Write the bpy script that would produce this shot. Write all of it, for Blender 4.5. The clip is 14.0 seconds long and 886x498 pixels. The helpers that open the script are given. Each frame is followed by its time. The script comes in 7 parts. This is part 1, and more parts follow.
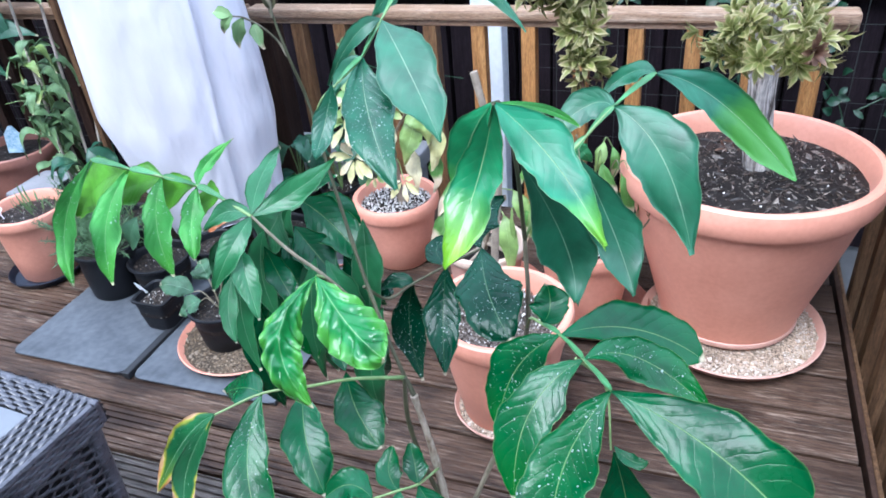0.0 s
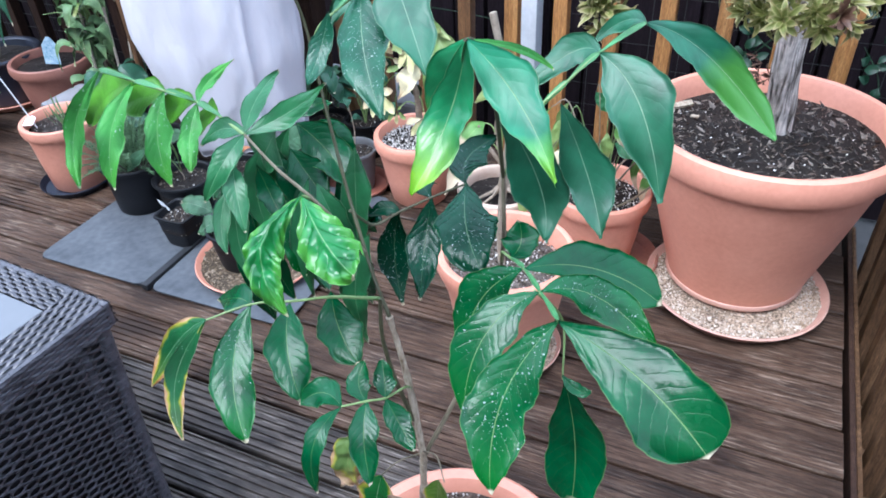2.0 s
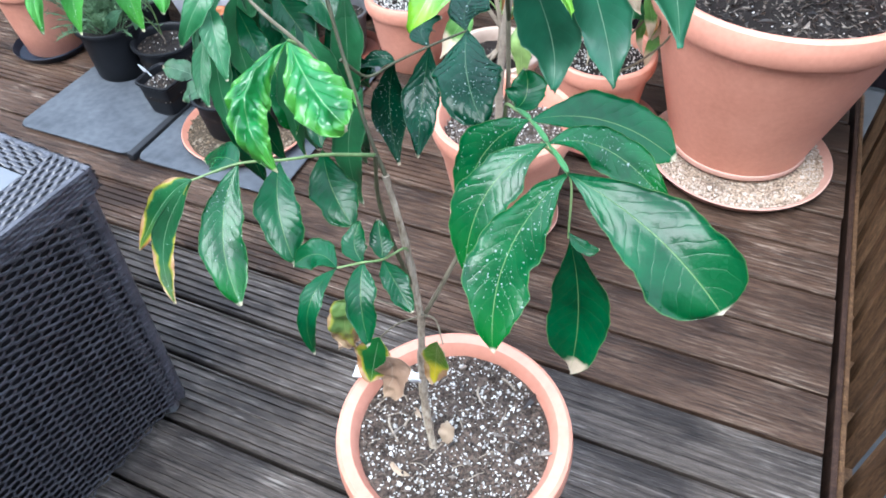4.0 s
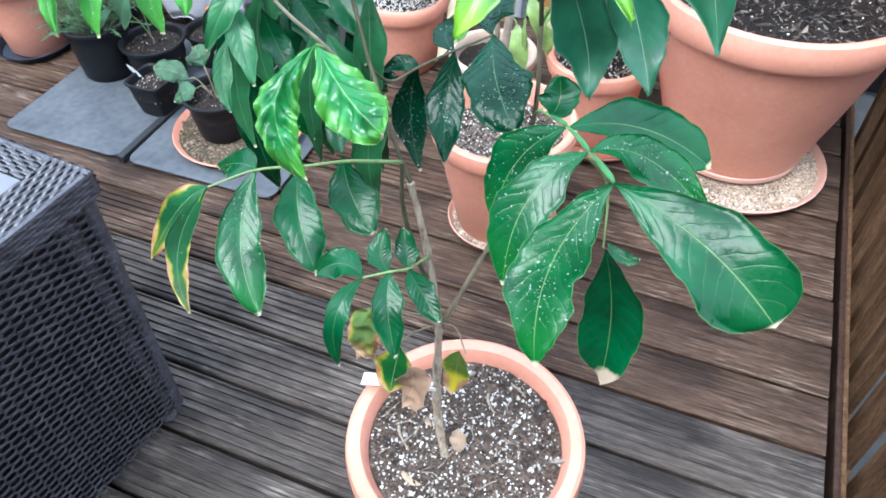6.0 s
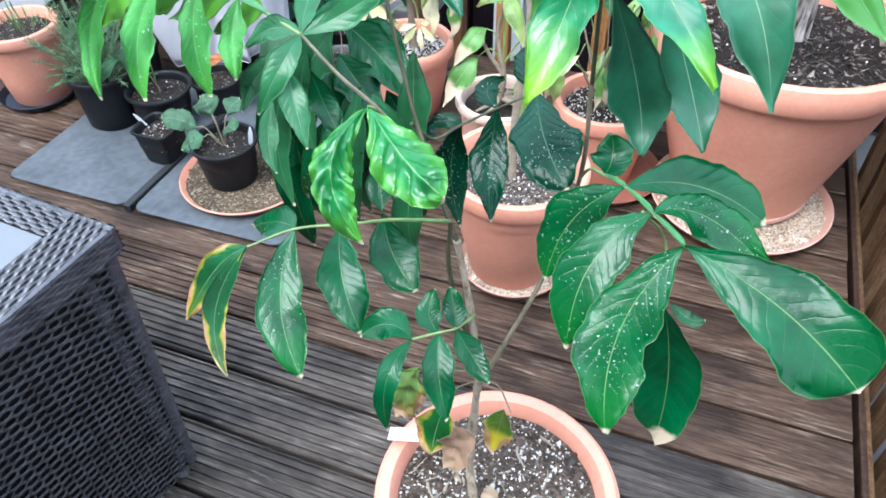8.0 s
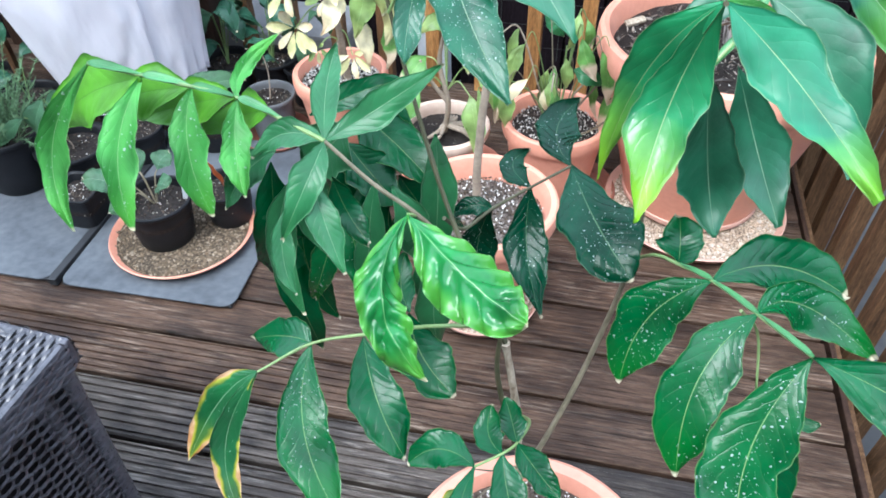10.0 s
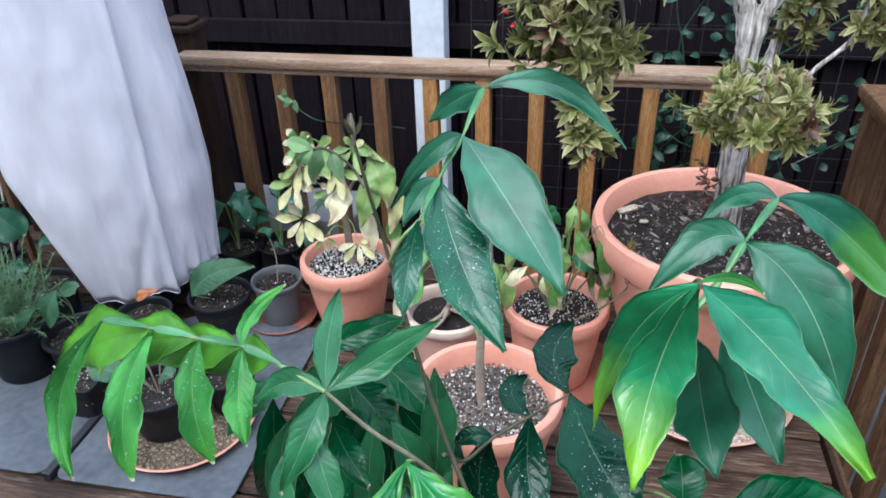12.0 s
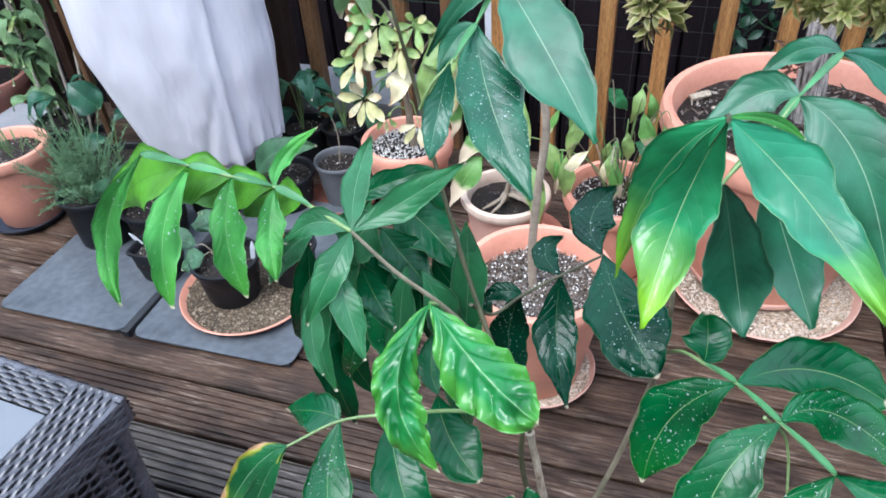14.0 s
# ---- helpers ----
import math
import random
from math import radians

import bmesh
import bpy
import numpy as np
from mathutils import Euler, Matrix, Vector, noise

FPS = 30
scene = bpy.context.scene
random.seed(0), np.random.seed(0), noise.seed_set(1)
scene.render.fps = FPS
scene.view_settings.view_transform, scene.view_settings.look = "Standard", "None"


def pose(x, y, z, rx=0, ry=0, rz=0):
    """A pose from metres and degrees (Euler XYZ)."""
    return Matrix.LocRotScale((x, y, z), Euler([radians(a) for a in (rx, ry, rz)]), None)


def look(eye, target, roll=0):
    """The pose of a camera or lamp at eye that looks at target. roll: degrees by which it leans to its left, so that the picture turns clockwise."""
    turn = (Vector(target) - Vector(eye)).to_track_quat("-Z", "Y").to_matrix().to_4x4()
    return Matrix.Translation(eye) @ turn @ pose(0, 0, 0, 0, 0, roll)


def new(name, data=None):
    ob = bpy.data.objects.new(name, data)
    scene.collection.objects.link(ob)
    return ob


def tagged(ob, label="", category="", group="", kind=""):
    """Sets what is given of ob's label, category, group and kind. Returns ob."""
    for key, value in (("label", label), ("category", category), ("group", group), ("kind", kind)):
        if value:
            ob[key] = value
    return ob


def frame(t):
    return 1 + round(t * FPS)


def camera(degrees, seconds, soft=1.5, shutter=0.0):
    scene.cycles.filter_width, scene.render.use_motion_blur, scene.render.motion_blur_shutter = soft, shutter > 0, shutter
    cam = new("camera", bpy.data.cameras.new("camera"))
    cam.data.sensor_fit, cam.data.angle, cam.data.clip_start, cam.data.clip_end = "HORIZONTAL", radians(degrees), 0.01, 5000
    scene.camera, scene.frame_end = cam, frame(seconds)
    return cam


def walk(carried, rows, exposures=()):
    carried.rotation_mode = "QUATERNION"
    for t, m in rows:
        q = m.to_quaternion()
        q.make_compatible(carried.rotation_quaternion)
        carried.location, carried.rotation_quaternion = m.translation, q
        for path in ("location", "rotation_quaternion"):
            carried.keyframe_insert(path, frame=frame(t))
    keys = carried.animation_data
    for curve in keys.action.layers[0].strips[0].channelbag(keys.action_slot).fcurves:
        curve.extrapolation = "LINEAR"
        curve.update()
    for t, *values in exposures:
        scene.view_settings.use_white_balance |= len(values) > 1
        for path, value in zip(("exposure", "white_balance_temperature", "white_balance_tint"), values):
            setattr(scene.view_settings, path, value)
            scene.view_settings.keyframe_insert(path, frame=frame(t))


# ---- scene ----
cam = camera(63.4, 14.0, soft=1.75)
PATH = [
    (0, (0.183, -0.4, 1.181), (-0.452, 1.161, 0.103), -5.5),
    (0.5, (0.227, -0.407, 1.2), (-0.418, 1.226, 0.242), -4.0),
    (1, (0.24, -0.411, 1.208), (-0.436, 1.227, 0.282), -2.7),
    (1.5, (0.238, -0.419, 1.2), (-0.498, 1.129, 0.169), -3.3),
    (2, (0.236, -0.414, 1.186), (-0.449, 1.032, -0.014), -2.8),
    (2.5, (0.236, -0.411, 1.175), (-0.445, 0.966, -0.106), -3.2),
    (3, (0.235, -0.41, 1.162), (-0.4, 0.86, -0.247), -4.1),
    (3.2, (0.233, -0.408, 1.157), (-0.379, 0.842, -0.279), -3.9),
    (5.3, (0.202, -0.4, 1.148), (-0.381, 0.832, -0.315), -2.1),
    (5.5, (0.197, -0.402, 1.148), (-0.384, 0.834, -0.313), -2.0),
    (6, (0.18, -0.405, 1.147), (-0.353, 0.857, -0.31), -1.2),
    (6.5, (0.16, -0.41, 1.147), (-0.382, 0.833, -0.323), -2.5),
    (7, (0.134, -0.417, 1.14), (-0.363, 0.822, -0.349), -2.4),
    (7.5, (0.119, -0.419, 1.146), (-0.356, 0.858, -0.318), -2.1),
    (8, (0.126, -0.405, 1.154), (-0.405, 0.937, -0.23), -1.1),
    (8.2, (0.135, -0.398, 1.159), (-0.457, 0.93, -0.214), -2.1),
    (10.3, (-0.006, -0.319, 1.162), (-0.308, 1.103, -0.212), -0.9),
    (10.5, (-0.001, -0.314, 1.171), (-0.328, 1.157, -0.144), -1.2),
    (11, (0.011, -0.311, 1.193), (-0.356, 1.244, -0.01), -2.3),
    (11.5, (0.01, -0.307, 1.202), (-0.343, 1.298, 0.063), -2.2),
    (12, (0.003, -0.305, 1.214), (-0.378, 1.368, 0.187), -1.9),
    (12.5, (0.006, -0.308, 1.214), (-0.415, 1.362, 0.197), -2.5),
    (13, (0.014, -0.314, 1.208), (-0.423, 1.325, 0.149), -2.3),
    (13.5, (0.025, -0.311, 1.195), (-0.426, 1.226, -0.003), -2.3),
    (14, (0.033, -0.314, 1.183), (-0.502, 1.15, -0.07), -3.9),
]
walk(cam, [(t, look(eye, target, roll)) for t, eye, target, roll in PATH],
     [(0, 1.93, 5450, 10), (0.5, 1.48, 5500, 10), (1.0, 1.35, 5500, 10), (1.5, 1.38, 5500, 10), (2.0, 1.78, 5550, 10), (2.5, 1.8, 5600, 10), (3, 2.02, 5650, 8), (5.5, 2.04, 5750, 6), (8, 2.03, 5780, 5), (10.5, 1.93, 5830, 6), (11, 1.72, 5780, 8), (11.5, 1.62, 5750, 8), (12, 1.42, 5750, 8), (13, 1.40, 5750, 8), (13.5, 1.58, 5750, 8), (14, 1.70, 5780, 8)])

# ---- world and light: an overcast day ----
world = bpy.data.worlds.new("sky")
scene.world = world
world.use_nodes = True
wn = world.node_tree.nodes
sky = wn.new("ShaderNodeTexSky")
sky.sky_type, sky.sun_disc = "NISHITA", False
sky.sun_elevation, sky.sun_rotation = radians(52), radians(200)
sky.air_density, sky.dust_density, sky.ozone_density = 1.0, 4.0, 1.0
veil = wn.new("ShaderNodeMixRGB")
veil.inputs[0].default_value = 0.75
veil.inputs[2].default_value = (5.9, 6.5, 7.5, 1)
world.node_tree.links.new(sky.outputs[0], veil.inputs[1])
world.node_tree.links.new(veil.outputs[0], wn["Background"].inputs[0])
wn["Background"].inputs[1].default_value = 0.15
sun_data = bpy.data.lights.new("sun", "SUN")
sun_data.energy, sun_data.angle, sun_data.color = 1.0, radians(35), (1.0, 0.98, 0.95)
sun = new("sun", sun_data)
sun.matrix_world = look((-0.6, -1.6, 3.2), (0, 0, 0))


# ---- materials ----
def nodes_of(name, rough=0.6, metal=0.0, spec=0.5):
    m = bpy.data.materials.new(name)
    m.use_nodes = True
    nt = m.node_tree
    b = nt.nodes["Principled BSDF"]
    b.inputs["Roughness"].default_value = rough
    b.inputs["Metallic"].default_value = metal
    b.inputs["Specular IOR Level"].default_value = spec
    return m, nt, b


def node(nt, kind, **values):
    n = nt.nodes.new(kind)
    for key, value in values.items():
        n.inputs[key.replace("_", " ")].default_value = value
    return n


def coords(nt, scale=(1, 1, 1), space="Object"):
    tc = nt.nodes.new("ShaderNodeTexCoord")
    mp = nt.nodes.new("ShaderNodeMapping")
    mp.inputs["Scale"].default_value = scale
    nt.links.new(tc.outputs[space], mp.inputs["Vector"])
    return mp.outputs["Vector"]


def ramp(nt, fac, stops):
    r = nt.nodes.new("ShaderNodeValToRGB")
    r.color_ramp.elements[0].position, r.color_ramp.elements[0].color = stops[0][0], (*stops[0][1], 1)
    r.color_ramp.elements[1].position, r.color_ramp.elements[1].color = stops[-1][0], (*stops[-1][1], 1)
    for p, c in stops[1:-1]:
        e = r.color_ramp.elements.new(p)
        e.color = (*c, 1)
    nt.links.new(fac, r.inputs["Fac"])
    return r.outputs["Color"]


def mix(nt, fac, a, b, mode="MIX"):
    n = nt.nodes.new("ShaderNodeMixRGB")
    n.blend_type = mode
    for socket, v in ((n.inputs[0], fac), (n.inputs[1], a), (n.inputs[2], b)):
        if isinstance(v, (int, float)):
            socket.default_value = v
        elif isinstance(v, tuple):
            socket.default_value = (*v, 1)
        else:
            nt.links.new(v, socket)
    return n.outputs[0]


def noise_of(nt, vec, scale, detail=4.0, rough=0.55):
    n = node(nt, "ShaderNodeTexNoise", Scale=scale, Detail=detail, Roughness=rough)
    nt.links.new(vec, n.inputs["Vector"])
    return n.outputs["Fac"]


def math_of(nt, op, a, b=0.0):
    n = nt.nodes.new("ShaderNodeMath")
    n.operation = op
    for socket, v in ((n.inputs[0], a), (n.inputs[1], b)):
        if isinstance(v, (int, float)):
            socket.default_value = v
        else:
            nt.links.new(v, socket)
    return n.outputs[0]


def bump(nt, b, height, strength=0.3, distance=0.002):
    n = node(nt, "ShaderNodeBump", Strength=strength, Distance=distance)
    nt.links.new(height, n.inputs["Height"])
    nt.links.new(n.outputs[0], b.inputs["Normal"])


def surface(name, dark, light, rough=0.6, scale=(1, 1, 1), big=4.0, fine=60.0, relief=0.3, depth=0.001, spec=0.5, metal=0.0, vary=0.0, space="Object"):
    """Two scales of variation between a dark and a light tone, with fine relief."""
    m, nt, b = nodes_of(name, rough, metal, spec)
    v = coords(nt, scale, space)
    n1, n2 = noise_of(nt, v, big), noise_of(nt, v, fine)
    f = math_of(nt, "ADD", math_of(nt, "MULTIPLY", n1, 0.65), math_of(nt, "MULTIPLY", n2, 0.35))
    c = ramp(nt, f, [(0.33, dark), (0.67, light)])
    if vary:
        info = nt.nodes.new("ShaderNodeObjectInfo")
        k = math_of(nt, "ADD", math_of(nt, "MULTIPLY", info.outputs["Random"], vary), 1 - vary / 2)
        c = mix(nt, 1.0, c, k, "MULTIPLY")
    nt.links.new(c, b.inputs["Base Color"])
    nt.links.new(math_of(nt, "ADD", math_of(nt, "MULTIPLY", n2, 0.25), rough - 0.12), b.inputs["Roughness"])
    bump(nt, b, n2, relief, depth)
    return m


def wood_material(name, dark, mid, light, rough, axis, vary=0.35, wet=0.0, spec=0.5):
    m, nt, b = nodes_of(name, rough, spec=spec)
    s = {0: (1.5, 26, 26), 1: (26, 1.5, 26), 2: (26, 26, 1.5)}[axis]
    info = nt.nodes.new("ShaderNodeObjectInfo")
    tc = nt.nodes.new("ShaderNodeTexCoord")
    mp = nt.nodes.new("ShaderNodeMapping")
    mp.inputs["Scale"].default_value = s
    nt.links.new(tc.outputs["Object"], mp.inputs["Vector"])
    off = nt.nodes.new("ShaderNodeCombineXYZ")
    for i in range(3):
        nt.links.new(math_of(nt, "MULTIPLY", info.outputs["Random"], 17.0 + 9 * i), off.inputs[i])
    nt.links.new(off.outputs[0], mp.inputs["Location"])
    grain = noise_of(nt, mp.outputs[0], 3.0, 6.0, 0.65)
    fine = noise_of(nt, mp.outputs[0], 14.0, 3.0, 0.6)
    patch = noise_of(nt, coords(nt), 3.5, 4.0, 0.6)
    f = math_of(nt, "ADD", math_of(nt, "MULTIPLY", grain, 0.55), math_of(nt, "ADD", math_of(nt, "MULTIPLY", fine, 0.2), math_of(nt, "MULTIPLY", patch, 0.25)))
    c = ramp(nt, f, [(0.34, dark), (0.5, mid), (0.64, light)])
    k = math_of(nt, "ADD", math_of(nt, "MULTIPLY", info.outputs["Random"], vary), 1 - vary / 2)
    speck = noise_of(nt, coords(nt, {0: (9, 60, 60), 1: (60, 9, 60), 2: (60, 60, 9)}[axis]), 7.0, 5.0, 0.7)
    c = mix(nt, 1.0, c, ramp(nt, speck, [(0.34, (0.55, 0.55, 0.55)), (0.5, (1, 1, 1)), (0.68, (1.35, 1.35, 1.35))]), "MULTIPLY")
    if wet:
        c = mix(nt, 1.0, c, ramp(nt, noise_of(nt, coords(nt, (0.7, 1.3, 1)), 8.0, 9.0, 0.66), [(0.38, (0.45, 0.45, 0.47)), (0.58, (1.12, 1.1, 1.08))]), "MULTIPLY")
    nt.links.new(mix(nt, 1.0, c, k, "MULTIPLY"), b.inputs["Base Color"])
    nt.links.new(math_of(nt, "SUBTRACT", math_of(nt, "ADD", math_of(nt, "MULTIPLY", patch, 0.4), rough - 0.2), wet), b.inputs["Roughness"])
    bump(nt, b, math_of(nt, "ADD", math_of(nt, "ADD", grain, math_of(nt, "MULTIPLY", speck, 0.8)), math_of(nt, "MULTIPLY", fine, 0.5)), 0.55, 0.0018)
    return m


def leaf_material(name, base, tip, vein, rough=0.32, tip_from=0.8, drops=0.0, burn=0.0, pale=None, margin=None, quilt=1.0, soft=0.15, spec=0.4, speck=True):
    """Leaf skin on UV (u along the midrib, v across): veins, colour towards the tip, scorched ends, rain drops with a
    painted pale glint.
    """
    m, nt, b = nodes_of(name, rough, spec=spec)
    uv = nt.nodes.new("ShaderNodeUVMap")
    sep = nt.nodes.new("ShaderNodeSeparateXYZ")
    nt.links.new(uv.outputs[0], sep.inputs[0])
    u, v = sep.outputs[0], sep.outputs[1]
    obj = coords(nt)
    blotch = noise_of(nt, obj, 28.0, 3.0)
    fine = noise_of(nt, obj, 420.0, 3.0)
    swell = noise_of(nt, obj, 55.0, 3.0)
    c = mix(nt, ramp(nt, blotch, [(0.3, (0, 0, 0)), (0.7, (1, 1, 1))]), tuple(x * 0.62 for x in base), tuple(min(1, x * 1.4) for x in base))
    across = math_of(nt, "ABSOLUTE", math_of(nt, "SUBTRACT", v, 0.5))
    if margin:
        rim_at = math_of(nt, "ADD", across, math_of(nt, "MULTIPLY", math_of(nt, "SUBTRACT", blotch, 0.5), 0.5))
        c = mix(nt, ramp(nt, rim_at, [(0.26, (0, 0, 0)), (0.42, (0.85, 0.85, 0.85))]), c, margin)
    toward = math_of(nt, "ADD", u, math_of(nt, "MULTIPLY", math_of(nt, "SUBTRACT", blotch, 0.5), 0.35))
    c = mix(nt, ramp(nt, toward, [(tip_from - soft, (0, 0, 0)), (min(1.0, tip_from + soft), (1, 1, 1))]), c, tip)
    sideways = math_of(nt, "MULTIPLY", math_of(nt, "GREATER_THAN", v, 0.5), 0.45)
    run = math_of(nt, "SUBTRACT", u, math_of(nt, "MULTIPLY", math_of(nt, "POWER", across, 1.3), 0.5))
    run = math_of(nt, "ADD", run, math_of(nt, "MULTIPLY", math_of(nt, "SUBTRACT", blotch, 0.5), 0.15))
    saw = math_of(nt, "FRACT", math_of(nt, "ADD", math_of(nt, "MULTIPLY", run, 10.0), sideways))
    side = math_of(nt, "MULTIPLY", math_of(nt, "ABSOLUTE", math_of(nt, "SUBTRACT", saw, 0.5)), 2.0)
    veins = ramp(nt, side, [(0.0, (1, 1, 1)), (0.12, (0, 0, 0))])
    c = mix(nt, math_of(nt, "MULTIPLY", veins, 0.025), c, vein)
    rib = ramp(nt, across, [(0.003, (1, 1, 1)), (0.011, (0, 0, 0))])
    c = mix(nt, math_of(nt, "MULTIPLY", rib, 0.6), c, vein)
    c = mix(nt, ramp(nt, across, [(0.482, (0, 0, 0)), (0.497, (0.45, 0.45, 0.45))]), c, vein)
    if speck:
        c = mix(nt, ramp(nt, u, [(0.972, (0, 0, 0)), (0.985, (0.8, 0.8, 0.8))]), c, (0.55, 0.47, 0.34))
    if burn:
        edge = math_of(nt, "ADD", math_of(nt, "MULTIPLY", across, 1.1), math_of(nt, "MULTIPLY", u, 0.55))
        edge = math_of(nt, "ADD", edge, math_of(nt, "MULTIPLY", math_of(nt, "SUBTRACT", blotch, 0.5), 1.1))
        c = mix(nt, ramp(nt, edge, [(0.86 - burn, (0, 0, 0)), (0.98 - burn, (0.7, 0.7, 0.7))]), c, (0.42, 0.38, 0.02))
        papery = mix(nt, ramp(nt, swell, [(0.35, (0, 0, 0)), (0.65, (1, 1, 1))]), (0.34, 0.16, 0.06), (0.58, 0.40, 0.23))
        c = mix(nt, ramp(nt, edge, [(0.98 - burn, (0, 0, 0)), (1.06 - burn, (1, 1, 1))]), c, papery)
    pillow = math_of(nt, "MULTIPLY", math_of(nt, "POWER", side, 0.45), math_of(nt, "MINIMUM", math_of(nt, "MULTIPLY", across, 5.0), 1.0))
    relief = math_of(nt, "ADD", math_of(nt, "MULTIPLY", pillow, 0.18 * quilt), math_of(nt, "ADD", math_of(nt, "MULTIPLY", fine, 0.07), math_of(nt, "MULTIPLY", swell, 0.55 * quilt)))
    relief = math_of(nt, "ADD", relief, math_of(nt, "MULTIPLY", noise_of(nt, obj, 150.0, 2.0), 0.26 * quilt))
    relief = math_of(nt, "SUBTRACT", relief, math_of(nt, "MULTIPLY", math_of(nt, "ADD", rib, math_of(nt, "MULTIPLY", veins, 0.35 * quilt)), 0.12))
    if drops:
        warp = nt.nodes.new("ShaderNodeVectorMath")
        warp.operation = "ADD"
        ripple = node(nt, "ShaderNodeTexNoise", Scale=330.0, Detail=2.0)
        nt.links.new(obj, ripple.inputs["Vector"])
        small = nt.nodes.new("ShaderNodeVectorMath")
        small.operation = "SCALE"
        small.inputs["Scale"].default_value = 0.0034
        nt.links.new(ripple.outputs["Color"], small.inputs[0])
        nt.links.new(obj, warp.inputs[0])
        nt.links.new(small.outputs[0], warp.inputs[1])
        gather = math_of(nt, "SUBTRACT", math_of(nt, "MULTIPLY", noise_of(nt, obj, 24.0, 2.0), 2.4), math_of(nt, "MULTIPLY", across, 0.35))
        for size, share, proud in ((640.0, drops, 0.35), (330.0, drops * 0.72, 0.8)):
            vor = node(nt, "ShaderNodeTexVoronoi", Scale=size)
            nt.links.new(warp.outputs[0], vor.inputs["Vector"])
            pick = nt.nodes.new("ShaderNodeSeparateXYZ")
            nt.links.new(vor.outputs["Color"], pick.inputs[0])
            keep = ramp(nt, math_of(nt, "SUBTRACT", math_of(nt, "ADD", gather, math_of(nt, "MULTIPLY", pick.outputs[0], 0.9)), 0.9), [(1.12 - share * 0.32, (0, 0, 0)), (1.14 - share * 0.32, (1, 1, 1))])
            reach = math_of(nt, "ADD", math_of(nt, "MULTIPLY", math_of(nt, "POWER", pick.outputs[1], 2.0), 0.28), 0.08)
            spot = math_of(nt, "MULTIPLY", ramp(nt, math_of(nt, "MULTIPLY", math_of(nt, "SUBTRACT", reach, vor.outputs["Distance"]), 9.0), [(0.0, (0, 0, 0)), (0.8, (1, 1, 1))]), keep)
            # drop tint is the sky's reflection mixed into the base colour
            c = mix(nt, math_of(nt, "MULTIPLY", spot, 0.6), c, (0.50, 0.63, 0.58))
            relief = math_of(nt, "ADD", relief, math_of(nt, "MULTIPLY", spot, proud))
    nt.links.new(c, b.inputs["Base Color"])
    nt.links.new(math_of(nt, "ADD", math_of(nt, "MULTIPLY", blotch, 0.16), rough - 0.08), b.inputs["Roughness"])
    bump(nt, b, relief, 0.9, 0.0013)
    glow = nt.nodes.new("ShaderNodeBsdfTranslucent")
    nt.links.new(mix(nt, 0.5, c, pale or tuple(min(1, x * 2.2) for x in base)), glow.inputs["Color"])
    blend = nt.nodes.new("ShaderNodeMixShader")
    blend.inputs[0].default_value = 0.15
    nt.links.new(b.outputs[0], blend.inputs[1])
    nt.links.new(glow.outputs[0], blend.inputs[2])
    nt.links.new(blend.outputs[0], nt.nodes["Material Output"].inputs["Surface"])
    return m


def speckled(name, ground, specks, density=0.42, scale=170.0, rough=0.9, big=9.0):
    """Potting soil or grit: a dark crumb with pale grains of its own."""
    m, nt, b = nodes_of(name, rough, spec=0.3)
    v = coords(nt)
    n1, n2 = noise_of(nt, v, big), noise_of(nt, v, 190.0, 5.0, 0.7)
    c = ramp(nt, n2, [(0.38, tuple(x * 0.3 for x in ground)), (0.5, ground), (0.66, tuple(x * 1.9 for x in ground))])
    for s, d in ((scale, density), (scale * 0.7, density * 0.5)):
        vor = node(nt, "ShaderNodeTexVoronoi", Scale=s)
        nt.links.new(v, vor.inputs["Vector"])
        rnd = nt.nodes.new("ShaderNodeSeparateXYZ")
        nt.links.new(vor.outputs["Color"], rnd.inputs[0])
        pick = math_of(nt, "GREATER_THAN", rnd.outputs[0], 1 - d * 0.55)
        spot = math_of(nt, "MULTIPLY", math_of(nt, "LESS_THAN", vor.outputs["Distance"], 0.36), pick)
        c = mix(nt, spot, c, mix(nt, rnd.outputs[1], specks, tuple(x * 0.55 for x in specks)))
    nt.links.new(mix(nt, 1.0, c, ramp(nt, n1, [(0.3, (0.5, 0.5, 0.5)), (0.7, (1.25, 1.25, 1.25))]), "MULTIPLY"), b.inputs["Base Color"])
    bump(nt, b, n2, 0.6, 0.0014)
    return m



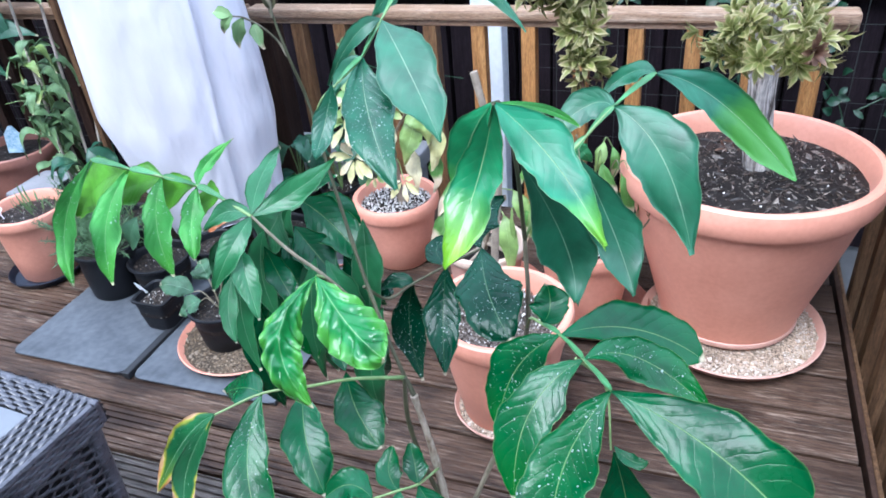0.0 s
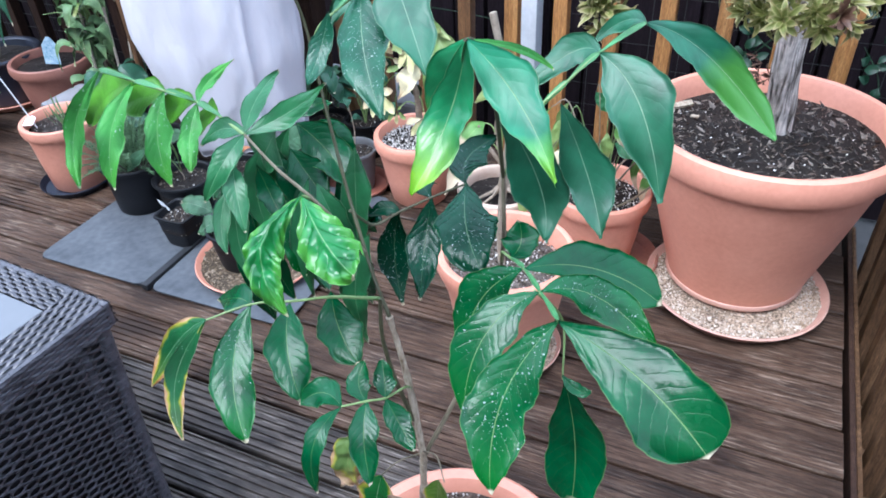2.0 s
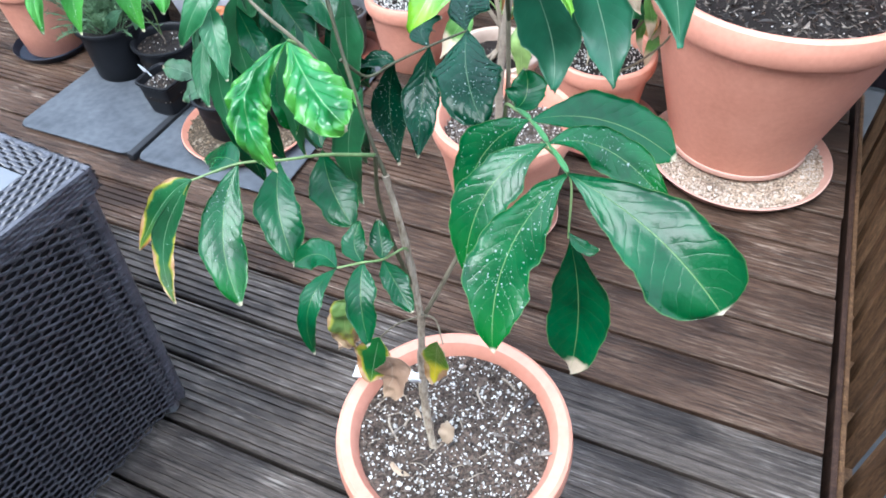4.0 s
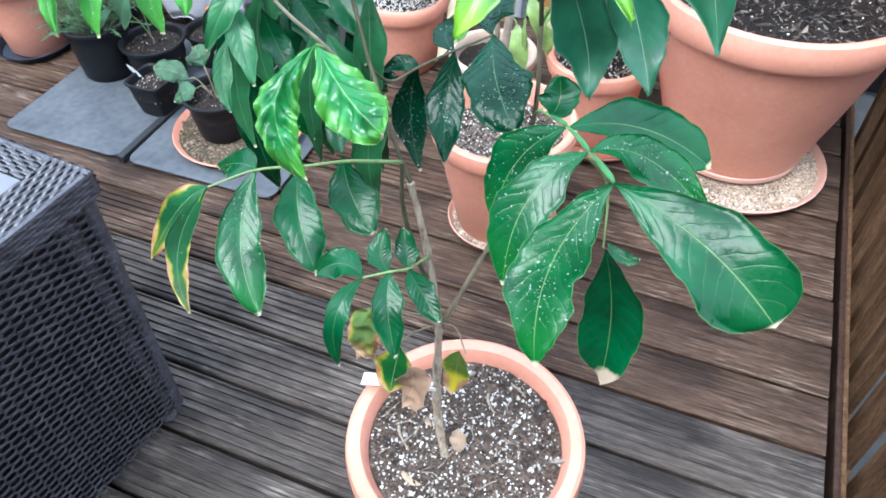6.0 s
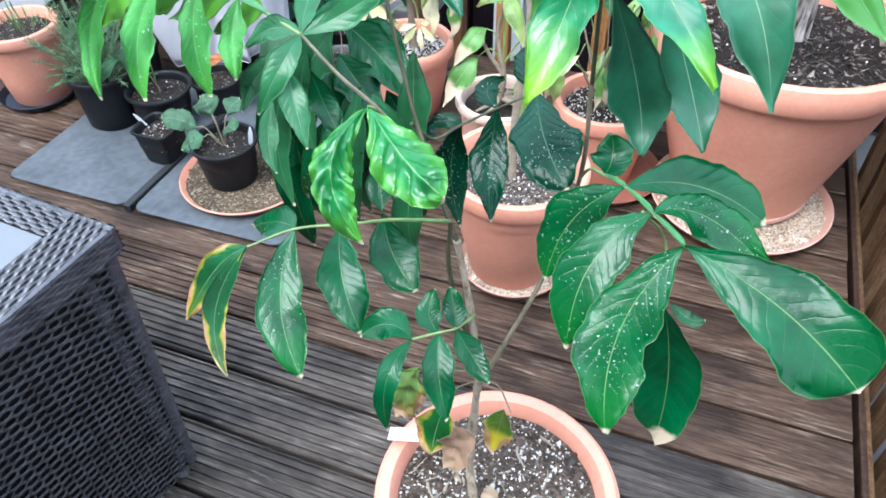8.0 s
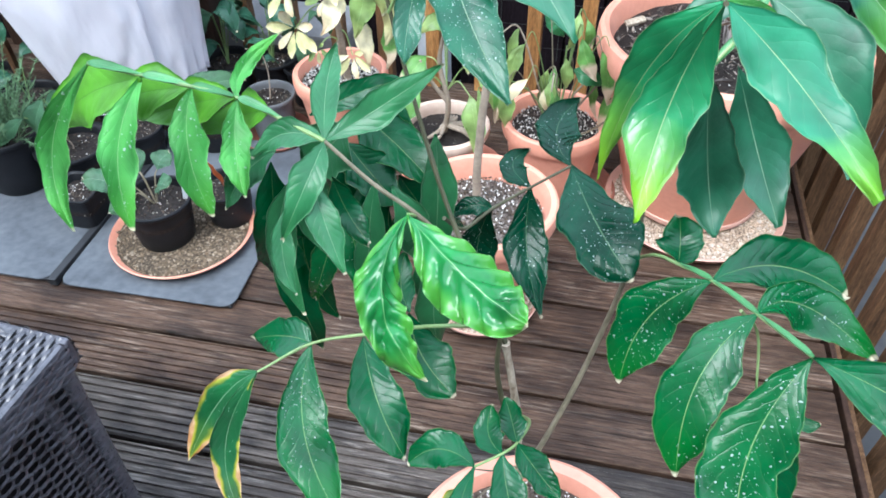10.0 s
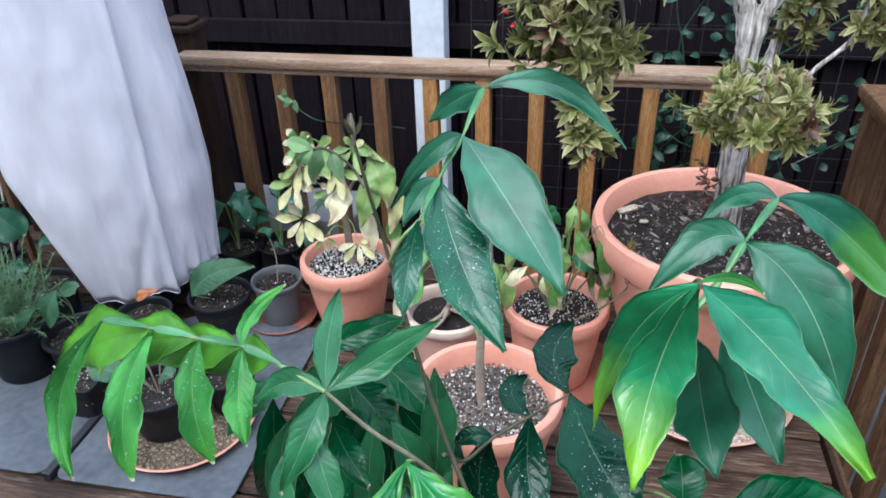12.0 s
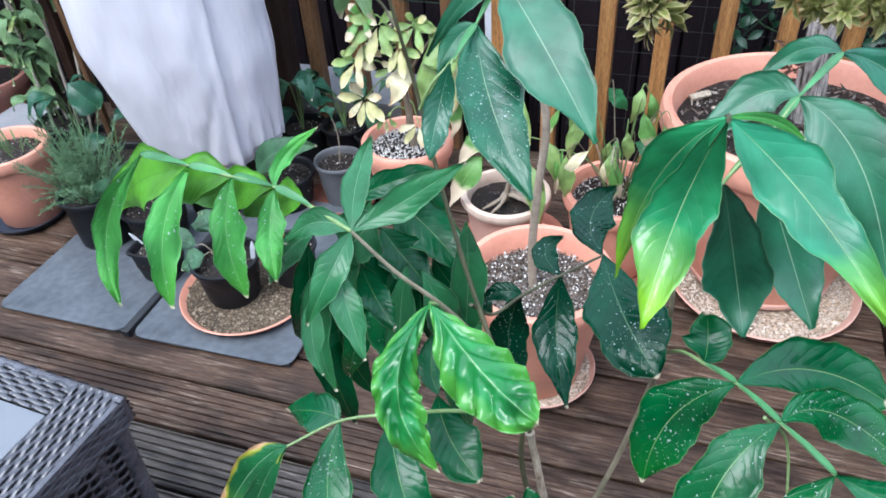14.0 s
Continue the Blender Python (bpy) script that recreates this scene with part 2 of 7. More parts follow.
def deck_material(name, dark, mid, light, worn):
    """Wet, weathered decking: long grain, pale worn streaks, dark damp patches."""
    m, nt, b = nodes_of(name, 0.45, spec=0.2)
    info = nt.nodes.new("ShaderNodeObjectInfo")
    tc = nt.nodes.new("ShaderNodeTexCoord")
    shift = nt.nodes.new("ShaderNodeCombineXYZ")
    for i in range(3):
        nt.links.new(math_of(nt, "MULTIPLY", info.outputs["Random"], 23.0 + 11 * i), shift.inputs[i])

    def along(scale):
        mp = nt.nodes.new("ShaderNodeMapping")
        mp.inputs["Scale"].default_value = scale
        nt.links.new(tc.outputs["Object"], mp.inputs["Vector"])
        nt.links.new(shift.outputs[0], mp.inputs["Location"])
        return mp.outputs[0]

    grain = noise_of(nt, along((1.6, 42, 42)), 3.0, 6.0, 0.65)
    fine = noise_of(nt, along((13, 210, 210)), 3.0, 4.0, 0.65)
    streak = noise_of(nt, along((6.0, 85, 85)), 2.2, 6.0, 0.65)
    where = noise_of(nt, along((2.2, 5.0, 5.0)), 2.0, 3.0, 0.55)
    damp = noise_of(nt, coords(nt, (0.8, 1.6, 1)), 4.5, 6.0, 0.62)
    f = math_of(nt, "ADD", math_of(nt, "MULTIPLY", grain, 0.5), math_of(nt, "MULTIPLY", fine, 0.5))
    c = ramp(nt, f, [(0.36, dark), (0.5, mid), (0.64, light)])
    pale = math_of(nt, "MULTIPLY", ramp(nt, streak, [(0.53, (0, 0, 0)), (0.64, (1, 1, 1))]), ramp(nt, where, [(0.44, (0, 0, 0)), (0.6, (0.9, 0.9, 0.9))]))
    c = mix(nt, pale, c, worn)
    crack = ramp(nt, noise_of(nt, along((2.4, 95, 95)), 2.6, 4.0, 0.6), [(0.36, (0.35, 0.35, 0.35)), (0.42, (1, 1, 1))])
    c = mix(nt, 1.0, c, crack, "MULTIPLY")
    wet = ramp(nt, damp, [(0.40, (0.42, 0.42, 0.44)), (0.54, (1.1, 1.09, 1.07))])
    c = mix(nt, 1.0, c, wet, "MULTIPLY")
    k = math_of(nt, "ADD", math_of(nt, "MULTIPLY", info.outputs["Random"], 0.4), 0.8)
    nt.links.new(mix(nt, 1.0, c, k, "MULTIPLY"), b.inputs["Base Color"])
    nt.links.new(math_of(nt, "ADD", math_of(nt, "MULTIPLY", damp, 0.45), 0.16), b.inputs["Roughness"])
    bump(nt, b, math_of(nt, "ADD", math_of(nt, "ADD", grain, fine), math_of(nt, "MULTIPLY", crack, 0.5)), 0.6, 0.0016)
    return m


deck_wood = deck_material("grey deck wood", (0.026, 0.021, 0.018), (0.078, 0.064, 0.055), (0.142, 0.119, 0.104), (0.26, 0.23, 0.205))
brown_deck_wood = deck_material("brown deck wood", (0.018, 0.0100, 0.0068), (0.062, 0.037, 0.025), (0.116, 0.074, 0.052), (0.23, 0.175, 0.135))
rail_wood = wood_material("rail wood", (0.18, 0.10, 0.058), (0.34, 0.22, 0.14), (0.52, 0.40, 0.30), 0.5, 0)
post_wood = wood_material("post wood", (0.17, 0.075, 0.024), (0.35, 0.17, 0.055), (0.49, 0.27, 0.10), 0.55, 2)
darker_post_wood = wood_material("darkened post wood", (0.075, 0.034, 0.014), (0.17, 0.085, 0.034), (0.27, 0.15, 0.066), 0.6, 2)
# brown of the side rail, with shade from its enclosed lower part mixed in
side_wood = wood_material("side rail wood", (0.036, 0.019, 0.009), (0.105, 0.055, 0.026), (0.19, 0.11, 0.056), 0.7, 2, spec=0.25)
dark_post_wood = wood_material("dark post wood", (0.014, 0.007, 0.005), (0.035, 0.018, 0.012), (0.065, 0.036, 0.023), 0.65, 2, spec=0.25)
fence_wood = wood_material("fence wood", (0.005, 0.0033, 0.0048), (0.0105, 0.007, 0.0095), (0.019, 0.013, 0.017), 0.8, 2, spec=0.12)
white_paint = surface("white paint", (0.55, 0.58, 0.62), (0.76, 0.79, 0.83), 0.55, big=7.0, fine=45.0, relief=0.4)
terracotta = surface("terracotta plastic", (0.60, 0.252, 0.170), (0.74, 0.346, 0.244), 0.5, big=5.0, fine=90.0, relief=0.12, depth=0.0006, vary=0.1)
# browner terracotta with shade painted in, for the pot with the blue tag
shaded_terracotta = surface("shaded terracotta", (0.24, 0.10, 0.072), (0.34, 0.155, 0.115), 0.5, big=6.0, fine=90.0, relief=0.15, depth=0.0006)
wet_terracotta = surface("dark wet terracotta", (0.20, 0.07, 0.05), (0.34, 0.13, 0.09), 0.4, big=7.0, fine=90.0, relief=0.15, depth=0.0006)
pale_terracotta = surface("pale terracotta", (0.56, 0.31, 0.24), (0.68, 0.42, 0.34), 0.55, big=5.0, fine=90.0, relief=0.15, depth=0.0006)
cream_rim = surface("cream rim", (0.55, 0.40, 0.31), (0.68, 0.55, 0.45), 0.5, big=9.0, fine=70.0, relief=0.2)
black_plastic = surface("black plastic", (0.006, 0.0065, 0.008), (0.013, 0.014, 0.017), 0.5, big=9.0, fine=120.0, relief=0.2, depth=0.0006, spec=0.28)
blue_plastic = surface("dark blue plastic", (0.012, 0.016, 0.028), (0.022, 0.028, 0.045), 0.4, big=9.0, fine=120.0, relief=0.2)
grey_plastic = surface("grey plastic", (0.085, 0.088, 0.096), (0.14, 0.143, 0.15), 0.5, big=9.0, fine=120.0, relief=0.2)
slate = surface("slate mat", (0.055, 0.061, 0.071), (0.115, 0.126, 0.14), 0.7, big=7.0, fine=55.0, relief=0.25, depth=0.001, spec=0.16)
slate_edge = surface("rubber edge", (0.010, 0.011, 0.013), (0.020, 0.022, 0.026), 0.6)
concrete = surface("concrete", (0.17, 0.17, 0.18), (0.27, 0.27, 0.285), 0.85, big=6.0, fine=80.0, relief=0.5)
unseen_house_render = surface("unseen house render", (0.30, 0.27, 0.24), (0.42, 0.39, 0.35), 0.85, big=1.5, fine=60.0, relief=0.5)
unseen_door_glass = surface("unseen door glass", (0.012, 0.014, 0.016), (0.02, 0.022, 0.025), 0.12, relief=0.02)
paving = surface("paving", (0.035, 0.036, 0.038), (0.08, 0.082, 0.085), 0.7, big=1.2, fine=30.0, relief=0.4)
bark, bark_nodes, bark_shader = nodes_of("grey bark", 0.9, spec=0.2)
fissure = noise_of(bark_nodes, coords(bark_nodes, (70, 70, 5.5)), 1.6, 5.0, 0.6)
lichen = noise_of(bark_nodes, coords(bark_nodes), 38.0, 4.0, 0.6)
bark_tone = ramp(bark_nodes, fissure, [(0.36, (0.09, 0.078, 0.068)), (0.46, (0.42, 0.38, 0.345)), (0.62, (0.84, 0.79, 0.74))])
bark_nodes.links.new(mix(bark_nodes, 1.0, bark_tone, ramp(bark_nodes, lichen, [(0.35, (0.72, 0.72, 0.70)), (0.6, (1.08, 1.06, 1.04))]), "MULTIPLY"), bark_shader.inputs["Base Color"])
bump(bark_nodes, bark_shader, fissure, 0.9, 0.006)
stem_bark = surface("stem bark", (0.085, 0.075, 0.045), (0.24, 0.205, 0.14), 0.6, scale=(2, 2, 0.7), big=40.0, fine=180.0, relief=0.5)
stem_pale = surface("pale stem bark", (0.15, 0.105, 0.062), (0.56, 0.48, 0.37), 0.7, scale=(2, 2, 0.7), big=85.0, fine=180.0, relief=0.5)
stem_green = surface("green stem", (0.10, 0.17, 0.05), (0.23, 0.34, 0.13), 0.5, big=30.0, fine=160.0, relief=0.2)
stem_dark = surface("dark stem", (0.035, 0.04, 0.018), (0.085, 0.08, 0.04), 0.55, big=40.0, fine=180.0, relief=0.4)
twig = surface("twig", (0.20, 0.16, 0.12), (0.36, 0.30, 0.23), 0.8, big=30.0, fine=120.0, relief=0.4)
wicker_skin = surface("wicker strand", (0.027, 0.0265, 0.033), (0.094, 0.092, 0.106), 0.30, big=30.0, fine=200.0, relief=0.2, depth=0.0004, vary=0.3, spec=0.6)
frost_glass = surface("frosted table glass", (0.14, 0.15, 0.165), (0.17, 0.18, 0.195), 0.45, big=4.0, fine=60.0, relief=0.03, depth=0.0003, spec=0.2)
fleece, fleece_nodes, fleece_shader = nodes_of("white fleece", 0.9, spec=0.2)
weave_at, crease_at = coords(fleece_nodes), coords(fleece_nodes, (1.4, 1.4, 0.6))
crease = noise_of(fleece_nodes, crease_at, 7.0, 3.0, 0.45)
fleece_nodes.links.new(ramp(fleece_nodes, crease, [(0.3, (0.53, 0.52, 0.57)), (0.7, (0.61, 0.60, 0.65))]), fleece_shader.inputs["Base Color"])
bump(fleece_nodes, fleece_shader, math_of(fleece_nodes, "ADD", crease, math_of(fleece_nodes, "MULTIPLY", noise_of(fleece_nodes, weave_at, 260.0), 0.012)), 0.7, 0.034)
perlite_soil = speckled("perlite soil", (0.080, 0.056, 0.043), (0.62, 0.60, 0.56), 0.3, 220.0)
pale_soil = speckled("grit topped soil", (0.12, 0.10, 0.087), (0.38, 0.34, 0.30), 0.45, 170.0)
bark_soil = speckled("bark soil", (0.017, 0.013, 0.011), (0.34, 0.31, 0.27), 0.10, 190.0, rough=0.55)
gravel = speckled("gravel", (0.34, 0.26, 0.19), (0.66, 0.56, 0.45), 0.9, 130.0)
brown_gravel = speckled("brown gravel", (0.085, 0.062, 0.04), (0.26, 0.20, 0.14), 0.8, 120.0)
tag_white = surface("white tag", (0.72, 0.73, 0.75), (0.85, 0.86, 0.88), 0.4, big=20.0, fine=150.0, relief=0.05)
tag_blue = surface("blue picture tag", (0.10, 0.28, 0.42), (0.60, 0.72, 0.80), 0.35, big=60.0, fine=150.0, relief=0.05)
cane = surface("cane", (0.40, 0.33, 0.27), (0.62, 0.55, 0.48), 0.6, big=20.0, fine=120.0, relief=0.2)
wire = surface("wire", (0.012, 0.015, 0.014), (0.03, 0.036, 0.033), 0.5, big=30.0, fine=150.0)

VEIN = (0.33, 0.46, 0.29)
deep = leaf_material("deep leaf", (0.016, 0.108, 0.051), (0.017, 0.117, 0.05), VEIN, 0.40, quilt=0.5, spec=0.55, speck=False)
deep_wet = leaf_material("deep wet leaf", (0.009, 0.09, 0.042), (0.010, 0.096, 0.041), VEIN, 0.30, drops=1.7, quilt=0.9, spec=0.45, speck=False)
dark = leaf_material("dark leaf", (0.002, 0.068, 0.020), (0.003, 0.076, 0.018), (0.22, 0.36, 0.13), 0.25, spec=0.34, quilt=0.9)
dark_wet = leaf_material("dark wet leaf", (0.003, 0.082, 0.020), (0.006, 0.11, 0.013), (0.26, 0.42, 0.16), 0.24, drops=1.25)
dry_tipped = leaf_material("dry tipped leaf", (0.002, 0.080, 0.022), (0.58, 0.46, 0.33), (0.22, 0.36, 0.13), 0.23, tip_from=0.93, soft=0.02, quilt=1.5)
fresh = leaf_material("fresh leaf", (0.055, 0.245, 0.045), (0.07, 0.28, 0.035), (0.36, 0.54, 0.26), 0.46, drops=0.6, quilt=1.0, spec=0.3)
lime = leaf_material("lime leaf underside", (0.085, 0.27, 0.018), (0.095, 0.29, 0.022), (0.05, 0.17, 0.02), 0.5)
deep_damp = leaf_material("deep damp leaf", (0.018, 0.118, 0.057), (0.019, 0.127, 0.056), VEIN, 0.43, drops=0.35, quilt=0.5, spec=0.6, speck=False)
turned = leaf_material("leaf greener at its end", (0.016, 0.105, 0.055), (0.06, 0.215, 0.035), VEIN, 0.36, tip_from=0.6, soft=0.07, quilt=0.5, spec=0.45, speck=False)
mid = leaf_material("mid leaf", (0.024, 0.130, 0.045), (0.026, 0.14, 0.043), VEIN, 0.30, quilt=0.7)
tipped = leaf_material("yellow tipped leaf", (0.020, 0.20, 0.070), (0.22, 0.46, 0.016), (0.42, 0.56, 0.28), 0.24, tip_from=0.74, drops=0.12, quilt=0.8, soft=0.18, spec=0.6, speck=False)
matt_tipped = leaf_material("duller yellow tipped leaf", (0.026, 0.205, 0.100), (0.18, 0.44, 0.03), (0.42, 0.56, 0.28), 0.40, tip_from=0.88, drops=0.1, quilt=0.6, soft=0.2, spec=0.45, speck=False)
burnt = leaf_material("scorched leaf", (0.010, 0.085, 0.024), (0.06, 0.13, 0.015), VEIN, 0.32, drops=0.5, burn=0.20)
dying = leaf_material("dying leaf", (0.010, 0.100, 0.020), (0.10, 0.16, 0.015), VEIN, 0.22, tip_from=0.85, burn=0.24)
withered = leaf_material("withered leaf", (0.14, 0.24, 0.06), (0.36, 0.34, 0.10), (0.40, 0.36, 0.16), 0.5, tip_from=0.7, burn=0.34)
papery = leaf_material("papery dead leaf", (0.30, 0.19, 0.125), (0.42, 0.29, 0.19), (0.50, 0.40, 0.30), 0.7, quilt=1.8, spec=0.2)
sallow = leaf_material("sallow leaf", (0.08, 0.20, 0.015), (0.62, 0.50, 0.02), VEIN, 0.32, tip_from=0.55, burn=0.24)
curled = leaf_material("curled young leaf", (0.018, 0.165, 0.036), (0.08, 0.29, 0.03), (0.24, 0.45, 0.17), 0.20, tip_from=0.9, quilt=0.16, spec=0.5, margin=(0.07, 0.27, 0.03), pale=(0.04, 0.21, 0.035))
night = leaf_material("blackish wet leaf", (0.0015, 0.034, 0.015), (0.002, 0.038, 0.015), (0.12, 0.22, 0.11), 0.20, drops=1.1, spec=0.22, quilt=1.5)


# ---- building blocks ----
def part(name, bm, material, parent=None, label="", smooth=False):
    me = bpy.data.meshes.new(name)
    bm.normal_update()
    bm.to_mesh(me)
    bm.free()
    for m in material if isinstance(material, (tuple, list)) else (material,):
        me.materials.append(m)
    if smooth:
        me.shade_smooth()
        me.set_sharp_from_angle(angle=radians(38))
    ob = new(name, me)
    ob.parent = parent
    return tagged(ob, label)


def thing(name, place, label, category, group="", kind=""):
    ob = new(name)
    ob.empty_display_size = 0.05
    ob.matrix_basis = place if isinstance(place, Matrix) else Matrix.Translation(place)
    return tagged(ob, label, category, group, kind)


def box(bm, lo, hi, bevel=0.0, m=Matrix()):
    """A box from corner to corner, its edges eased by bevel."""
    c, s = (Vector(lo) + Vector(hi)) / 2, Vector(hi) - Vector(lo)
    made = bmesh.ops.create_cube(bm, size=1, matrix=m @ Matrix.Translation(c) @ Matrix.Diagonal((*s, 1)))
    if bevel:
        edges = list({e for v in made["verts"] for e in v.link_edges})
        bmesh.ops.bevel(bm, geom=edges, offset=bevel, segments=2, profile=0.6, affect="EDGES")
    return bm


def lathe(bm, profile, steps=48, square=0.0, wobble=0.0, centre=(0, 0), capped=True):
    """Turn (radius, height) pairs round the upright axis; square > 0 makes the plan squarish."""
    rings = []
    for r, z in profile:
        ring = []
        for i in range(steps):
            a = 2 * math.pi * i / steps
            k = 1.0
            if square:
                k = (abs(math.cos(a)) ** 8 + abs(math.sin(a)) ** 8) ** (-1 / 8)
                k = 1 + (k - 1) * square
            k *= 1 + wobble * math.sin(3 * a + z * 9)
            ring.append(bm.verts.new((centre[0] + r * k * math.cos(a), centre[1] + r * k * math.sin(a), z)))
        rings.append(ring)
    for a, b in zip(rings, rings[1:]):
        for i in range(steps):
            bm.faces.new((a[i], a[(i + 1) % steps], b[(i + 1) % steps], b[i]))
    for ring, flip in ((rings[0], True), (rings[-1], False)):
        if capped and (ring[0].co - ring[steps // 2].co).length > 1e-5:
            bm.faces.new(list(reversed(ring)) if flip else ring)
    return bm


def spline(points, steps):
    """Catmull-Rom through the points."""
    p = [Vector(q) for q in points]
    p = [2 * p[0] - p[1]] + p + [2 * p[-1] - p[-2]]
    out = []
    for i in range(1, len(p) - 2):
        for k in range(steps):
            t = k / steps
            a, b, c, d = p[i - 1], p[i], p[i + 1], p[i + 2]
            out.append(0.5 * ((2 * b) + (c - a) * t + (2 * a - 5 * b + 4 * c - d) * t * t + (3 * b - a - 3 * c + d) * t ** 3))
    return out + [p[-2]]


def tube(bm, points, r0, r1, steps=6, sides=8, knots=0.0, seed=0):
    """A tapered limb along the points; knots swells it here and there."""
    path = spline(points, steps) if len(points) > 2 else [Vector(points[0]).lerp(Vector(points[1]), k / steps) for k in range(steps + 1)]
    rings, n = [], len(path)
    rng = random.Random(seed)
    ref = Vector((0.31, 0.92, 0.22))
    for i, p in enumerate(path):
        d = (path[min(i + 1, n - 1)] - path[max(i - 1, 0)]).normalized()
        a = d.cross(ref).normalized()
        b = d.cross(a)
        r = r0 + (r1 - r0) * i / (n - 1)
        r *= 1 + (knots if rng.random() < 0.25 else 0) + knots * 0.3 * (rng.random() - 0.5)
        rings.append([bm.verts.new(p + r * (a * math.cos(2 * math.pi * k / sides) + b * math.sin(2 * math.pi * k / sides))) for k in range(sides)])
    for s, t in zip(rings, rings[1:]):
        for k in range(sides):
            bm.faces.new((s[k], s[(k + 1) % sides], t[(k + 1) % sides], t[k]))
    bm.faces.new(list(reversed(rings[0])))
    bm.faces.new(rings[-1])
    return bm


VIEW = Vector((0.11, -0.37, 1.18))


def blade(bm, base, middle, tip, width, facing=None, lift=0.3, fold=0.18, wave=0.10, crinkle=0.0, fat=0.42, nu=36, nv=10, seed=0, thick=0.0005, quilt=0.012, drip=0.12, blunt=0.0, edge=1.0, veins=9, rolled=0.0):
    """One leaf: a curved midrib through three points, a folded and wavy blade with a drawn-out tip, top and underside."""
    b, m, t = Vector(base), Vector(middle), Vector(tip)
    c = 2 * m - (b + t) / 2
    rng = random.Random(seed)
    ph = [rng.uniform(0, 6.28) for _ in range(6)]
    face = (facing if facing is not None else (VIEW - m).normalized() + Vector((0, 0, lift)))
    length = (m - b).length + (t - m).length
    uvl = bm.loops.layers.uv.verify()
    top, low, uvs = [], [], []
    for i in range(nu + 1):
        s = i / nu
        p = b * (1 - s) ** 2 + c * 2 * s * (1 - s) + t * s * s
        d = ((c - b) * (1 - s) + (t - c) * s).normalized()
        n = (face - d * face.dot(d)).normalized()
        x = d.cross(n)
        # fullest at `fat`, narrow at the stalk, drawn out to a point at the tip
        if s < fat:
            w = math.sin(math.pi / 2 * s / fat) ** 1.08
        else:
            q = (s - fat) / (1 - fat)
            w = (1 - q ** (1.8 + 4 * blunt)) * (1 - 0.3 * (1 - blunt) * q)
            if q > 1 - drip:
                w = max(w, 0.05)
        w = width / 2 * w + 0.0006
        row, und = [], []
        for j in range(nv + 1):
            v = 2 * j / nv - 1
            ragged = 1 + edge * (0.085 * math.sin(11 * s + ph[4] + (2.6 if v > 0 else 0)) + 0.05 * math.sin(23 * s + ph[5] + (0.9 if v > 0 else 0)) + 0.022 * math.sin(57 * s + ph[2]))
            q = p + x * (v * w * (ragged if s < 0.9 else 1))
            up = fold * abs(v) * w - 0.55 * fold * v * v * w
            up += wave * width * v * v * math.sin(9 * s + ph[0] + (1.7 if v > 0 else 0)) * (0.3 + s)
            vein = (s - 0.2 * abs(v)) * veins + (0.5 if v > 0 else 0)
            up += quilt * width * (abs(math.sin(math.pi * vein)) ** 0.6 - 0.6) * min(1, 2.5 * abs(v)) * math.sin(math.pi * min(1, s * 1.02)) * 1.4
            if rolled:
                lobe = abs(math.sin(math.pi * vein))
                q += x * (v * w * rolled * (0.14 * lobe - 0.10))
                up -= rolled * width * (1.3 - 0.9 * lobe) * max(0, abs(v) - 0.62) ** 1.6 * math.sin(math.pi * s) ** 0.5
            if crinkle:
                up += crinkle * width * (1 - 0.3 * abs(v)) * math.sin(34 * (s - 0.22 * abs(v)) + ph[1]) * min(1, 3 * abs(v)) * 0.2
                up += crinkle * width * 0.8 * v * v * math.sin(19 * s + ph[2] + 2 * v)
                up += crinkle * width * (1.9 * noise.noise(Vector((s * 7 + ph[0], v * 1.7, ph[1]))) + 0.45 * noise.noise(Vector((s * 19 + ph[0], v * 4.5, ph[2])))) * min(1, 5 * s) - crinkle * width * 1.6 * max(0, abs(v) - 0.55) ** 1.5
                q += d * crinkle * width * 0.3 * v * v * math.sin(23 * s + ph[3])
            row.append(bm.verts.new(q + n * up))
            und.append(bm.verts.new(q + n * (up - thick)))
        top.append(row)
        low.append(und)
    for i in range(nu):
        for j in range(nv):
            for grid, flip in ((top, False), (low, True)):
                vs = [(i, j), (i, j + 1), (i + 1, j + 1), (i + 1, j)]
                if flip:
                    vs.reverse()
                f = bm.faces.new([grid[a][k] for a, k in vs])
                f.smooth = True
                for loop, (a, k) in zip(f.loops, vs):
                    loop[uvl].uv = (a / nu, k / nv)
    rim = [(i, 0) for i in range(nu + 1)] + [(nu, j) for j in range(1, nv + 1)] + [(i, nv) for i in range(nu - 1, -1, -1)] + [(0, j) for j in range(nv - 1, 0, -1)]
    for (a, k), (a2, k2) in zip(rim, rim[1:] + rim[:1]):
        f = bm.faces.new((top[a][k], low[a][k], low[a2][k2], top[a2][k2]))
        for loop, (q, w2) in zip(f.loops, ((a, k), (a, k), (a2, k2), (a2, k2))):
            loop[uvl].uv = (q / nu, w2 / nv)
    return bm


# ---- the setting: ground, balustrade, fence ----
bm = bmesh.new()
bmesh.ops.create_grid(bm, x_segments=8, y_segments=8, size=60, matrix=Matrix.Translation((0, 0, -0.32)))
tagged(part("ground", bm, paving), "grey paved ground below the raised deck", "ground", kind="structure")

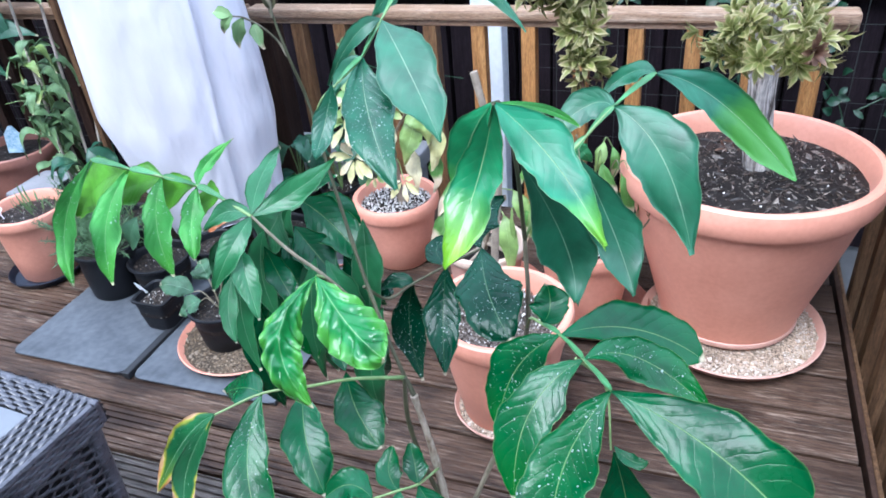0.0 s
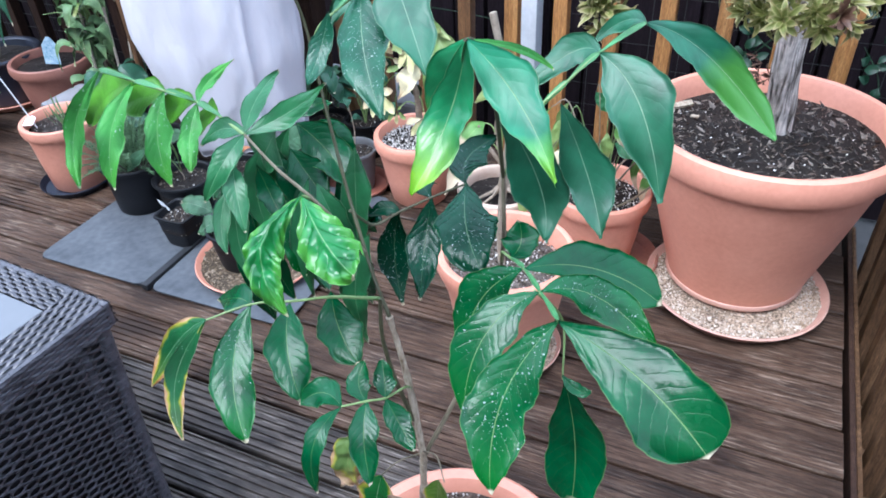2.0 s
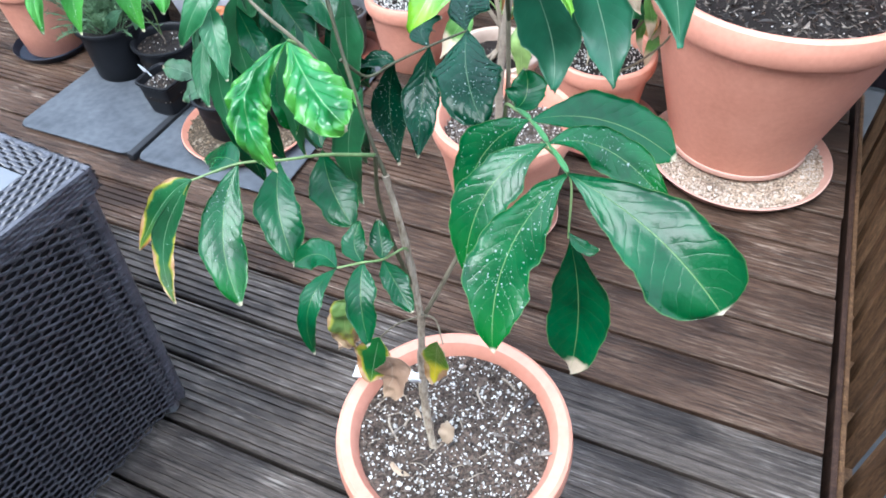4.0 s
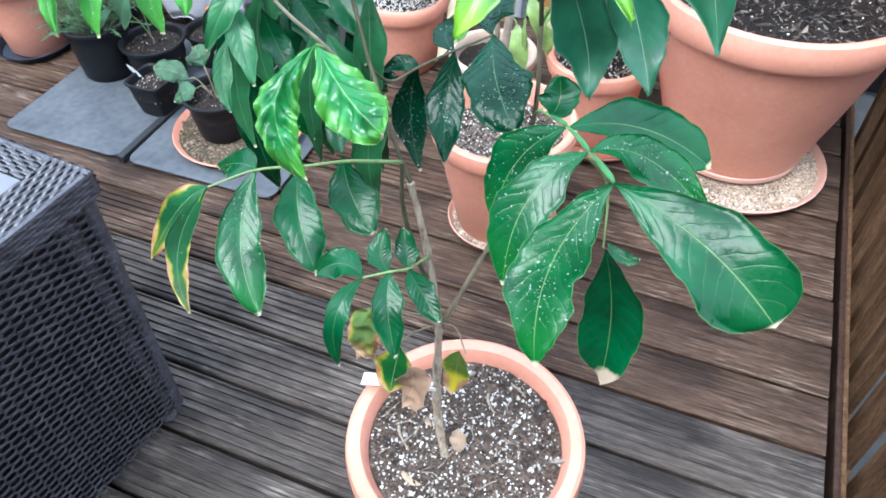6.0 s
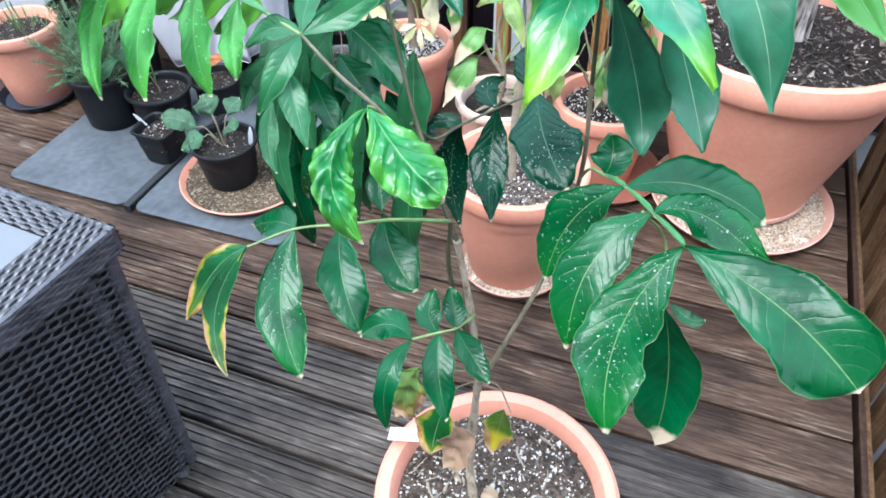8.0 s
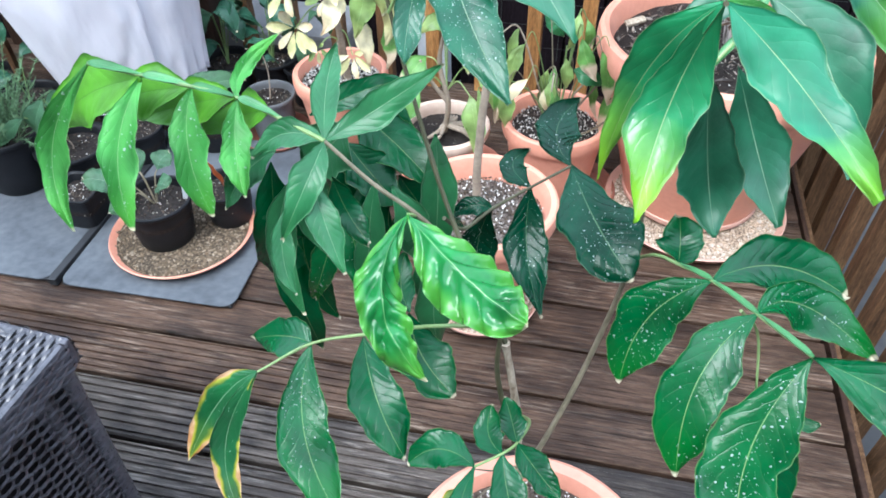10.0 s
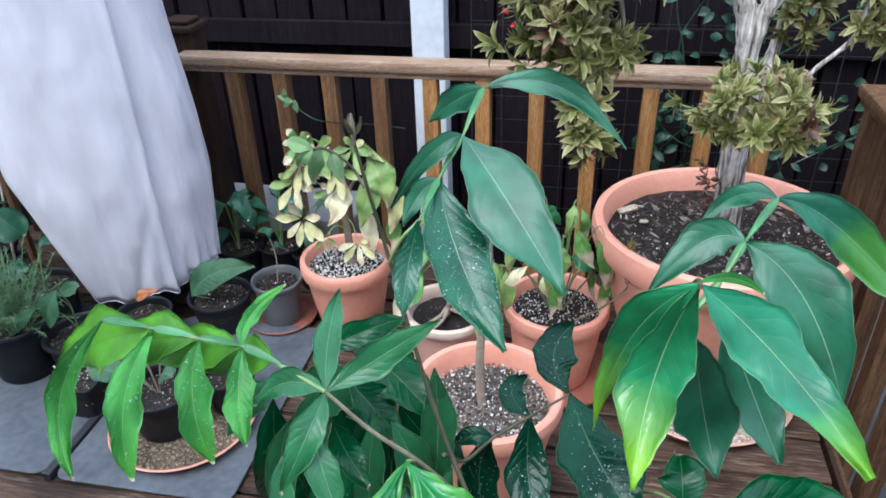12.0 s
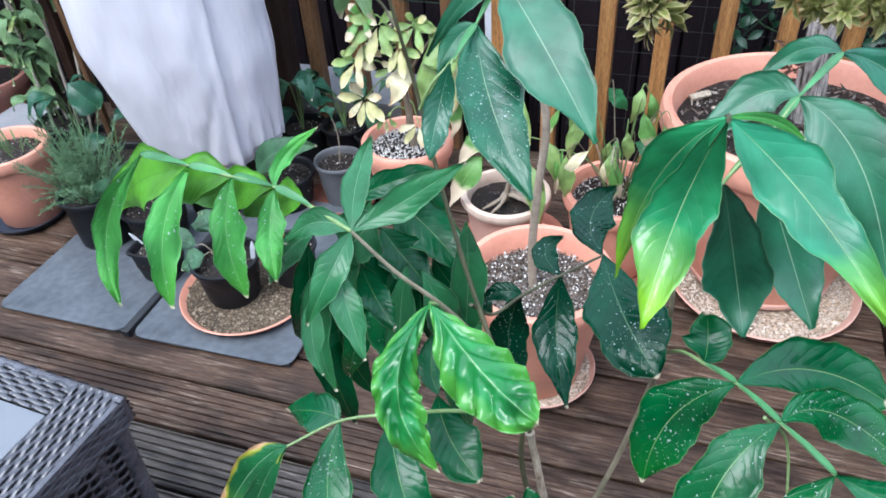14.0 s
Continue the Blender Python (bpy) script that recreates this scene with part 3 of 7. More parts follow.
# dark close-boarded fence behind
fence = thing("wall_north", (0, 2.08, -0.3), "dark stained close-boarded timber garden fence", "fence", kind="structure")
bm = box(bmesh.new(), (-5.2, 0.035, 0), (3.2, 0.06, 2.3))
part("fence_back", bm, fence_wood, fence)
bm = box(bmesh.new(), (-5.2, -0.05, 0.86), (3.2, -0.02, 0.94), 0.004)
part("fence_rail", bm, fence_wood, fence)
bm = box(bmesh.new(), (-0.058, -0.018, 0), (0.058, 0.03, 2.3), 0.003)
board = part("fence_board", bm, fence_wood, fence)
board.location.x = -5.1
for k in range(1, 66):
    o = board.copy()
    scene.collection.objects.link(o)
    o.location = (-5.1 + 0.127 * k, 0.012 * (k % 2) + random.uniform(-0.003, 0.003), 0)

# unseen side fences, added to close the garden behind and beside the camera
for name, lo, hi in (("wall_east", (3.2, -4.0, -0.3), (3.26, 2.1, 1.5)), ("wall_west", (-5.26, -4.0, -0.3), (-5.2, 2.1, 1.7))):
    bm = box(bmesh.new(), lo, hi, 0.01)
    tagged(part(name, bm, fence_wood), "unseen dark timber garden fence", "fence", kind="structure")

# unseen house and patio door behind the camera, added to block southern sky light
house = thing("wall_south", (0, -3.6, -0.3), "unseen rendered house wall with a patio door, added to cut the sky", "house wall", kind="structure")
bm = box(bmesh.new(), (-5.2, -0.3, 0), (-0.9, 0, 4.6))
box(bm, (0.9, -0.3, 0), (3.2, 0, 4.6))
box(bm, (-0.9, -0.3, 2.4), (0.9, 0, 4.6))
part("wall", bm, unseen_house_render, house)
part("unseen_patio_door", box(bmesh.new(), (-0.9, -0.2, 0.02), (0.9, -0.15, 2.4), 0.005), unseen_door_glass, house)
for x0, x1 in ((-0.9, -0.83), (-0.04, 0.04), (0.83, 0.9)):
    part("unseen_door_frame", box(bmesh.new(), (x0, -0.149, 0.02), (x1, -0.1, 2.4), 0.004), white_paint, house)

post = thing("white_post", (-0.536, 1.982, -0.3), "white painted timber post in front of the fence", "post", kind="structure")
part("shaft", box(bmesh.new(), (-0.054, -0.04, 0), (0.054, 0.04, 2.4), 0.006), white_paint, post)


def balustrade(name, start, direction, count, pitch, first, wood, label, ends):
    """Top rail, lower rail and square balusters along a line."""
    d = Vector(direction)
    turn = math.atan2(d.y, d.x)
    rail = thing(name, Matrix.Translation(start) @ Matrix.Rotation(turn, 4, "Z"), label, "balustrade", kind="structure")
    lo, hi = ends
    bm = box(bmesh.new(), (lo, -0.034, 0.622), (hi, 0.034, 0.652), 0.008)
    box(bm, (lo, -0.022, 0.604), (hi, 0.022, 0.6215), 0.003)
    part("top_rail", bm, rail_wood if wood is not side_wood else side_wood, rail, "weathered timber handrail")
    part("lower_rail", box(bmesh.new(), (lo, -0.022, -0.245), (hi, 0.022, -0.2), 0.004), wood, rail)
    bm = box(bmesh.new(), (-0.0205, -0.0205, -0.2), (0.0205, 0.0205, 0.604), 0.003)
    first_bar = part("baluster", bm, wood, rail)
    first_bar.location.x = first
    # the first four north balusters take a darker wood tone
    darker_bar = first_bar.data.copy()
    darker_bar.materials[0] = darker_post_wood
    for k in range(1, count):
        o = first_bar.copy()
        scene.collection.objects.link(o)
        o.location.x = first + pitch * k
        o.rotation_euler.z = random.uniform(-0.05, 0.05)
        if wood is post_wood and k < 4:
            o.data = darker_bar
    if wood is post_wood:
        first_bar.data = darker_bar
    return rail


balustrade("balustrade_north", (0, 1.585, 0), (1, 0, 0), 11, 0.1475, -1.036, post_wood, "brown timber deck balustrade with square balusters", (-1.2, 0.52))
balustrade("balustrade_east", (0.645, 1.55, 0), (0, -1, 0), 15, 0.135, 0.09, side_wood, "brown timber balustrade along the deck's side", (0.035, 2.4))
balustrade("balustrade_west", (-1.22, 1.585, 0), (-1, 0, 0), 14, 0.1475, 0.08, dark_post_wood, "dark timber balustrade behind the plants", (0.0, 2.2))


def newel(x, y, h, wood, label):
    p = thing("newel_post", (x, y, -0.1), label, "post", kind="structure")
    part("shaft", box(bmesh.new(), (-0.045, -0.045, 0), (0.045, 0.045, h), 0.005), wood, p)
    bm = box(bmesh.new(), (-0.057, -0.057, h), (0.057, 0.057, h + 0.02), 0.006)
    box(bm, (-0.04, -0.04, h + 0.0205), (0.04, 0.04, h + 0.035), 0.008)
    part("cap", bm, wood, p)


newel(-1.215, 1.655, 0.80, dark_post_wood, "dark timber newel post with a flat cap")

# trim along the deck's edge
trim = thing("deck_edge_trim", (0.592, 0, -0.02), "brown timber edge board of the deck", "trim", kind="structure")
part("edge_board", box(bmesh.new(), (-0.022, -2.0, -0.12), (-0.010, 1.54, 0.012), 0.004), dark_post_wood, trim)
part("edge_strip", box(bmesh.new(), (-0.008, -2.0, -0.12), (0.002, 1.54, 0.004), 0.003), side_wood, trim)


# ---- pots and saucers ----
def pot(place, radius, height, foot, material, soil, soil_drop, label, category="potted plant", name="potted_plant", lip=0.16, band=True, wall=0.012, square=0.0, group="", lip_material=None, seed=1):
    """A moulded flower pot with a rolled lip and its soil."""
    th = thing(name, place, label, category, group)
    lp = height * lip
    body = [(foot * 0.94, 0.0), (foot, 0.006), (foot + (radius * 0.9 - foot) * 0.55, (height - lp) * 0.5), (radius * 0.875, (height - lp) * 0.86)]
    if band:
        body += [(radius * 0.895, (height - lp) * 0.87), (radius * 0.905, (height - lp) * 0.9)]
    body += [(radius * 0.92, height - lp), (radius * 0.92 - wall, height - lp), (foot, 0.02)]
    shell = part("pot_body", lathe(bmesh.new(), body, 56, square), material, th, smooth=not square)
    r, t = radius, wall
    rim = [(r * 0.915, height - lp), (r * 0.975, height - lp * 0.95), (r, height - lp * 0.7), (r, height - lp * 0.32), (r * 0.985, height - lp * 0.08), (r * 0.955, height),
           (r * 0.955 - t * 0.8, height - lp * 0.05), (r * 0.92 - t, height - lp * 0.4), (r * 0.91 - t, height - lp), (foot + (r * 0.9 - foot) * 0.45 - t, height - lp - 0.35 * height), (r * 0.9, height - lp)]
    part("rim", lathe(bmesh.new(), rim, 56, square, capped=False), lip_material or material, shell, smooth=not square)
    level = height - soil_drop
    rs = (radius * 0.92 - wall) * (0.995 if soil_drop < lp else 0.97)
    bm = bmesh.new()
    rings = 14
    rng = random.Random(seed)
    grid = []
    for k in range(rings + 1):
        rr = rs * k / rings
        row = []
        for i in range(48):
            a = 2 * math.pi * i / 48
            kk = 1.0
            if square:
                kk = (abs(math.cos(a)) ** 8 + abs(math.sin(a)) ** 8) ** (-1 / 8)
                kk = 1 + (kk - 1) * square
            p = Vector((rr * kk * math.cos(a), rr * kk * math.sin(a), 0))
            q = p * 40 + Vector((seed * 7.1, 0, 0))
            h = 0.003 * noise.noise(q) + 0.002 * noise.noise(q * 2.7) + 0.006 * (1 - k / rings)
            row.append(bm.verts.new((p.x, p.y, level + h * min(1, radius / 0.12))))
        grid.append(row)
    for a, b in zip(grid[1:], grid[2:]):
        for i in range(48):
            bm.faces.new((a[i], a[(i + 1) % 48], b[(i + 1) % 48], b[i]))
    bm.faces.new(grid[1])
    for v in grid[0]:
        bm.verts.remove(v)
    ring = grid[-1]
    down = [bm.verts.new(v.co - Vector((0, 0, 0.03))) for v in ring]
    for i in range(48):
        bm.faces.new((ring[i], down[i], down[(i + 1) % 48], ring[(i + 1) % 48]))
    part("soil", bm, soil, th, smooth=True)
    return th


def grains(bm, count, radius, inner, z, size, seed, hill=0.0, long=False):
    """Loose stones or crumbs lying in a ring."""
    rng = random.Random(seed)
    for _ in range(count):
        r = math.sqrt(rng.uniform(inner ** 2, radius ** 2))
        a = rng.uniform(0, 6.283)
        s = size * rng.uniform(0.45, 1.0) * (1.7 if rng.random() < 0.15 else 1.0)
        m = Matrix.Translation((r * math.cos(a), r * math.sin(a), z + s * 0.1 + hill * (1 - r / radius))) @ Euler((rng.uniform(0, 3), rng.uniform(-0.7, 0.7) if long else rng.uniform(0, 3), rng.uniform(0, 3))).to_matrix().to_4x4() @ Matrix.Diagonal((s, s * rng.uniform(0.15, 0.4), s * rng.uniform(0.1, 0.25), 1) if long else (s, s * rng.uniform(0.6, 1), s * rng.uniform(0.4, 0.8), 1))
        vs = [bm.verts.new(m @ Vector(c)) for c in ((1, 0, 0), (-1, 0, 0), (0, 1, 0), (0, -1, 0), (0, 0, 1), (0, 0, -1))]
        for i, j, k in ((0, 2, 4), (2, 1, 4), (1, 3, 4), (3, 0, 4), (2, 0, 5), (1, 2, 5), (3, 1, 5), (0, 3, 5)):
            bm.faces.new((vs[i], vs[j], vs[k]))
    return bm


def saucer(place, radius, material, fill, label, depth=0.028, stones=0, size=0.004, inner=0.0, seed=3, mixed=None):
    th = thing("plant_saucer", place, label, "saucer", "saucers under the pots")
    r = radius
    part("dish", lathe(bmesh.new(), [(r * 0.86, 0), (r * 0.9, 0.003), (r * 0.97, depth * 0.85), (r, depth), (r * 0.985, depth + 0.003), (r * 0.955, depth * 0.95), (r * 0.88, 0.006), (0.001, 0.006)], 56), material, th, smooth=True)
    if fill:
        part("gravel_bed", lathe(bmesh.new(), [(r * 0.89, 0.0065), (r * 0.93, depth * 0.55), (r * 0.7, depth * 0.66), (0.001, depth * 0.62)], 48), fill, th, smooth=True)
        if stones:
            tagged(part("loose_gravel", grains(bmesh.new(), stones, r * 0.92, inner, depth * 0.6, size, seed), mixed or stone_mix, th), kind="stuff")
    return th


def tinted(name, tones, rough=0.8, spec=0.3):
    """Loose pieces in several tones, each piece its own."""
    m, nt, b = nodes_of(name, rough, spec=spec)
    geo = nt.nodes.new("ShaderNodeNewGeometry")
    c = ramp(nt, geo.outputs["Random Per Island"], [(i / (len(tones) - 1), t) for i, t in enumerate(tones)])
    n2 = noise_of(nt, coords(nt), 220.0)
    nt.links.new(mix(nt, 1.0, c, ramp(nt, n2, [(0.3, (0.7, 0.7, 0.7)), (0.7, (1.2, 1.2, 1.2))]), "MULTIPLY"), b.inputs["Base Color"])
    return m


stone_mix = tinted("gravel stones", ((0.30, 0.22, 0.15), (0.62, 0.52, 0.42), (0.45, 0.36, 0.28), (0.72, 0.66, 0.58), (0.36, 0.27, 0.20)))
brown_mix = tinted("brown gravel stones", ((0.06, 0.042, 0.028), (0.19, 0.14, 0.09), (0.11, 0.08, 0.052), (0.33, 0.27, 0.2), (0.06, 0.043, 0.03)))
crumb_mix = tinted("soil crumbs", ((0.022, 0.016, 0.013), (0.085, 0.062, 0.048), (0.04, 0.029, 0.023), (0.15, 0.118, 0.092), (0.03, 0.022, 0.017)))
perlite_mix = tinted("perlite grains", ((0.50, 0.48, 0.44), (0.78, 0.77, 0.73), (0.63, 0.61, 0.57), (0.34, 0.31, 0.28)))
chip_mix = tinted("bark chips", ((0.010, 0.007, 0.006), (0.036, 0.025, 0.019), (0.022, 0.016, 0.013), (0.13, 0.095, 0.072), (0.018, 0.013, 0.011), (0.30, 0.255, 0.21), (0.03, 0.021, 0.017)), 0.38, 0.45)


def litter(th, radius, level, crumbs, white, seed, chips=0, size=0.0022):
    """Crumbs, perlite and bark chips strewn on the soil of a pot."""
    tagged(part("soil_litter", grains(bmesh.new(), crumbs, radius, 0.0, level + 0.001, 0.0034, seed, 0.005), crumb_mix, th), kind="stuff")
    if white:
        tagged(part("perlite", grains(bmesh.new(), white, radius, 0.0, level + 0.001 + 0.4 * size, size, seed + 1, 0.006), perlite_mix, th), kind="stuff")
    if chips:
        tagged(part("bark_mulch", grains(bmesh.new(), chips, radius, 0.0, level + 0.003, 0.012, seed + 2, 0.006, True), chip_mix, th), kind="stuff")


# ---- the young tree in front, in its pot ----
FRONT = Vector((0.019, 0.038, 0))
tree = pot(FRONT, 0.160, 0.287, 0.112, terracotta, perlite_soil, 0.022, "young tree with glossy green leaves in a terracotta pot", name="potted_tree", lip=0.15, wall=0.017, seed=4)
litter(tree, 0.126, 0.2645, 3200, 820, 11, 60, 0.0023)
tagged(part("perlite", grains(bmesh.new(), 150, 0.125, 0.0, 0.2665, 0.0041, 71, 0.005), perlite_mix, tree), kind="stuff")
rng = random.Random(8)
for k in range(16):
    r, a, t = 0.115 * math.sqrt(rng.random()), rng.uniform(0, 6.28), rng.uniform(0, 6.28)
    p = Vector((r * math.cos(a), r * math.sin(a), 0.270))
    d = Vector((math.cos(t), math.sin(t), 0)) * rng.uniform(0.006, 0.015)
    part("debris", tube(bmesh.new(), [p - d, p + Vector((0.002, 0.003, 0.003)), p + d], 0.0009, 0.0006, 4, 5), twig, tree)
limb_count, limbs = [0], []


def limb(name, points, r0, r1, material, knots=0.0, sides=8):
    limb_count[0] += 1
    ob = part(name, tube(bmesh.new(), [Vector(p) - FRONT for p in points], r0 * (0.8 if r0 < 0.005 else 1), r1 * 0.8, 6, sides, knots, limb_count[0]), material, tree, smooth=True)
    limbs.append((ob, spline(points, 6) if len(points) > 2 else [Vector(p) for p in points]))
    return ob


limb("stem", [(0.008, 0.006, 0.245), (-0.003, 0.013, 0.285), (-0.015, 0.026, 0.368), (-0.008, 0.021, 0.499), (-0.007, 0.021, 0.543), (-0.017, 0.022, 0.648), (-0.029, 0.02, 0.73)], 0.0054, 0.0036, stem_pale, 0.3)
limb("upper_stem", [(-0.029, 0.02, 0.73), (-0.052, 0.035, 0.769), (-0.085, 0.063, 0.831), (-0.113, 0.088, 0.903), (-0.132, 0.104, 0.966), (-0.137, 0.095, 1.01), (-0.144, 0.093, 1.05)], 0.0026, 0.0012, stem_dark, 0.2)
limb("branch", [(-0.006, 0.021, 0.529), (0.017, 0.045, 0.59), (0.04, 0.075, 0.66), (0.058, 0.09, 0.771), (0.055, 0.099, 0.856)], 0.0034, 0.0024, stem_bark, 0.1)
limb("petiole", [(0.055, 0.099, 0.856), (0.056, 0.073, 0.943), (0.061, 0.024, 1.004), (0.061, 0.004, 1.015)], 0.0024, 0.0016, stem_dark)
limb("rachis", [(0.055, 0.099, 0.856), (0.076, 0.114, 0.912), (0.098, 0.135, 0.937), (0.115, 0.166, 0.951), (0.143, 0.215, 0.963)], 0.0017, 0.0012, stem_green)
limb("rachis", [(0.058, 0.088, 0.771), (0.069, 0.059, 0.805), (0.082, 0.042, 0.815), (0.101, 0.021, 0.824), (0.124, -0.01, 0.831), (0.148, -0.045, 0.839)], 0.0017, 0.0012, stem_green)
limb("rachis", [(-0.129, 0.101, 0.949), (-0.118, 0.103, 0.97), (-0.107, 0.115, 0.981), (-0.104, 0.16, 0.988), (-0.089, 0.178, 1.016), (-0.08, 0.216, 1.039)], 0.0016, 0.0011, stem_green)
limb("rachis", [(-0.15, 0.016, 0.903), (-0.185, 0.032, 0.905), (-0.216, 0.039, 0.912), (-0.239, 0.027, 0.925), (-0.271, 0.026, 0.93), (-0.299, 0.016, 0.941)], 0.0019, 0.0014, stem_green)
limb("petiole", [(-0.06, 0.042, 0.782), (-0.09, 0.02, 0.845), (-0.121, 0.014, 0.876), (-0.15, 0.016, 0.903)], 0.0024, 0.0016, stem_bark)
limb("branch", [(-0.013, 0.02, 0.589), (-0.024, 0.012, 0.648), (-0.033, 0.01, 0.708), (-0.032, 0.012, 0.758)], 0.0032, 0.0022, stem_dark, 0.1)
limb("rachis", [(-0.032, 0.012, 0.758), (-0.062, 0.016, 0.747), (-0.094, 0.019, 0.735), (-0.136, 0.019, 0.717), (-0.184, 0.007, 0.707), (-0.22, -0.023, 0.699)], 0.0024, 0.0013, stem_green)
limb("rachis", [(-0.085, 0.062, 0.811), (-0.074, 0.084, 0.783), (-0.055, 0.104, 0.79), (-0.027, 0.121, 0.803), (0.002, 0.14, 0.814)], 0.0020, 0.0013, stem_dark)
limb("rachis", [(-0.015, 0.022, 0.635), (-0.003, -0.008, 0.672), (-0.01, -0.034, 0.681), (-0.019, -0.051, 0.691), (-0.037, -0.066, 0.692)], 0.0017, 0.0012, stem_green)
limb("petiole", [(-0.093, 0.02, 0.848), (-0.098, 0.012, 0.855)], 0.0016, 0.0016, stem_green)
limb("petiole", [(-0.007, 0.021, 0.538), (0.021, 0, 0.568), (0.043, -0.03, 0.576)], 0.0014, 0.0010, stem_bark)
limb("petiole", [(-0.008, 0.021, 0.534), (-0.034, 0.011, 0.518), (-0.052, -0.004, 0.499)], 0.0014, 0.0010, stem_bark)
limb("petiole", [(0.117, -0.002, 0.824), (0.138, 0.011, 0.789), (0.147, -0.009, 0.743)], 0.0014, 0.0010, stem_green)
limb("twig", [(-0.007, 0.021, 0.554), (-0.029, 0.009, 0.558), (-0.05, 0.001, 0.568)], 0.0012, 0.0008, stem_bark)

leaf_count = [0]


def leaflet(base, middle, tip, width, material, **shape):
    leaf_count[0] += 1
    b, m, t = Vector(base), Vector(middle), Vector(tip)
    if "facing" not in shape:
        shape["facing"] = (VIEW - m).normalized() + Vector((0, 0, shape.pop("lift", 0.3)))
    if material is curled:
        shape.setdefault("crinkle", 0.045)
        shape.setdefault("rolled", 0.8)
        shape.setdefault("drip", 0.0)
        shape.setdefault("quilt", 0.10)
        shape.setdefault("veins", 6)
        shape.setdefault("edge", 0.4)
        shape.setdefault("fat", 0.46)
        shape.setdefault("blunt", 0.45)
        shape.setdefault("fold", -0.9)
        shape.setdefault("nu", 90)
        shape.setdefault("nv", 24)
    if material in (dark, dark_wet, deep, deep_wet, deep_damp, mid, dry_tipped):
        shape.setdefault("blunt", 0.06 if material in (deep, deep_wet, deep_damp, mid) else 0.42)
        shape.setdefault("drip", 0.1 if material in (deep, deep_wet, deep_damp, mid) else 0.05)
    if material is fresh:
        shape.setdefault("wave", 0.24)
        shape.setdefault("edge", 1.4)
        shape.setdefault("fold", 0.5)
        shape.setdefault("fat", 0.5)
        shape.setdefault("blunt", 0.2)
        shape.setdefault("drip", 0.16)
    if material in (tipped, matt_tipped):
        shape.setdefault("wave", 0.15)
        shape.setdefault("edge", 1.3)
    bm = blade(bmesh.new(), b - FRONT, m - FRONT, t - FRONT, width * 0.97, seed=leaf_count[0], **shape)
    bm.loops.layers.uv.verify()
    near = min(limbs, key=lambda l: min((q - b).length for q in l[1]))
    return part("leaflet", bm, material, near[0])


leaflet((0.148, -0.045, 0.839), (0.212, -0.066, 0.825), (0.263, -0.091, 0.798), 0.060, dark, fat=0.68, blunt=0.9, drip=0.0, edge=0.7)
leaflet((0.148, -0.045, 0.839), (0.122, -0.086, 0.79), (0.129, -0.129, 0.738), 0.047, dark_wet, fat=0.5, drip=0.04, edge=1.5)
leaflet((0.124, -0.01, 0.831), (0.093, -0.048, 0.807), (0.09, -0.084, 0.756), 0.039, dark_wet, fat=0.5, edge=1.3)
leaflet((0.101, 0.021, 0.824), (0.067, 0.014, 0.787), (0.056, -0.007, 0.738), 0.041, dark_wet, fat=0.5)
leaflet((0.101, 0.021, 0.824), (0.152, 0.06, 0.809), (0.207, 0.072, 0.778), 0.045, dark, fat=0.58, blunt=0.6, drip=0.0)
leaflet((0.124, -0.01, 0.831), (0.162, 0.023, 0.811), (0.214, 0.014, 0.779), 0.033, dark_wet, fat=0.55, blunt=0.3)
leaflet((0.082, 0.042, 0.815), (0.084, 0.064, 0.815), (0.08, 0.071, 0.833), 0.032, dark, fat=0.5, blunt=0.4)
leaflet((-0.22, -0.023, 0.699), (-0.251, -0.039, 0.673), (-0.276, -0.071, 0.625), 0.028, burnt, blunt=0.5, drip=0.0, fat=0.4)
leaflet((-0.22, -0.023, 0.699), (-0.241, -0.065, 0.646), (-0.216, -0.101, 0.601), 0.022, burnt, blunt=0.3, drip=0.02)
leaflet((-0.184, 0.007, 0.707), (-0.178, -0.046, 0.666), (-0.138, -0.092, 0.623), 0.043, dark_wet, fat=0.55)
leaflet((-0.184, 0.007, 0.707), (-0.21, 0.014, 0.702), (-0.25, 0.028, 0.672), 0.033, dark, blunt=0.5)
leaflet((-0.143, 0.018, 0.713), (-0.122, -0.024, 0.693), (-0.093, -0.053, 0.661), 0.041, dark, fat=0.5)
leaflet((-0.113, 0.049, 0.713), (-0.099, 0.033, 0.679), (-0.067, 0.012, 0.66), 0.045, dark, fat=0.55)
leaflet((-0.111, 0.046, 0.718), (-0.122, 0.061, 0.734), (-0.122, 0.082, 0.752), 0.022, dark)
leaflet((-0.037, -0.066, 0.692), (-0.066, -0.053, 0.685), (-0.089, -0.061, 0.668), 0.028, dark)
leaflet((-0.037, -0.066, 0.692), (-0.043, -0.107, 0.682), (-0.04, -0.117, 0.63), 0.018, dark)
leaflet((-0.019, -0.051, 0.691), (-0.009, -0.079, 0.675), (0.006, -0.1, 0.644), 0.027, dark)
leaflet((-0.01, -0.034, 0.681), (0.007, -0.043, 0.663), (0.028, -0.057, 0.65), 0.023, dark)
leaflet((-0.019, -0.051, 0.691), (-0.031, -0.043, 0.702), (-0.031, -0.027, 0.716), 0.021, dark)
leaflet((-0.01, -0.034, 0.681), (-0.016, -0.023, 0.692), (-0.024, -0.011, 0.705), 0.020, dark)
leaflet((-0.098, 0.012, 0.855), (-0.099, -0.052, 0.841), (-0.067, -0.074, 0.797), 0.031, curled, wave=0.3, quilt=0.13, veins=7, crinkle=0.10, fold=-1.2)
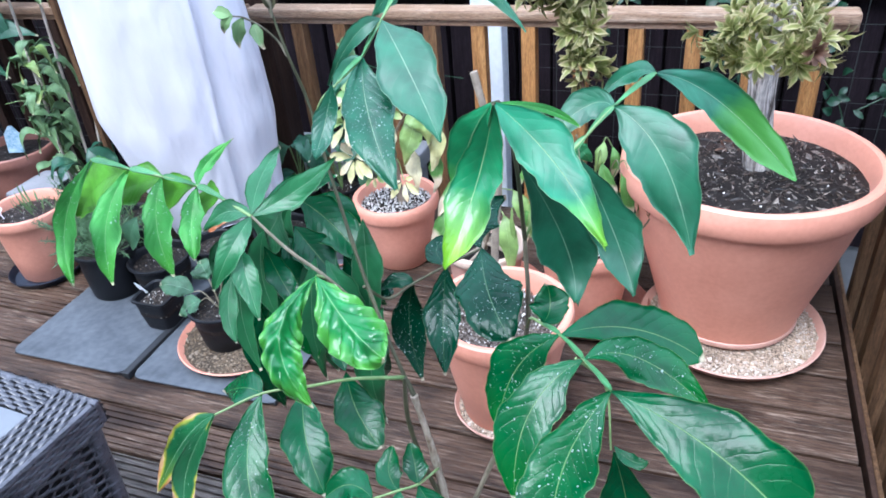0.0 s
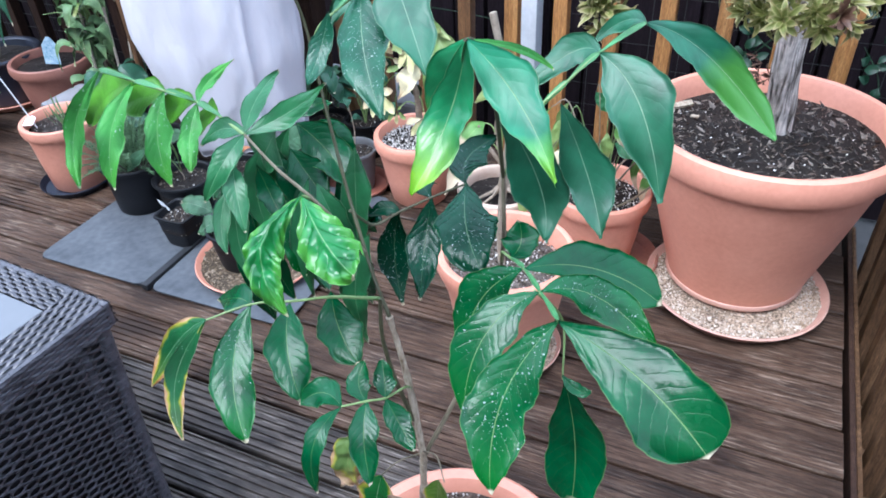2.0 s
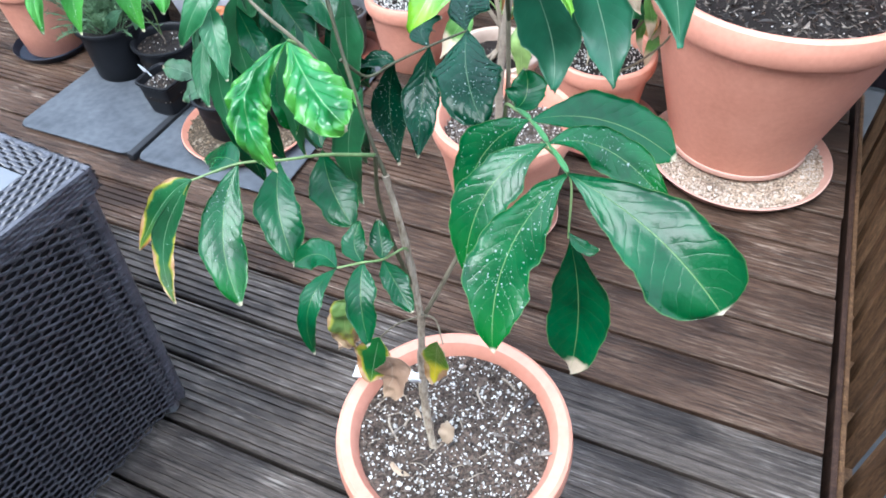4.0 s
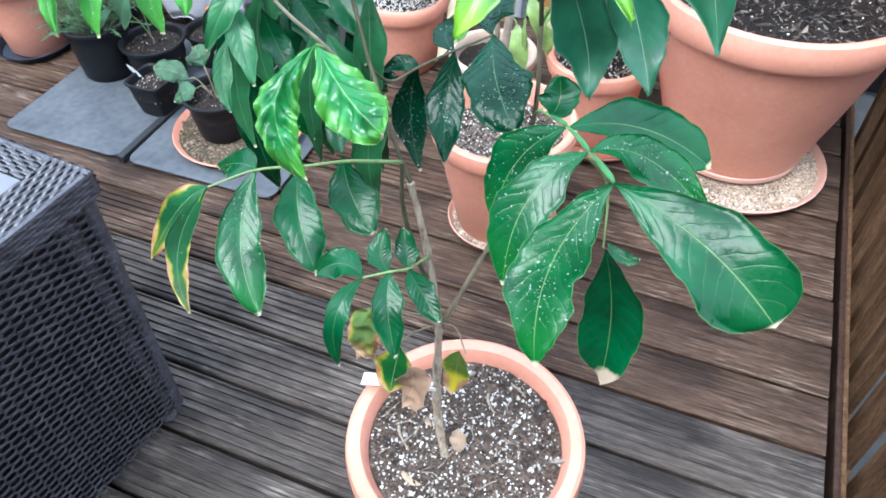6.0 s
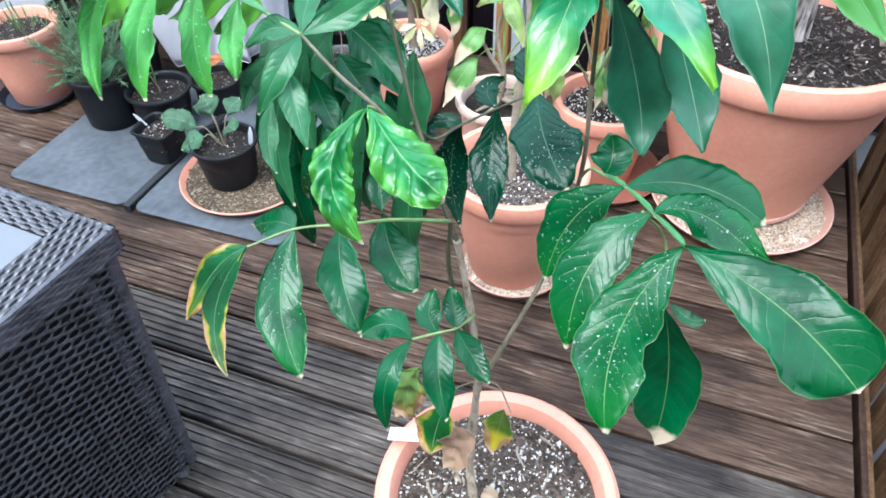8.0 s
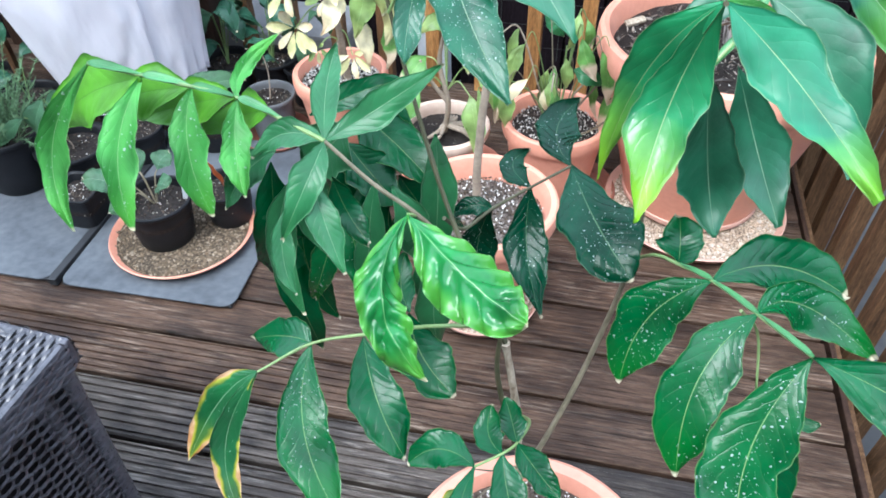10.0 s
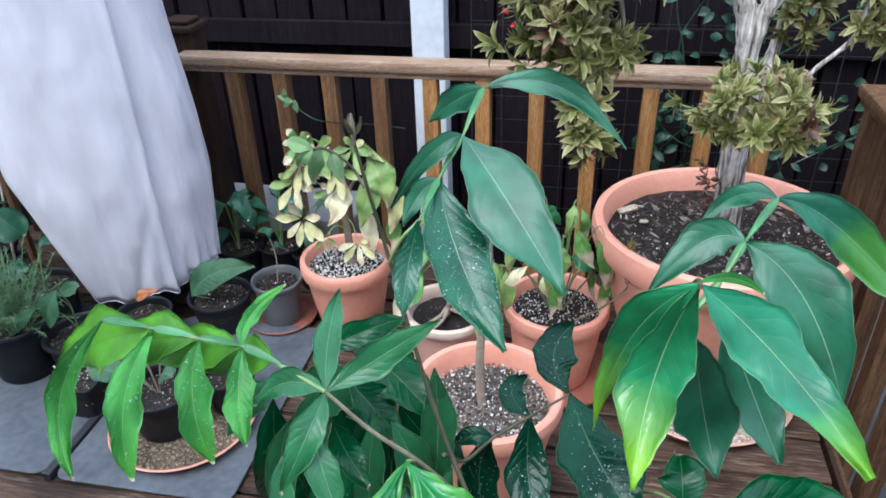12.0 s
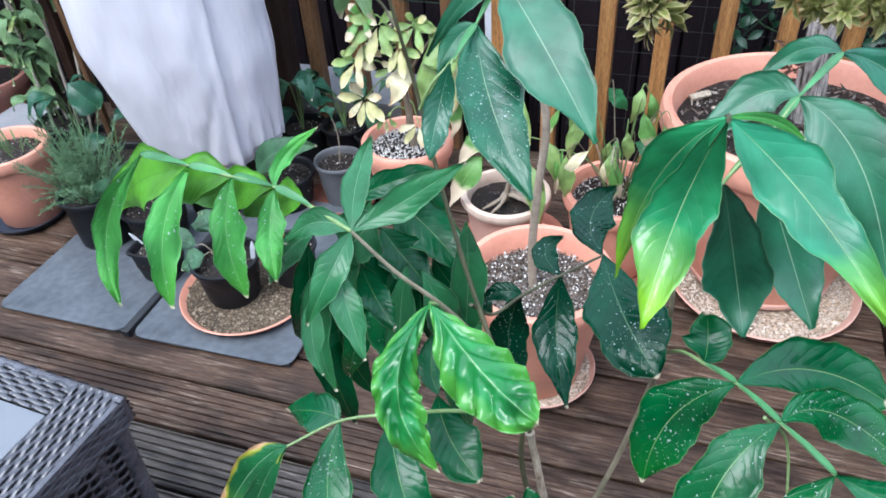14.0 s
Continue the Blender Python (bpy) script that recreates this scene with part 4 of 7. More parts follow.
leaflet((-0.098, 0.012, 0.855), (-0.051, -0.032, 0.85), (-0.01, -0.056, 0.842), 0.047, curled)
leaflet((-0.15, 0.016, 0.903), (-0.159, 0.052, 0.919), (-0.166, 0.099, 0.925), 0.018, mid)
leaflet((-0.15, 0.016, 0.903), (-0.116, 0.041, 0.919), (-0.08, 0.046, 0.947), 0.021, mid)
leaflet((-0.15, 0.016, 0.903), (-0.181, 0.024, 0.899), (-0.202, 0.015, 0.883), 0.019, mid)
leaflet((-0.15, 0.016, 0.903), (-0.155, -0.014, 0.888), (-0.168, -0.03, 0.858), 0.021, mid)
leaflet((-0.155, -0.001, 0.882), (-0.142, -0.019, 0.863), (-0.128, -0.034, 0.839), 0.020, mid)
leaflet((-0.153, 0.026, 0.867), (-0.146, 0.028, 0.835), (-0.128, 0.016, 0.82), 0.021, dark, wave=0.2)
leaflet((-0.19, 0.02, 0.836), (-0.187, -0.001, 0.811), (-0.175, -0.015, 0.79), 0.016, mid)
leaflet((-0.299, 0.016, 0.941), (-0.335, -0.003, 0.885), (-0.319, -0.032, 0.84), 0.018, fresh)
leaflet((-0.271, 0.026, 0.93), (-0.281, -0.008, 0.894), (-0.273, -0.031, 0.848), 0.022, fresh)
leaflet((-0.239, 0.027, 0.925), (-0.239, 0.004, 0.891), (-0.227, -0.008, 0.848), 0.023, fresh)
leaflet((-0.216, 0.039, 0.912), (-0.212, 0.015, 0.89), (-0.201, -0.006, 0.867), 0.019, fresh)
leaflet((-0.216, 0.039, 0.912), (-0.219, 0.06, 0.922), (-0.196, 0.076, 0.941), 0.010, fresh)
leaflet((-0.08, 0.216, 1.039), (-0.024, 0.223, 1.04), (0.029, 0.221, 0.994), 0.019, deep_damp, wave=0.16)
leaflet((-0.08, 0.216, 1.039), (-0.107, 0.234, 1.021), (-0.13, 0.243, 0.999), 0.022, deep)
leaflet((-0.089, 0.178, 1.016), (-0.047, 0.131, 0.984), (-0.006, 0.081, 0.949), 0.053, deep_damp, fat=0.45)
leaflet((-0.089, 0.178, 1.016), (-0.112, 0.165, 1.004), (-0.143, 0.162, 0.96), 0.016, deep)
leaflet((-0.104, 0.16, 0.988), (-0.081, 0.112, 0.953), (-0.041, 0.063, 0.914), 0.046, deep_wet, fat=0.5)
leaflet((-0.106, 0.103, 0.984), (-0.112, 0.09, 0.953), (-0.109, 0.06, 0.937), 0.019, deep_wet, blunt=0.4)
leaflet((-0.104, 0.16, 0.988), (-0.118, 0.151, 0.978), (-0.127, 0.137, 0.959), 0.017, deep)
leaflet((0.061, 0.006, 1.015), (0.047, 0.006, 0.958), (0.037, -0.041, 0.917), 0.034, tipped, blunt=0.2, fat=0.55, fold=0.4)
leaflet((0.061, 0.006, 1.015), (0.102, -0.007, 0.983), (0.14, -0.046, 0.952), 0.035, matt_tipped)
leaflet((0.061, 0.006, 1.015), (0.033, 0.023, 0.965), (0.019, 0.031, 0.887), 0.026, tipped)
leaflet((0.069, 0.039, 0.958), (0.092, 0.085, 0.865), (0.105, 0.063, 0.825), 0.046, deep, fat=0.5)
leaflet((0.098, 0.114, 0.926), (0.127, 0.111, 0.864), (0.149, 0.083, 0.824), 0.043, deep, fat=0.5)
leaflet((0.115, 0.166, 0.951), (0.157, 0.143, 0.921), (0.189, 0.108, 0.853), 0.055, deep, fat=0.5)
leaflet((0.115, 0.166, 0.951), (0.088, 0.173, 0.945), (0.05, 0.144, 0.912), 0.030, deep)
leaflet((0.143, 0.215, 0.963), (0.119, 0.232, 0.956), (0.093, 0.225, 0.932), 0.018, deep)
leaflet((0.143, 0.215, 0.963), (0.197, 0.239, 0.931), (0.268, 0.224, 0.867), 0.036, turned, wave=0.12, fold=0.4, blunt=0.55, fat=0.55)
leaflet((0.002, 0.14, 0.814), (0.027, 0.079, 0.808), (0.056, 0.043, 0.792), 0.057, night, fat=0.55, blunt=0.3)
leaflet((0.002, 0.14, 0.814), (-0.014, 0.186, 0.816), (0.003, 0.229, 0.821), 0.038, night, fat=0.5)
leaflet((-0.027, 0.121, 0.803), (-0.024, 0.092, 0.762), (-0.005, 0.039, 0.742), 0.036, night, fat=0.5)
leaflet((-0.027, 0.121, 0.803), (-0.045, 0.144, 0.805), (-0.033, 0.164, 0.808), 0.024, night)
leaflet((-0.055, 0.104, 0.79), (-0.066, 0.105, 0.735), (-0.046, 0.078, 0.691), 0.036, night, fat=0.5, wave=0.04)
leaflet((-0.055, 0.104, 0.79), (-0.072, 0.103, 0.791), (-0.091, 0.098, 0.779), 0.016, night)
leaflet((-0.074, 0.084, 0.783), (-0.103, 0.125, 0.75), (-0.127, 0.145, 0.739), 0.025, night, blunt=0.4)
leaflet((-0.017, -0.049, 0.579), (-0.024, -0.053, 0.544), (-0.025, -0.065, 0.519), 0.042, dying, blunt=0.5, drip=0.0, edge=0.6)
leaflet((-0.003, -0.063, 0.571), (-0.003, -0.057, 0.532), (-0.014, -0.062, 0.492), 0.036, papery, crinkle=0.05, blunt=0.7, nu=40, nv=14)
leaflet((-0.042, -0.047, 0.625), (-0.052, -0.053, 0.59), (-0.05, -0.046, 0.54), 0.034, withered, crinkle=0.1, blunt=0.4, nu=40, nv=14)
leaflet((0.036, -0.029, 0.574), (0.03, -0.023, 0.527), (0.028, -0.027, 0.492), 0.029, sallow, blunt=0.6, drip=0.0)
leaflet((0.149, -0.012, 0.745), (0.166, -0.024, 0.682), (0.17, -0.039, 0.613), 0.052, dry_tipped, fat=0.58, blunt=0.4, edge=0.7)
leaflet((0.061, 0.012, 1.012), (0.085, 0.045, 0.996), (0.106, 0.06, 0.978), 0.005, fresh, edge=0.3, wave=0.1)
leaflet((-0.042, -0.029, 0.558), (-0.059, -0.041, 0.551), (-0.07, -0.046, 0.529), 0.022, papery, crinkle=0.1, blunt=0.4)
leaflet((0.151, -0.03, 0.771), (0.165, -0.037, 0.767), (0.176, -0.037, 0.77), 0.009, dark)
leaflet((-0.243, 0.033, 0.921), (-0.3, 0.051, 0.898), (-0.359, 0.065, 0.869), 0.037, lime)
leaflet((-0.216, 0.036, 0.914), (-0.262, 0.052, 0.894), (-0.318, 0.067, 0.865), 0.033, lime)
leaflet((-0.27, 0.022, 0.93), (-0.334, 0.04, 0.898), (-0.381, 0.051, 0.855), 0.047, lime)
leaflet((-0.196, 0.039, 0.905), (-0.227, 0.054, 0.887), (-0.271, 0.068, 0.858), 0.032, lime)
leaflet((-0.17, 0.115, 0.863), (-0.139, 0.116, 0.838), (-0.1, 0.098, 0.811), 0.042, dark)
leaflet((-0.148, 0.055, 0.887), (-0.174, 0.066, 0.855), (-0.191, 0.066, 0.829), 0.043, mid)
leaflet((-0.2, 0.056, 0.833), (-0.212, 0.043, 0.774), (-0.196, 0.029, 0.714), 0.024, mid)
leaflet((-0.179, 0.065, 0.858), (-0.188, 0.057, 0.811), (-0.174, 0.048, 0.768), 0.028, mid)
leaflet((-0.168, 0.096, 0.844), (-0.148, 0.092, 0.819), (-0.127, 0.088, 0.796), 0.036, dark)
leaflet((-0.189, 0.085, 0.873), (-0.151, 0.095, 0.891), (-0.124, 0.116, 0.892), 0.019, dark)
leaflet((-0.103, 0.098, 0.784), (-0.126, 0.098, 0.761), (-0.136, 0.099, 0.724), 0.027, dark)
leaflet((-0.175, 0.136, 0.831), (-0.152, 0.146, 0.84), (-0.133, 0.157, 0.813), 0.030, dark)
leaflet((-0.182, 0.086, 0.837), (-0.161, 0.087, 0.806), (-0.155, 0.088, 0.764), 0.033, dark)
leaflet((-0.227, 0.095, 0.829), (-0.26, 0.095, 0.801), (-0.287, 0.096, 0.757), 0.026, mid)

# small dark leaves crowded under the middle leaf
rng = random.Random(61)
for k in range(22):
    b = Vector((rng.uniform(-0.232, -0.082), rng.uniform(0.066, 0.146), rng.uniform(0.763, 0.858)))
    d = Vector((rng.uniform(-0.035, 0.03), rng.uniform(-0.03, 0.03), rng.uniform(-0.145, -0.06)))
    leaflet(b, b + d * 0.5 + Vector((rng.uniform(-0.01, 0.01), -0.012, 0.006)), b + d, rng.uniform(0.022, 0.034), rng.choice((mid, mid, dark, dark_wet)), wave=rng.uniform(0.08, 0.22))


winged = leaf_material("stalk wing", (0.06, 0.20, 0.07), (0.06, 0.20, 0.07), (0.326, 0.48, 0.269), 0.35, quilt=0.2, speck=False)


def wings(points, width):
    """Flat green wings along the stalk of a compound leaf, one between each pair of leaflets."""
    for a, b in zip(points, points[1:]):
        a, b = Vector(a), Vector(b)
        part("stalk_wing", blade(bmesh.new(), a - FRONT, (a + b) / 2 + Vector((0, 0, 0.001)) - FRONT, b - FRONT, width, Vector((0.1, -0.4, 1)), fat=0.8, nu=10, nv=4, wave=0.02, fold=0.35, quilt=0, edge=0.4, blunt=0.2), winged, tree)


wings([(-0.185, 0.032, 0.906), (-0.216, 0.039, 0.913), (-0.239, 0.027, 0.926), (-0.271, 0.026, 0.931), (-0.299, 0.016, 0.942)], 0.0055)
wings([(-0.107, 0.115, 0.982), (-0.104, 0.16, 0.989), (-0.089, 0.178, 1.017), (-0.08, 0.216, 1.04)], 0.0044)
wings([(0.076, 0.114, 0.913), (0.098, 0.135, 0.938), (0.115, 0.166, 0.952), (0.143, 0.215, 0.964)], 0.0052)
wings([(0.082, 0.042, 0.816), (0.101, 0.021, 0.825), (0.124, -0.01, 0.832), (0.148, -0.045, 0.84)], 0.0032)

# young shoot and bud at the top of the thin stem
limb("shoot", [(-0.140, 0.098, 1.008), (-0.147, 0.100, 1.020), (-0.153, 0.089, 1.035), (-0.1575, 0.076, 1.045), (-0.157, 0.062, 1.050)], 0.0013, 0.0008, stem_bark)
young = leaf_material("young shoot leaf", (0.13, 0.22, 0.085), (0.42, 0.34, 0.24), (0.30, 0.40, 0.20), 0.5, tip_from=0.88, soft=0.08)
for a, b, w in (((-0.157, 0.062, 1.050), (-0.177, 0.067, 1.052), 0.009), ((-0.157, 0.062, 1.050), (-0.168, 0.062, 1.037), 0.007), ((-0.1575, 0.075, 1.045), (-0.163, 0.070, 1.023), 0.010), ((-0.1545, 0.085, 1.038), (-0.146, 0.078, 1.020), 0.009)):
    leaflet(a, (Vector(a) + Vector(b)) / 2 + Vector((0, -0.003, 0.002)), b, w, young, nu=14, nv=6, fold=0.5)
part("bud", lathe(bmesh.new(), [(0.0008, 1.041), (0.0016, 1.046), (0.0022, 1.051), (0.0017, 1.056), (0.0005, 1.062)], 10, centre=(-0.142 - FRONT.x, 0.091 - FRONT.y)), stem_bark, tree, smooth=True)
for k in range(3):
    part("bud_scale", blade(bmesh.new(), Vector((-0.142, 0.091, 1.047)) - FRONT, Vector((-0.142 + 0.004 * math.cos(2.1 * k + 0.4), 0.091 + 0.004 * math.sin(2.1 * k + 0.4), 1.053)) - FRONT, Vector((-0.142 + 0.006 * math.cos(2.1 * k), 0.091 + 0.006 * math.sin(2.1 * k), 1.060)) - FRONT, 0.0022, Vector((0, -1, 0.3)), nu=8, nv=4), stem_dark, tree)


def stuck_tag(th, at, size, lean, material, name="plant_tag", label="white plastic plant tag"):
    m = Matrix.Translation(at) @ Euler(lean).to_matrix().to_4x4()
    bm = bmesh.new()
    w, h = size
    vs = [(-w / 2, 0.0), (w / 2, 0.0), (w / 2, h * 0.7), (w * 0.12, h), (-w * 0.12, h), (-w / 2, h * 0.7)]
    a = [bm.verts.new(m @ Vector((x, -0.0006, z))) for x, z in vs]
    b = [bm.verts.new(m @ Vector((x, 0.0006, z))) for x, z in vs]
    bm.faces.new(a)
    bm.faces.new(list(reversed(b)))
    for i in range(6):
        bm.faces.new((a[i], b[i], b[(i + 1) % 6], a[(i + 1) % 6]))
    return part(name, bm, material, th, label)


# ---- wicker side table with a glass top ----
def wicker_table():
    th = thing("wicker_table", Matrix.Translation((-0.523, 0.075, 0)) @ Matrix.Rotation(radians(-4), 4, "Z"), "dark woven wicker garden table with a pale frosted glass top", "table")
    h, w, d, border, side = 0.547, 0.62, 0.62, 0.045, 0.065
    inset, inset_back = 0.004, 0.028

    def weave(bm, origin, ax, ay, cols, rows, cw, rh, amp, wide=0.86, trim=False):
        """Strands running along ax over and under stakes; alternate rows step by one stake."""
        ax, ay = Vector(ax), Vector(ay)
        n = ax.cross(ay).normalized()
        for r in range(rows):
            for c in range(cols):
                up = amp if (r + c) % 2 == 0 else -amp
                p = Vector(origin) + ax * (c * cw) + ay * (r * rh)
                prof = [(-0.08, -0.6 * up), (0.2, up * 0.75), (0.5, up), (0.8, up * 0.75), (1.08, -0.6 * up)]
                lo = [bm.verts.new(p + ax * (cw * s) + n * k) for s, k in prof]
                md = [bm.verts.new(p + ax * (cw * s) + ay * (rh * wide / 2) + n * (k + 0.0016)) for s, k in prof]
                hi = [bm.verts.new(p + ax * (cw * s) + ay * (rh * wide) + n * k) for s, k in prof]
                for q in range(4):
                    bm.faces.new((lo[q], lo[q + 1], md[q + 1], md[q])).smooth = True
                    bm.faces.new((md[q], md[q + 1], hi[q + 1], hi[q])).smooth = True
        return bm

    # rim frame, woven along each side
    part("top_frame", box(box(bmesh.new(), (-w, -border, h - 0.03), (0, 0, h - 0.004), 0.006), (-side, -d, h - 0.03), (0, -border - 0.001, h - 0.004), 0.006), black_plastic, th)
    part("rim_weave", weave(bmesh.new(), (-w, -border + 0.001, h - 0.002), (1, 0, 0), (0, 1, 0), 40, 7, 0.0139, 0.0063, 0.0016, 0.8), wicker_skin, th)
    part("rim_weave", weave(bmesh.new(), (-0.001, -d, h - 0.0015), (0, 1, 0), (-1, 0, 0), 45, 10, 0.0138, 0.0064, -0.0016, 0.8), wicker_skin, th)
    # rolled lip below the rim
    bm = bmesh.new()
    box(bm, (-w, -0.004, h - 0.04), (0.006, 0.006, h - 0.001), 0.004)
    box(bm, (-0.004, -d, h - 0.04), (0.006, -0.0045, h - 0.001), 0.004)
    part("lip", bm, wicker_skin, th)
    part("lip_weave", weave(bmesh.new(), (0.0068, -d, h - 0.039), (0, 1, 0), (0, 0, 1), 45, 6, 0.0137, 0.0062, 0.0015, 0.78), wicker_skin, th)
    part("lip_weave", weave(bmesh.new(), (0.004, 0.0068, h - 0.039), (-1, 0, 0), (0, 0, 1), 45, 6, 0.0137, 0.0062, -0.0015, 0.78), wicker_skin, th)
    # side panels, woven; the far edge leans outwards to the rim
    sides = [part("side_panel", box(bmesh.new(), (-inset - 0.03, -d, 0.03), (-inset - 0.006, -inset_back - 0.008, h - 0.04), 0.003), black_plastic, th),
             part("back_panel", box(bmesh.new(), (-w, -inset_back - 0.03, 0.03), (-inset - 0.031, -inset_back - 0.006, h - 0.04), 0.003), black_plastic, th),
             part("side_weave", weave(bmesh.new(), (-inset, -d, 0.028), (0, 1, 0), (0, 0, 1), 36, 68, 0.0164, 0.0071, 0.0034, 0.74), wicker_skin, th, "woven dark wicker side"),
             part("back_weave", weave(bmesh.new(), (-0.012 - inset, -inset_back, 0.028), (-1, 0, 0), (0, 0, 1), 36, 68, 0.0164, 0.0071, 0.0034, 0.74), wicker_skin, th),
             part("corner_post", tube(bmesh.new(), [(-inset - 0.009, -inset_back - 0.006, 0.022), (-inset - 0.009, -inset_back - 0.006, h - 0.04)], 0.0125, 0.0125, 12, 16), wicker_skin, th, smooth=True)]
    for x, y in ((-0.022, -0.052), (-0.022, -d + 0.03), (-w + 0.03, -0.045), (-w + 0.03, -d + 0.03)):
        leg = part("leg", tube(bmesh.new(), [(x, y, 0.012), (x, y, h - 0.05)], 0.016, 0.018, 3, 10), wicker_skin, th)
        part("foot", lathe(bmesh.new(), [(0.013, 0), (0.016, 0.003), (0.016, 0.02), (0.012, 0.024)], 16, centre=(x, y)), grey_plastic, leg, "grey plastic foot")
    for ob in sides:
        for v in ob.data.vertices:
            v.co.y += 0.026 * v.co.z / h * (1 + v.co.y / d)
    part("glass_top", box(bmesh.new(), (-w + 0.01, -d, h - 0.009), (-side - 0.001, -border - 0.001, h - 0.003), 0.002), frost_glass, th, "pale frosted glass panel")


wicker_table()


# ---- slate mats ----
def slate_mat(x0, y0, w, d, turn, label):
    th = thing("floor_mat", Matrix.Translation((x0, y0, 0)) @ Matrix.Rotation(radians(turn), 4, "Z"), label, "mat", "grey mats on the deck")
    bm = bmesh.new()
    r, pts = 0.03, []
    for cx, cy, a0 in ((w - r, d - r, 0), (r, d - r, 90), (r, r, 180), (w - r, r, 270)):
        pts += [(cx + r * math.cos(radians(a0 + k * 15)), cy + r * math.sin(radians(a0 + k * 15))) for k in range(7)]
    lower = [bm.verts.new((x, y, 0.009)) for x, y in pts]
    upper = [bm.verts.new((x, y, 0.0115)) for x, y in pts]
    edge = [bm.verts.new((w / 2 + (x - w / 2) * 0.992, d / 2 + (y - d / 2) * 0.992, 0.0125)) for x, y in pts]
    n = len(pts)
    for i in range(n):
        bm.faces.new((lower[i], lower[(i + 1) % n], upper[(i + 1) % n], upper[i]))
        bm.faces.new((upper[i], upper[(i + 1) % n], edge[(i + 1) % n], edge[i]))
    bm.faces.new(edge)
    bm.faces.new(list(reversed(lower)))
    part("sheet", bm, slate, th)
    part("backing", box(bmesh.new(), (0.006, 0.006, 0.0), (w - 0.006, d - 0.006, 0.0085), 0.002), slate_edge, th)
    return th


slate_mat(-1.484, 0.572, 0.372, 0.6, 0.5, "slate-grey rubber mat lying on the deck")
slate_mat(-1.085, 0.572, 0.415, 0.6, 1.0, "slate-grey rubber mat under a gravel saucer")
hinge = thing("mat_edge_strip", (-1.097, 0.572, 0), "black rubber edge strip between the grey mats", "strip")
part("strip", box(bmesh.new(), (-0.012, 0, 0), (0.008, 0.56, 0.02), 0.003), slate_edge, hinge)


# ---- fleece cover draped over a tall plant ----
def fleece_cover():
    th = thing("fleece_cover", (-1.27, 1.243, 0), "white fleece sheet draped over a tall plant", "plant cover")
    bm = bmesh.new()
    rows, steps = 60, 240
    grid = []
    for i in range(rows + 1):
        s = i / rows
        z = 0.12 + 1.33 * s
        right = 0.255 + 0.018 * min(1, s / 0.2) ** 0.8 - 0.12 * max(0, s - 0.33)
        left = 0.155 + 0.13 * min(1, s / 0.24) ** 0.8 - 0.03 * max(0, s - 0.6)
        close = math.sqrt(max(0.0, 1 - ((s - 0.75) / 0.25) ** 2)) + 0.001 if s > 0.75 else 1.0
        row = []
        for k in range(steps):
            a = 2 * math.pi * k / steps
            front = max(0, math.cos(a - 5.0))
            folds = 0.020 * math.sin(3 * a + 0.8 * math.sin(2.1 * s + 1)) + 0.007 * math.sin(9 * a + 3.6 * s + 1.3 * math.sin(3 * s)) * front + 0.003 * math.sin(17 * a - 4.2 * s) * max(0, 1 - 1.3 * s) * front
            sag = 0.020 * noise.noise(Vector((1.8 * math.cos(a), 1.8 * math.sin(a), 2.2 * s))) + 0.014 * noise.noise(Vector((5 * math.cos(a) + 4 * s, 5 * math.sin(a) + 3 * s, 4.6 * s + 4)))
            f = 1 + folds * (1.15 - 0.6 * s) + sag * 2.0
            # the sewn edge of the sheet, a ridge with a flat strip beyond it, gathered at the foot
            seam = a - 5.52 - 0.22 * s
            f += 0.035 * math.exp(-(seam / 0.05) ** 2) - 0.05 * math.exp(-((seam - 0.13) / 0.10) ** 2)
            f += 0.035 * math.sin(30 * a) * max(0, 1 - 9 * s) ** 1.5 * max(0, math.cos(a - 5.9))
            f -= 0.07 * math.exp(-((a - 5.05 - 2.2 * s) / 0.07) ** 2) * max(0, 1 - s / 0.24)
            r = (right if math.cos(a) > 0 else left) * f * close
            deep = 0.66 * (right + left) / 2 * f * close
            dip = (0.045 * max(0, math.cos(a)) + 0.05 * max(0, -math.cos(a)) - 0.045 * max(0, -math.sin(a))) * max(0, 1 - s * 4)
            row.append(bm.verts.new((r * math.cos(a), deep * math.sin(a), z + dip + 0.012 * math.sin(11 * a) * max(0, 1 - s * 8))))
        grid.append(row)
    for a, b in zip(grid, grid[1:]):
        for k in range(steps):
            bm.faces.new((a[k], a[(k + 1) % steps], b[(k + 1) % steps], b[k]))
    ob = part("sheet", bm, fleece, th, smooth=True)
    md = ob.modifiers.new("thickness", "SOLIDIFY")
    md.thickness = 0.002
    part("hem", tube(bmesh.new(), [grid_point for grid_point in hem_points(th)], 0.0014, 0.0014, 2, 6), fleece, th, smooth=True)
    pot_body = lathe(bmesh.new(), [(0.09, 0), (0.095, 0.004), (0.12, 0.2), (0.128, 0.205), (0.128, 0.22), (0.115, 0.22), (0.11, 0.16), (0.001, 0.16)], 40)
    part("pot", pot_body, black_plastic, th, "black plastic pot under the sheet", smooth=True)


def hem_points(th):
    ob = [c for c in th.children if c.name.startswith("sheet")][0]
    return [ob.data.vertices[k % 240].co.copy() for k in range(0, 241, 2)]


fleece_cover()


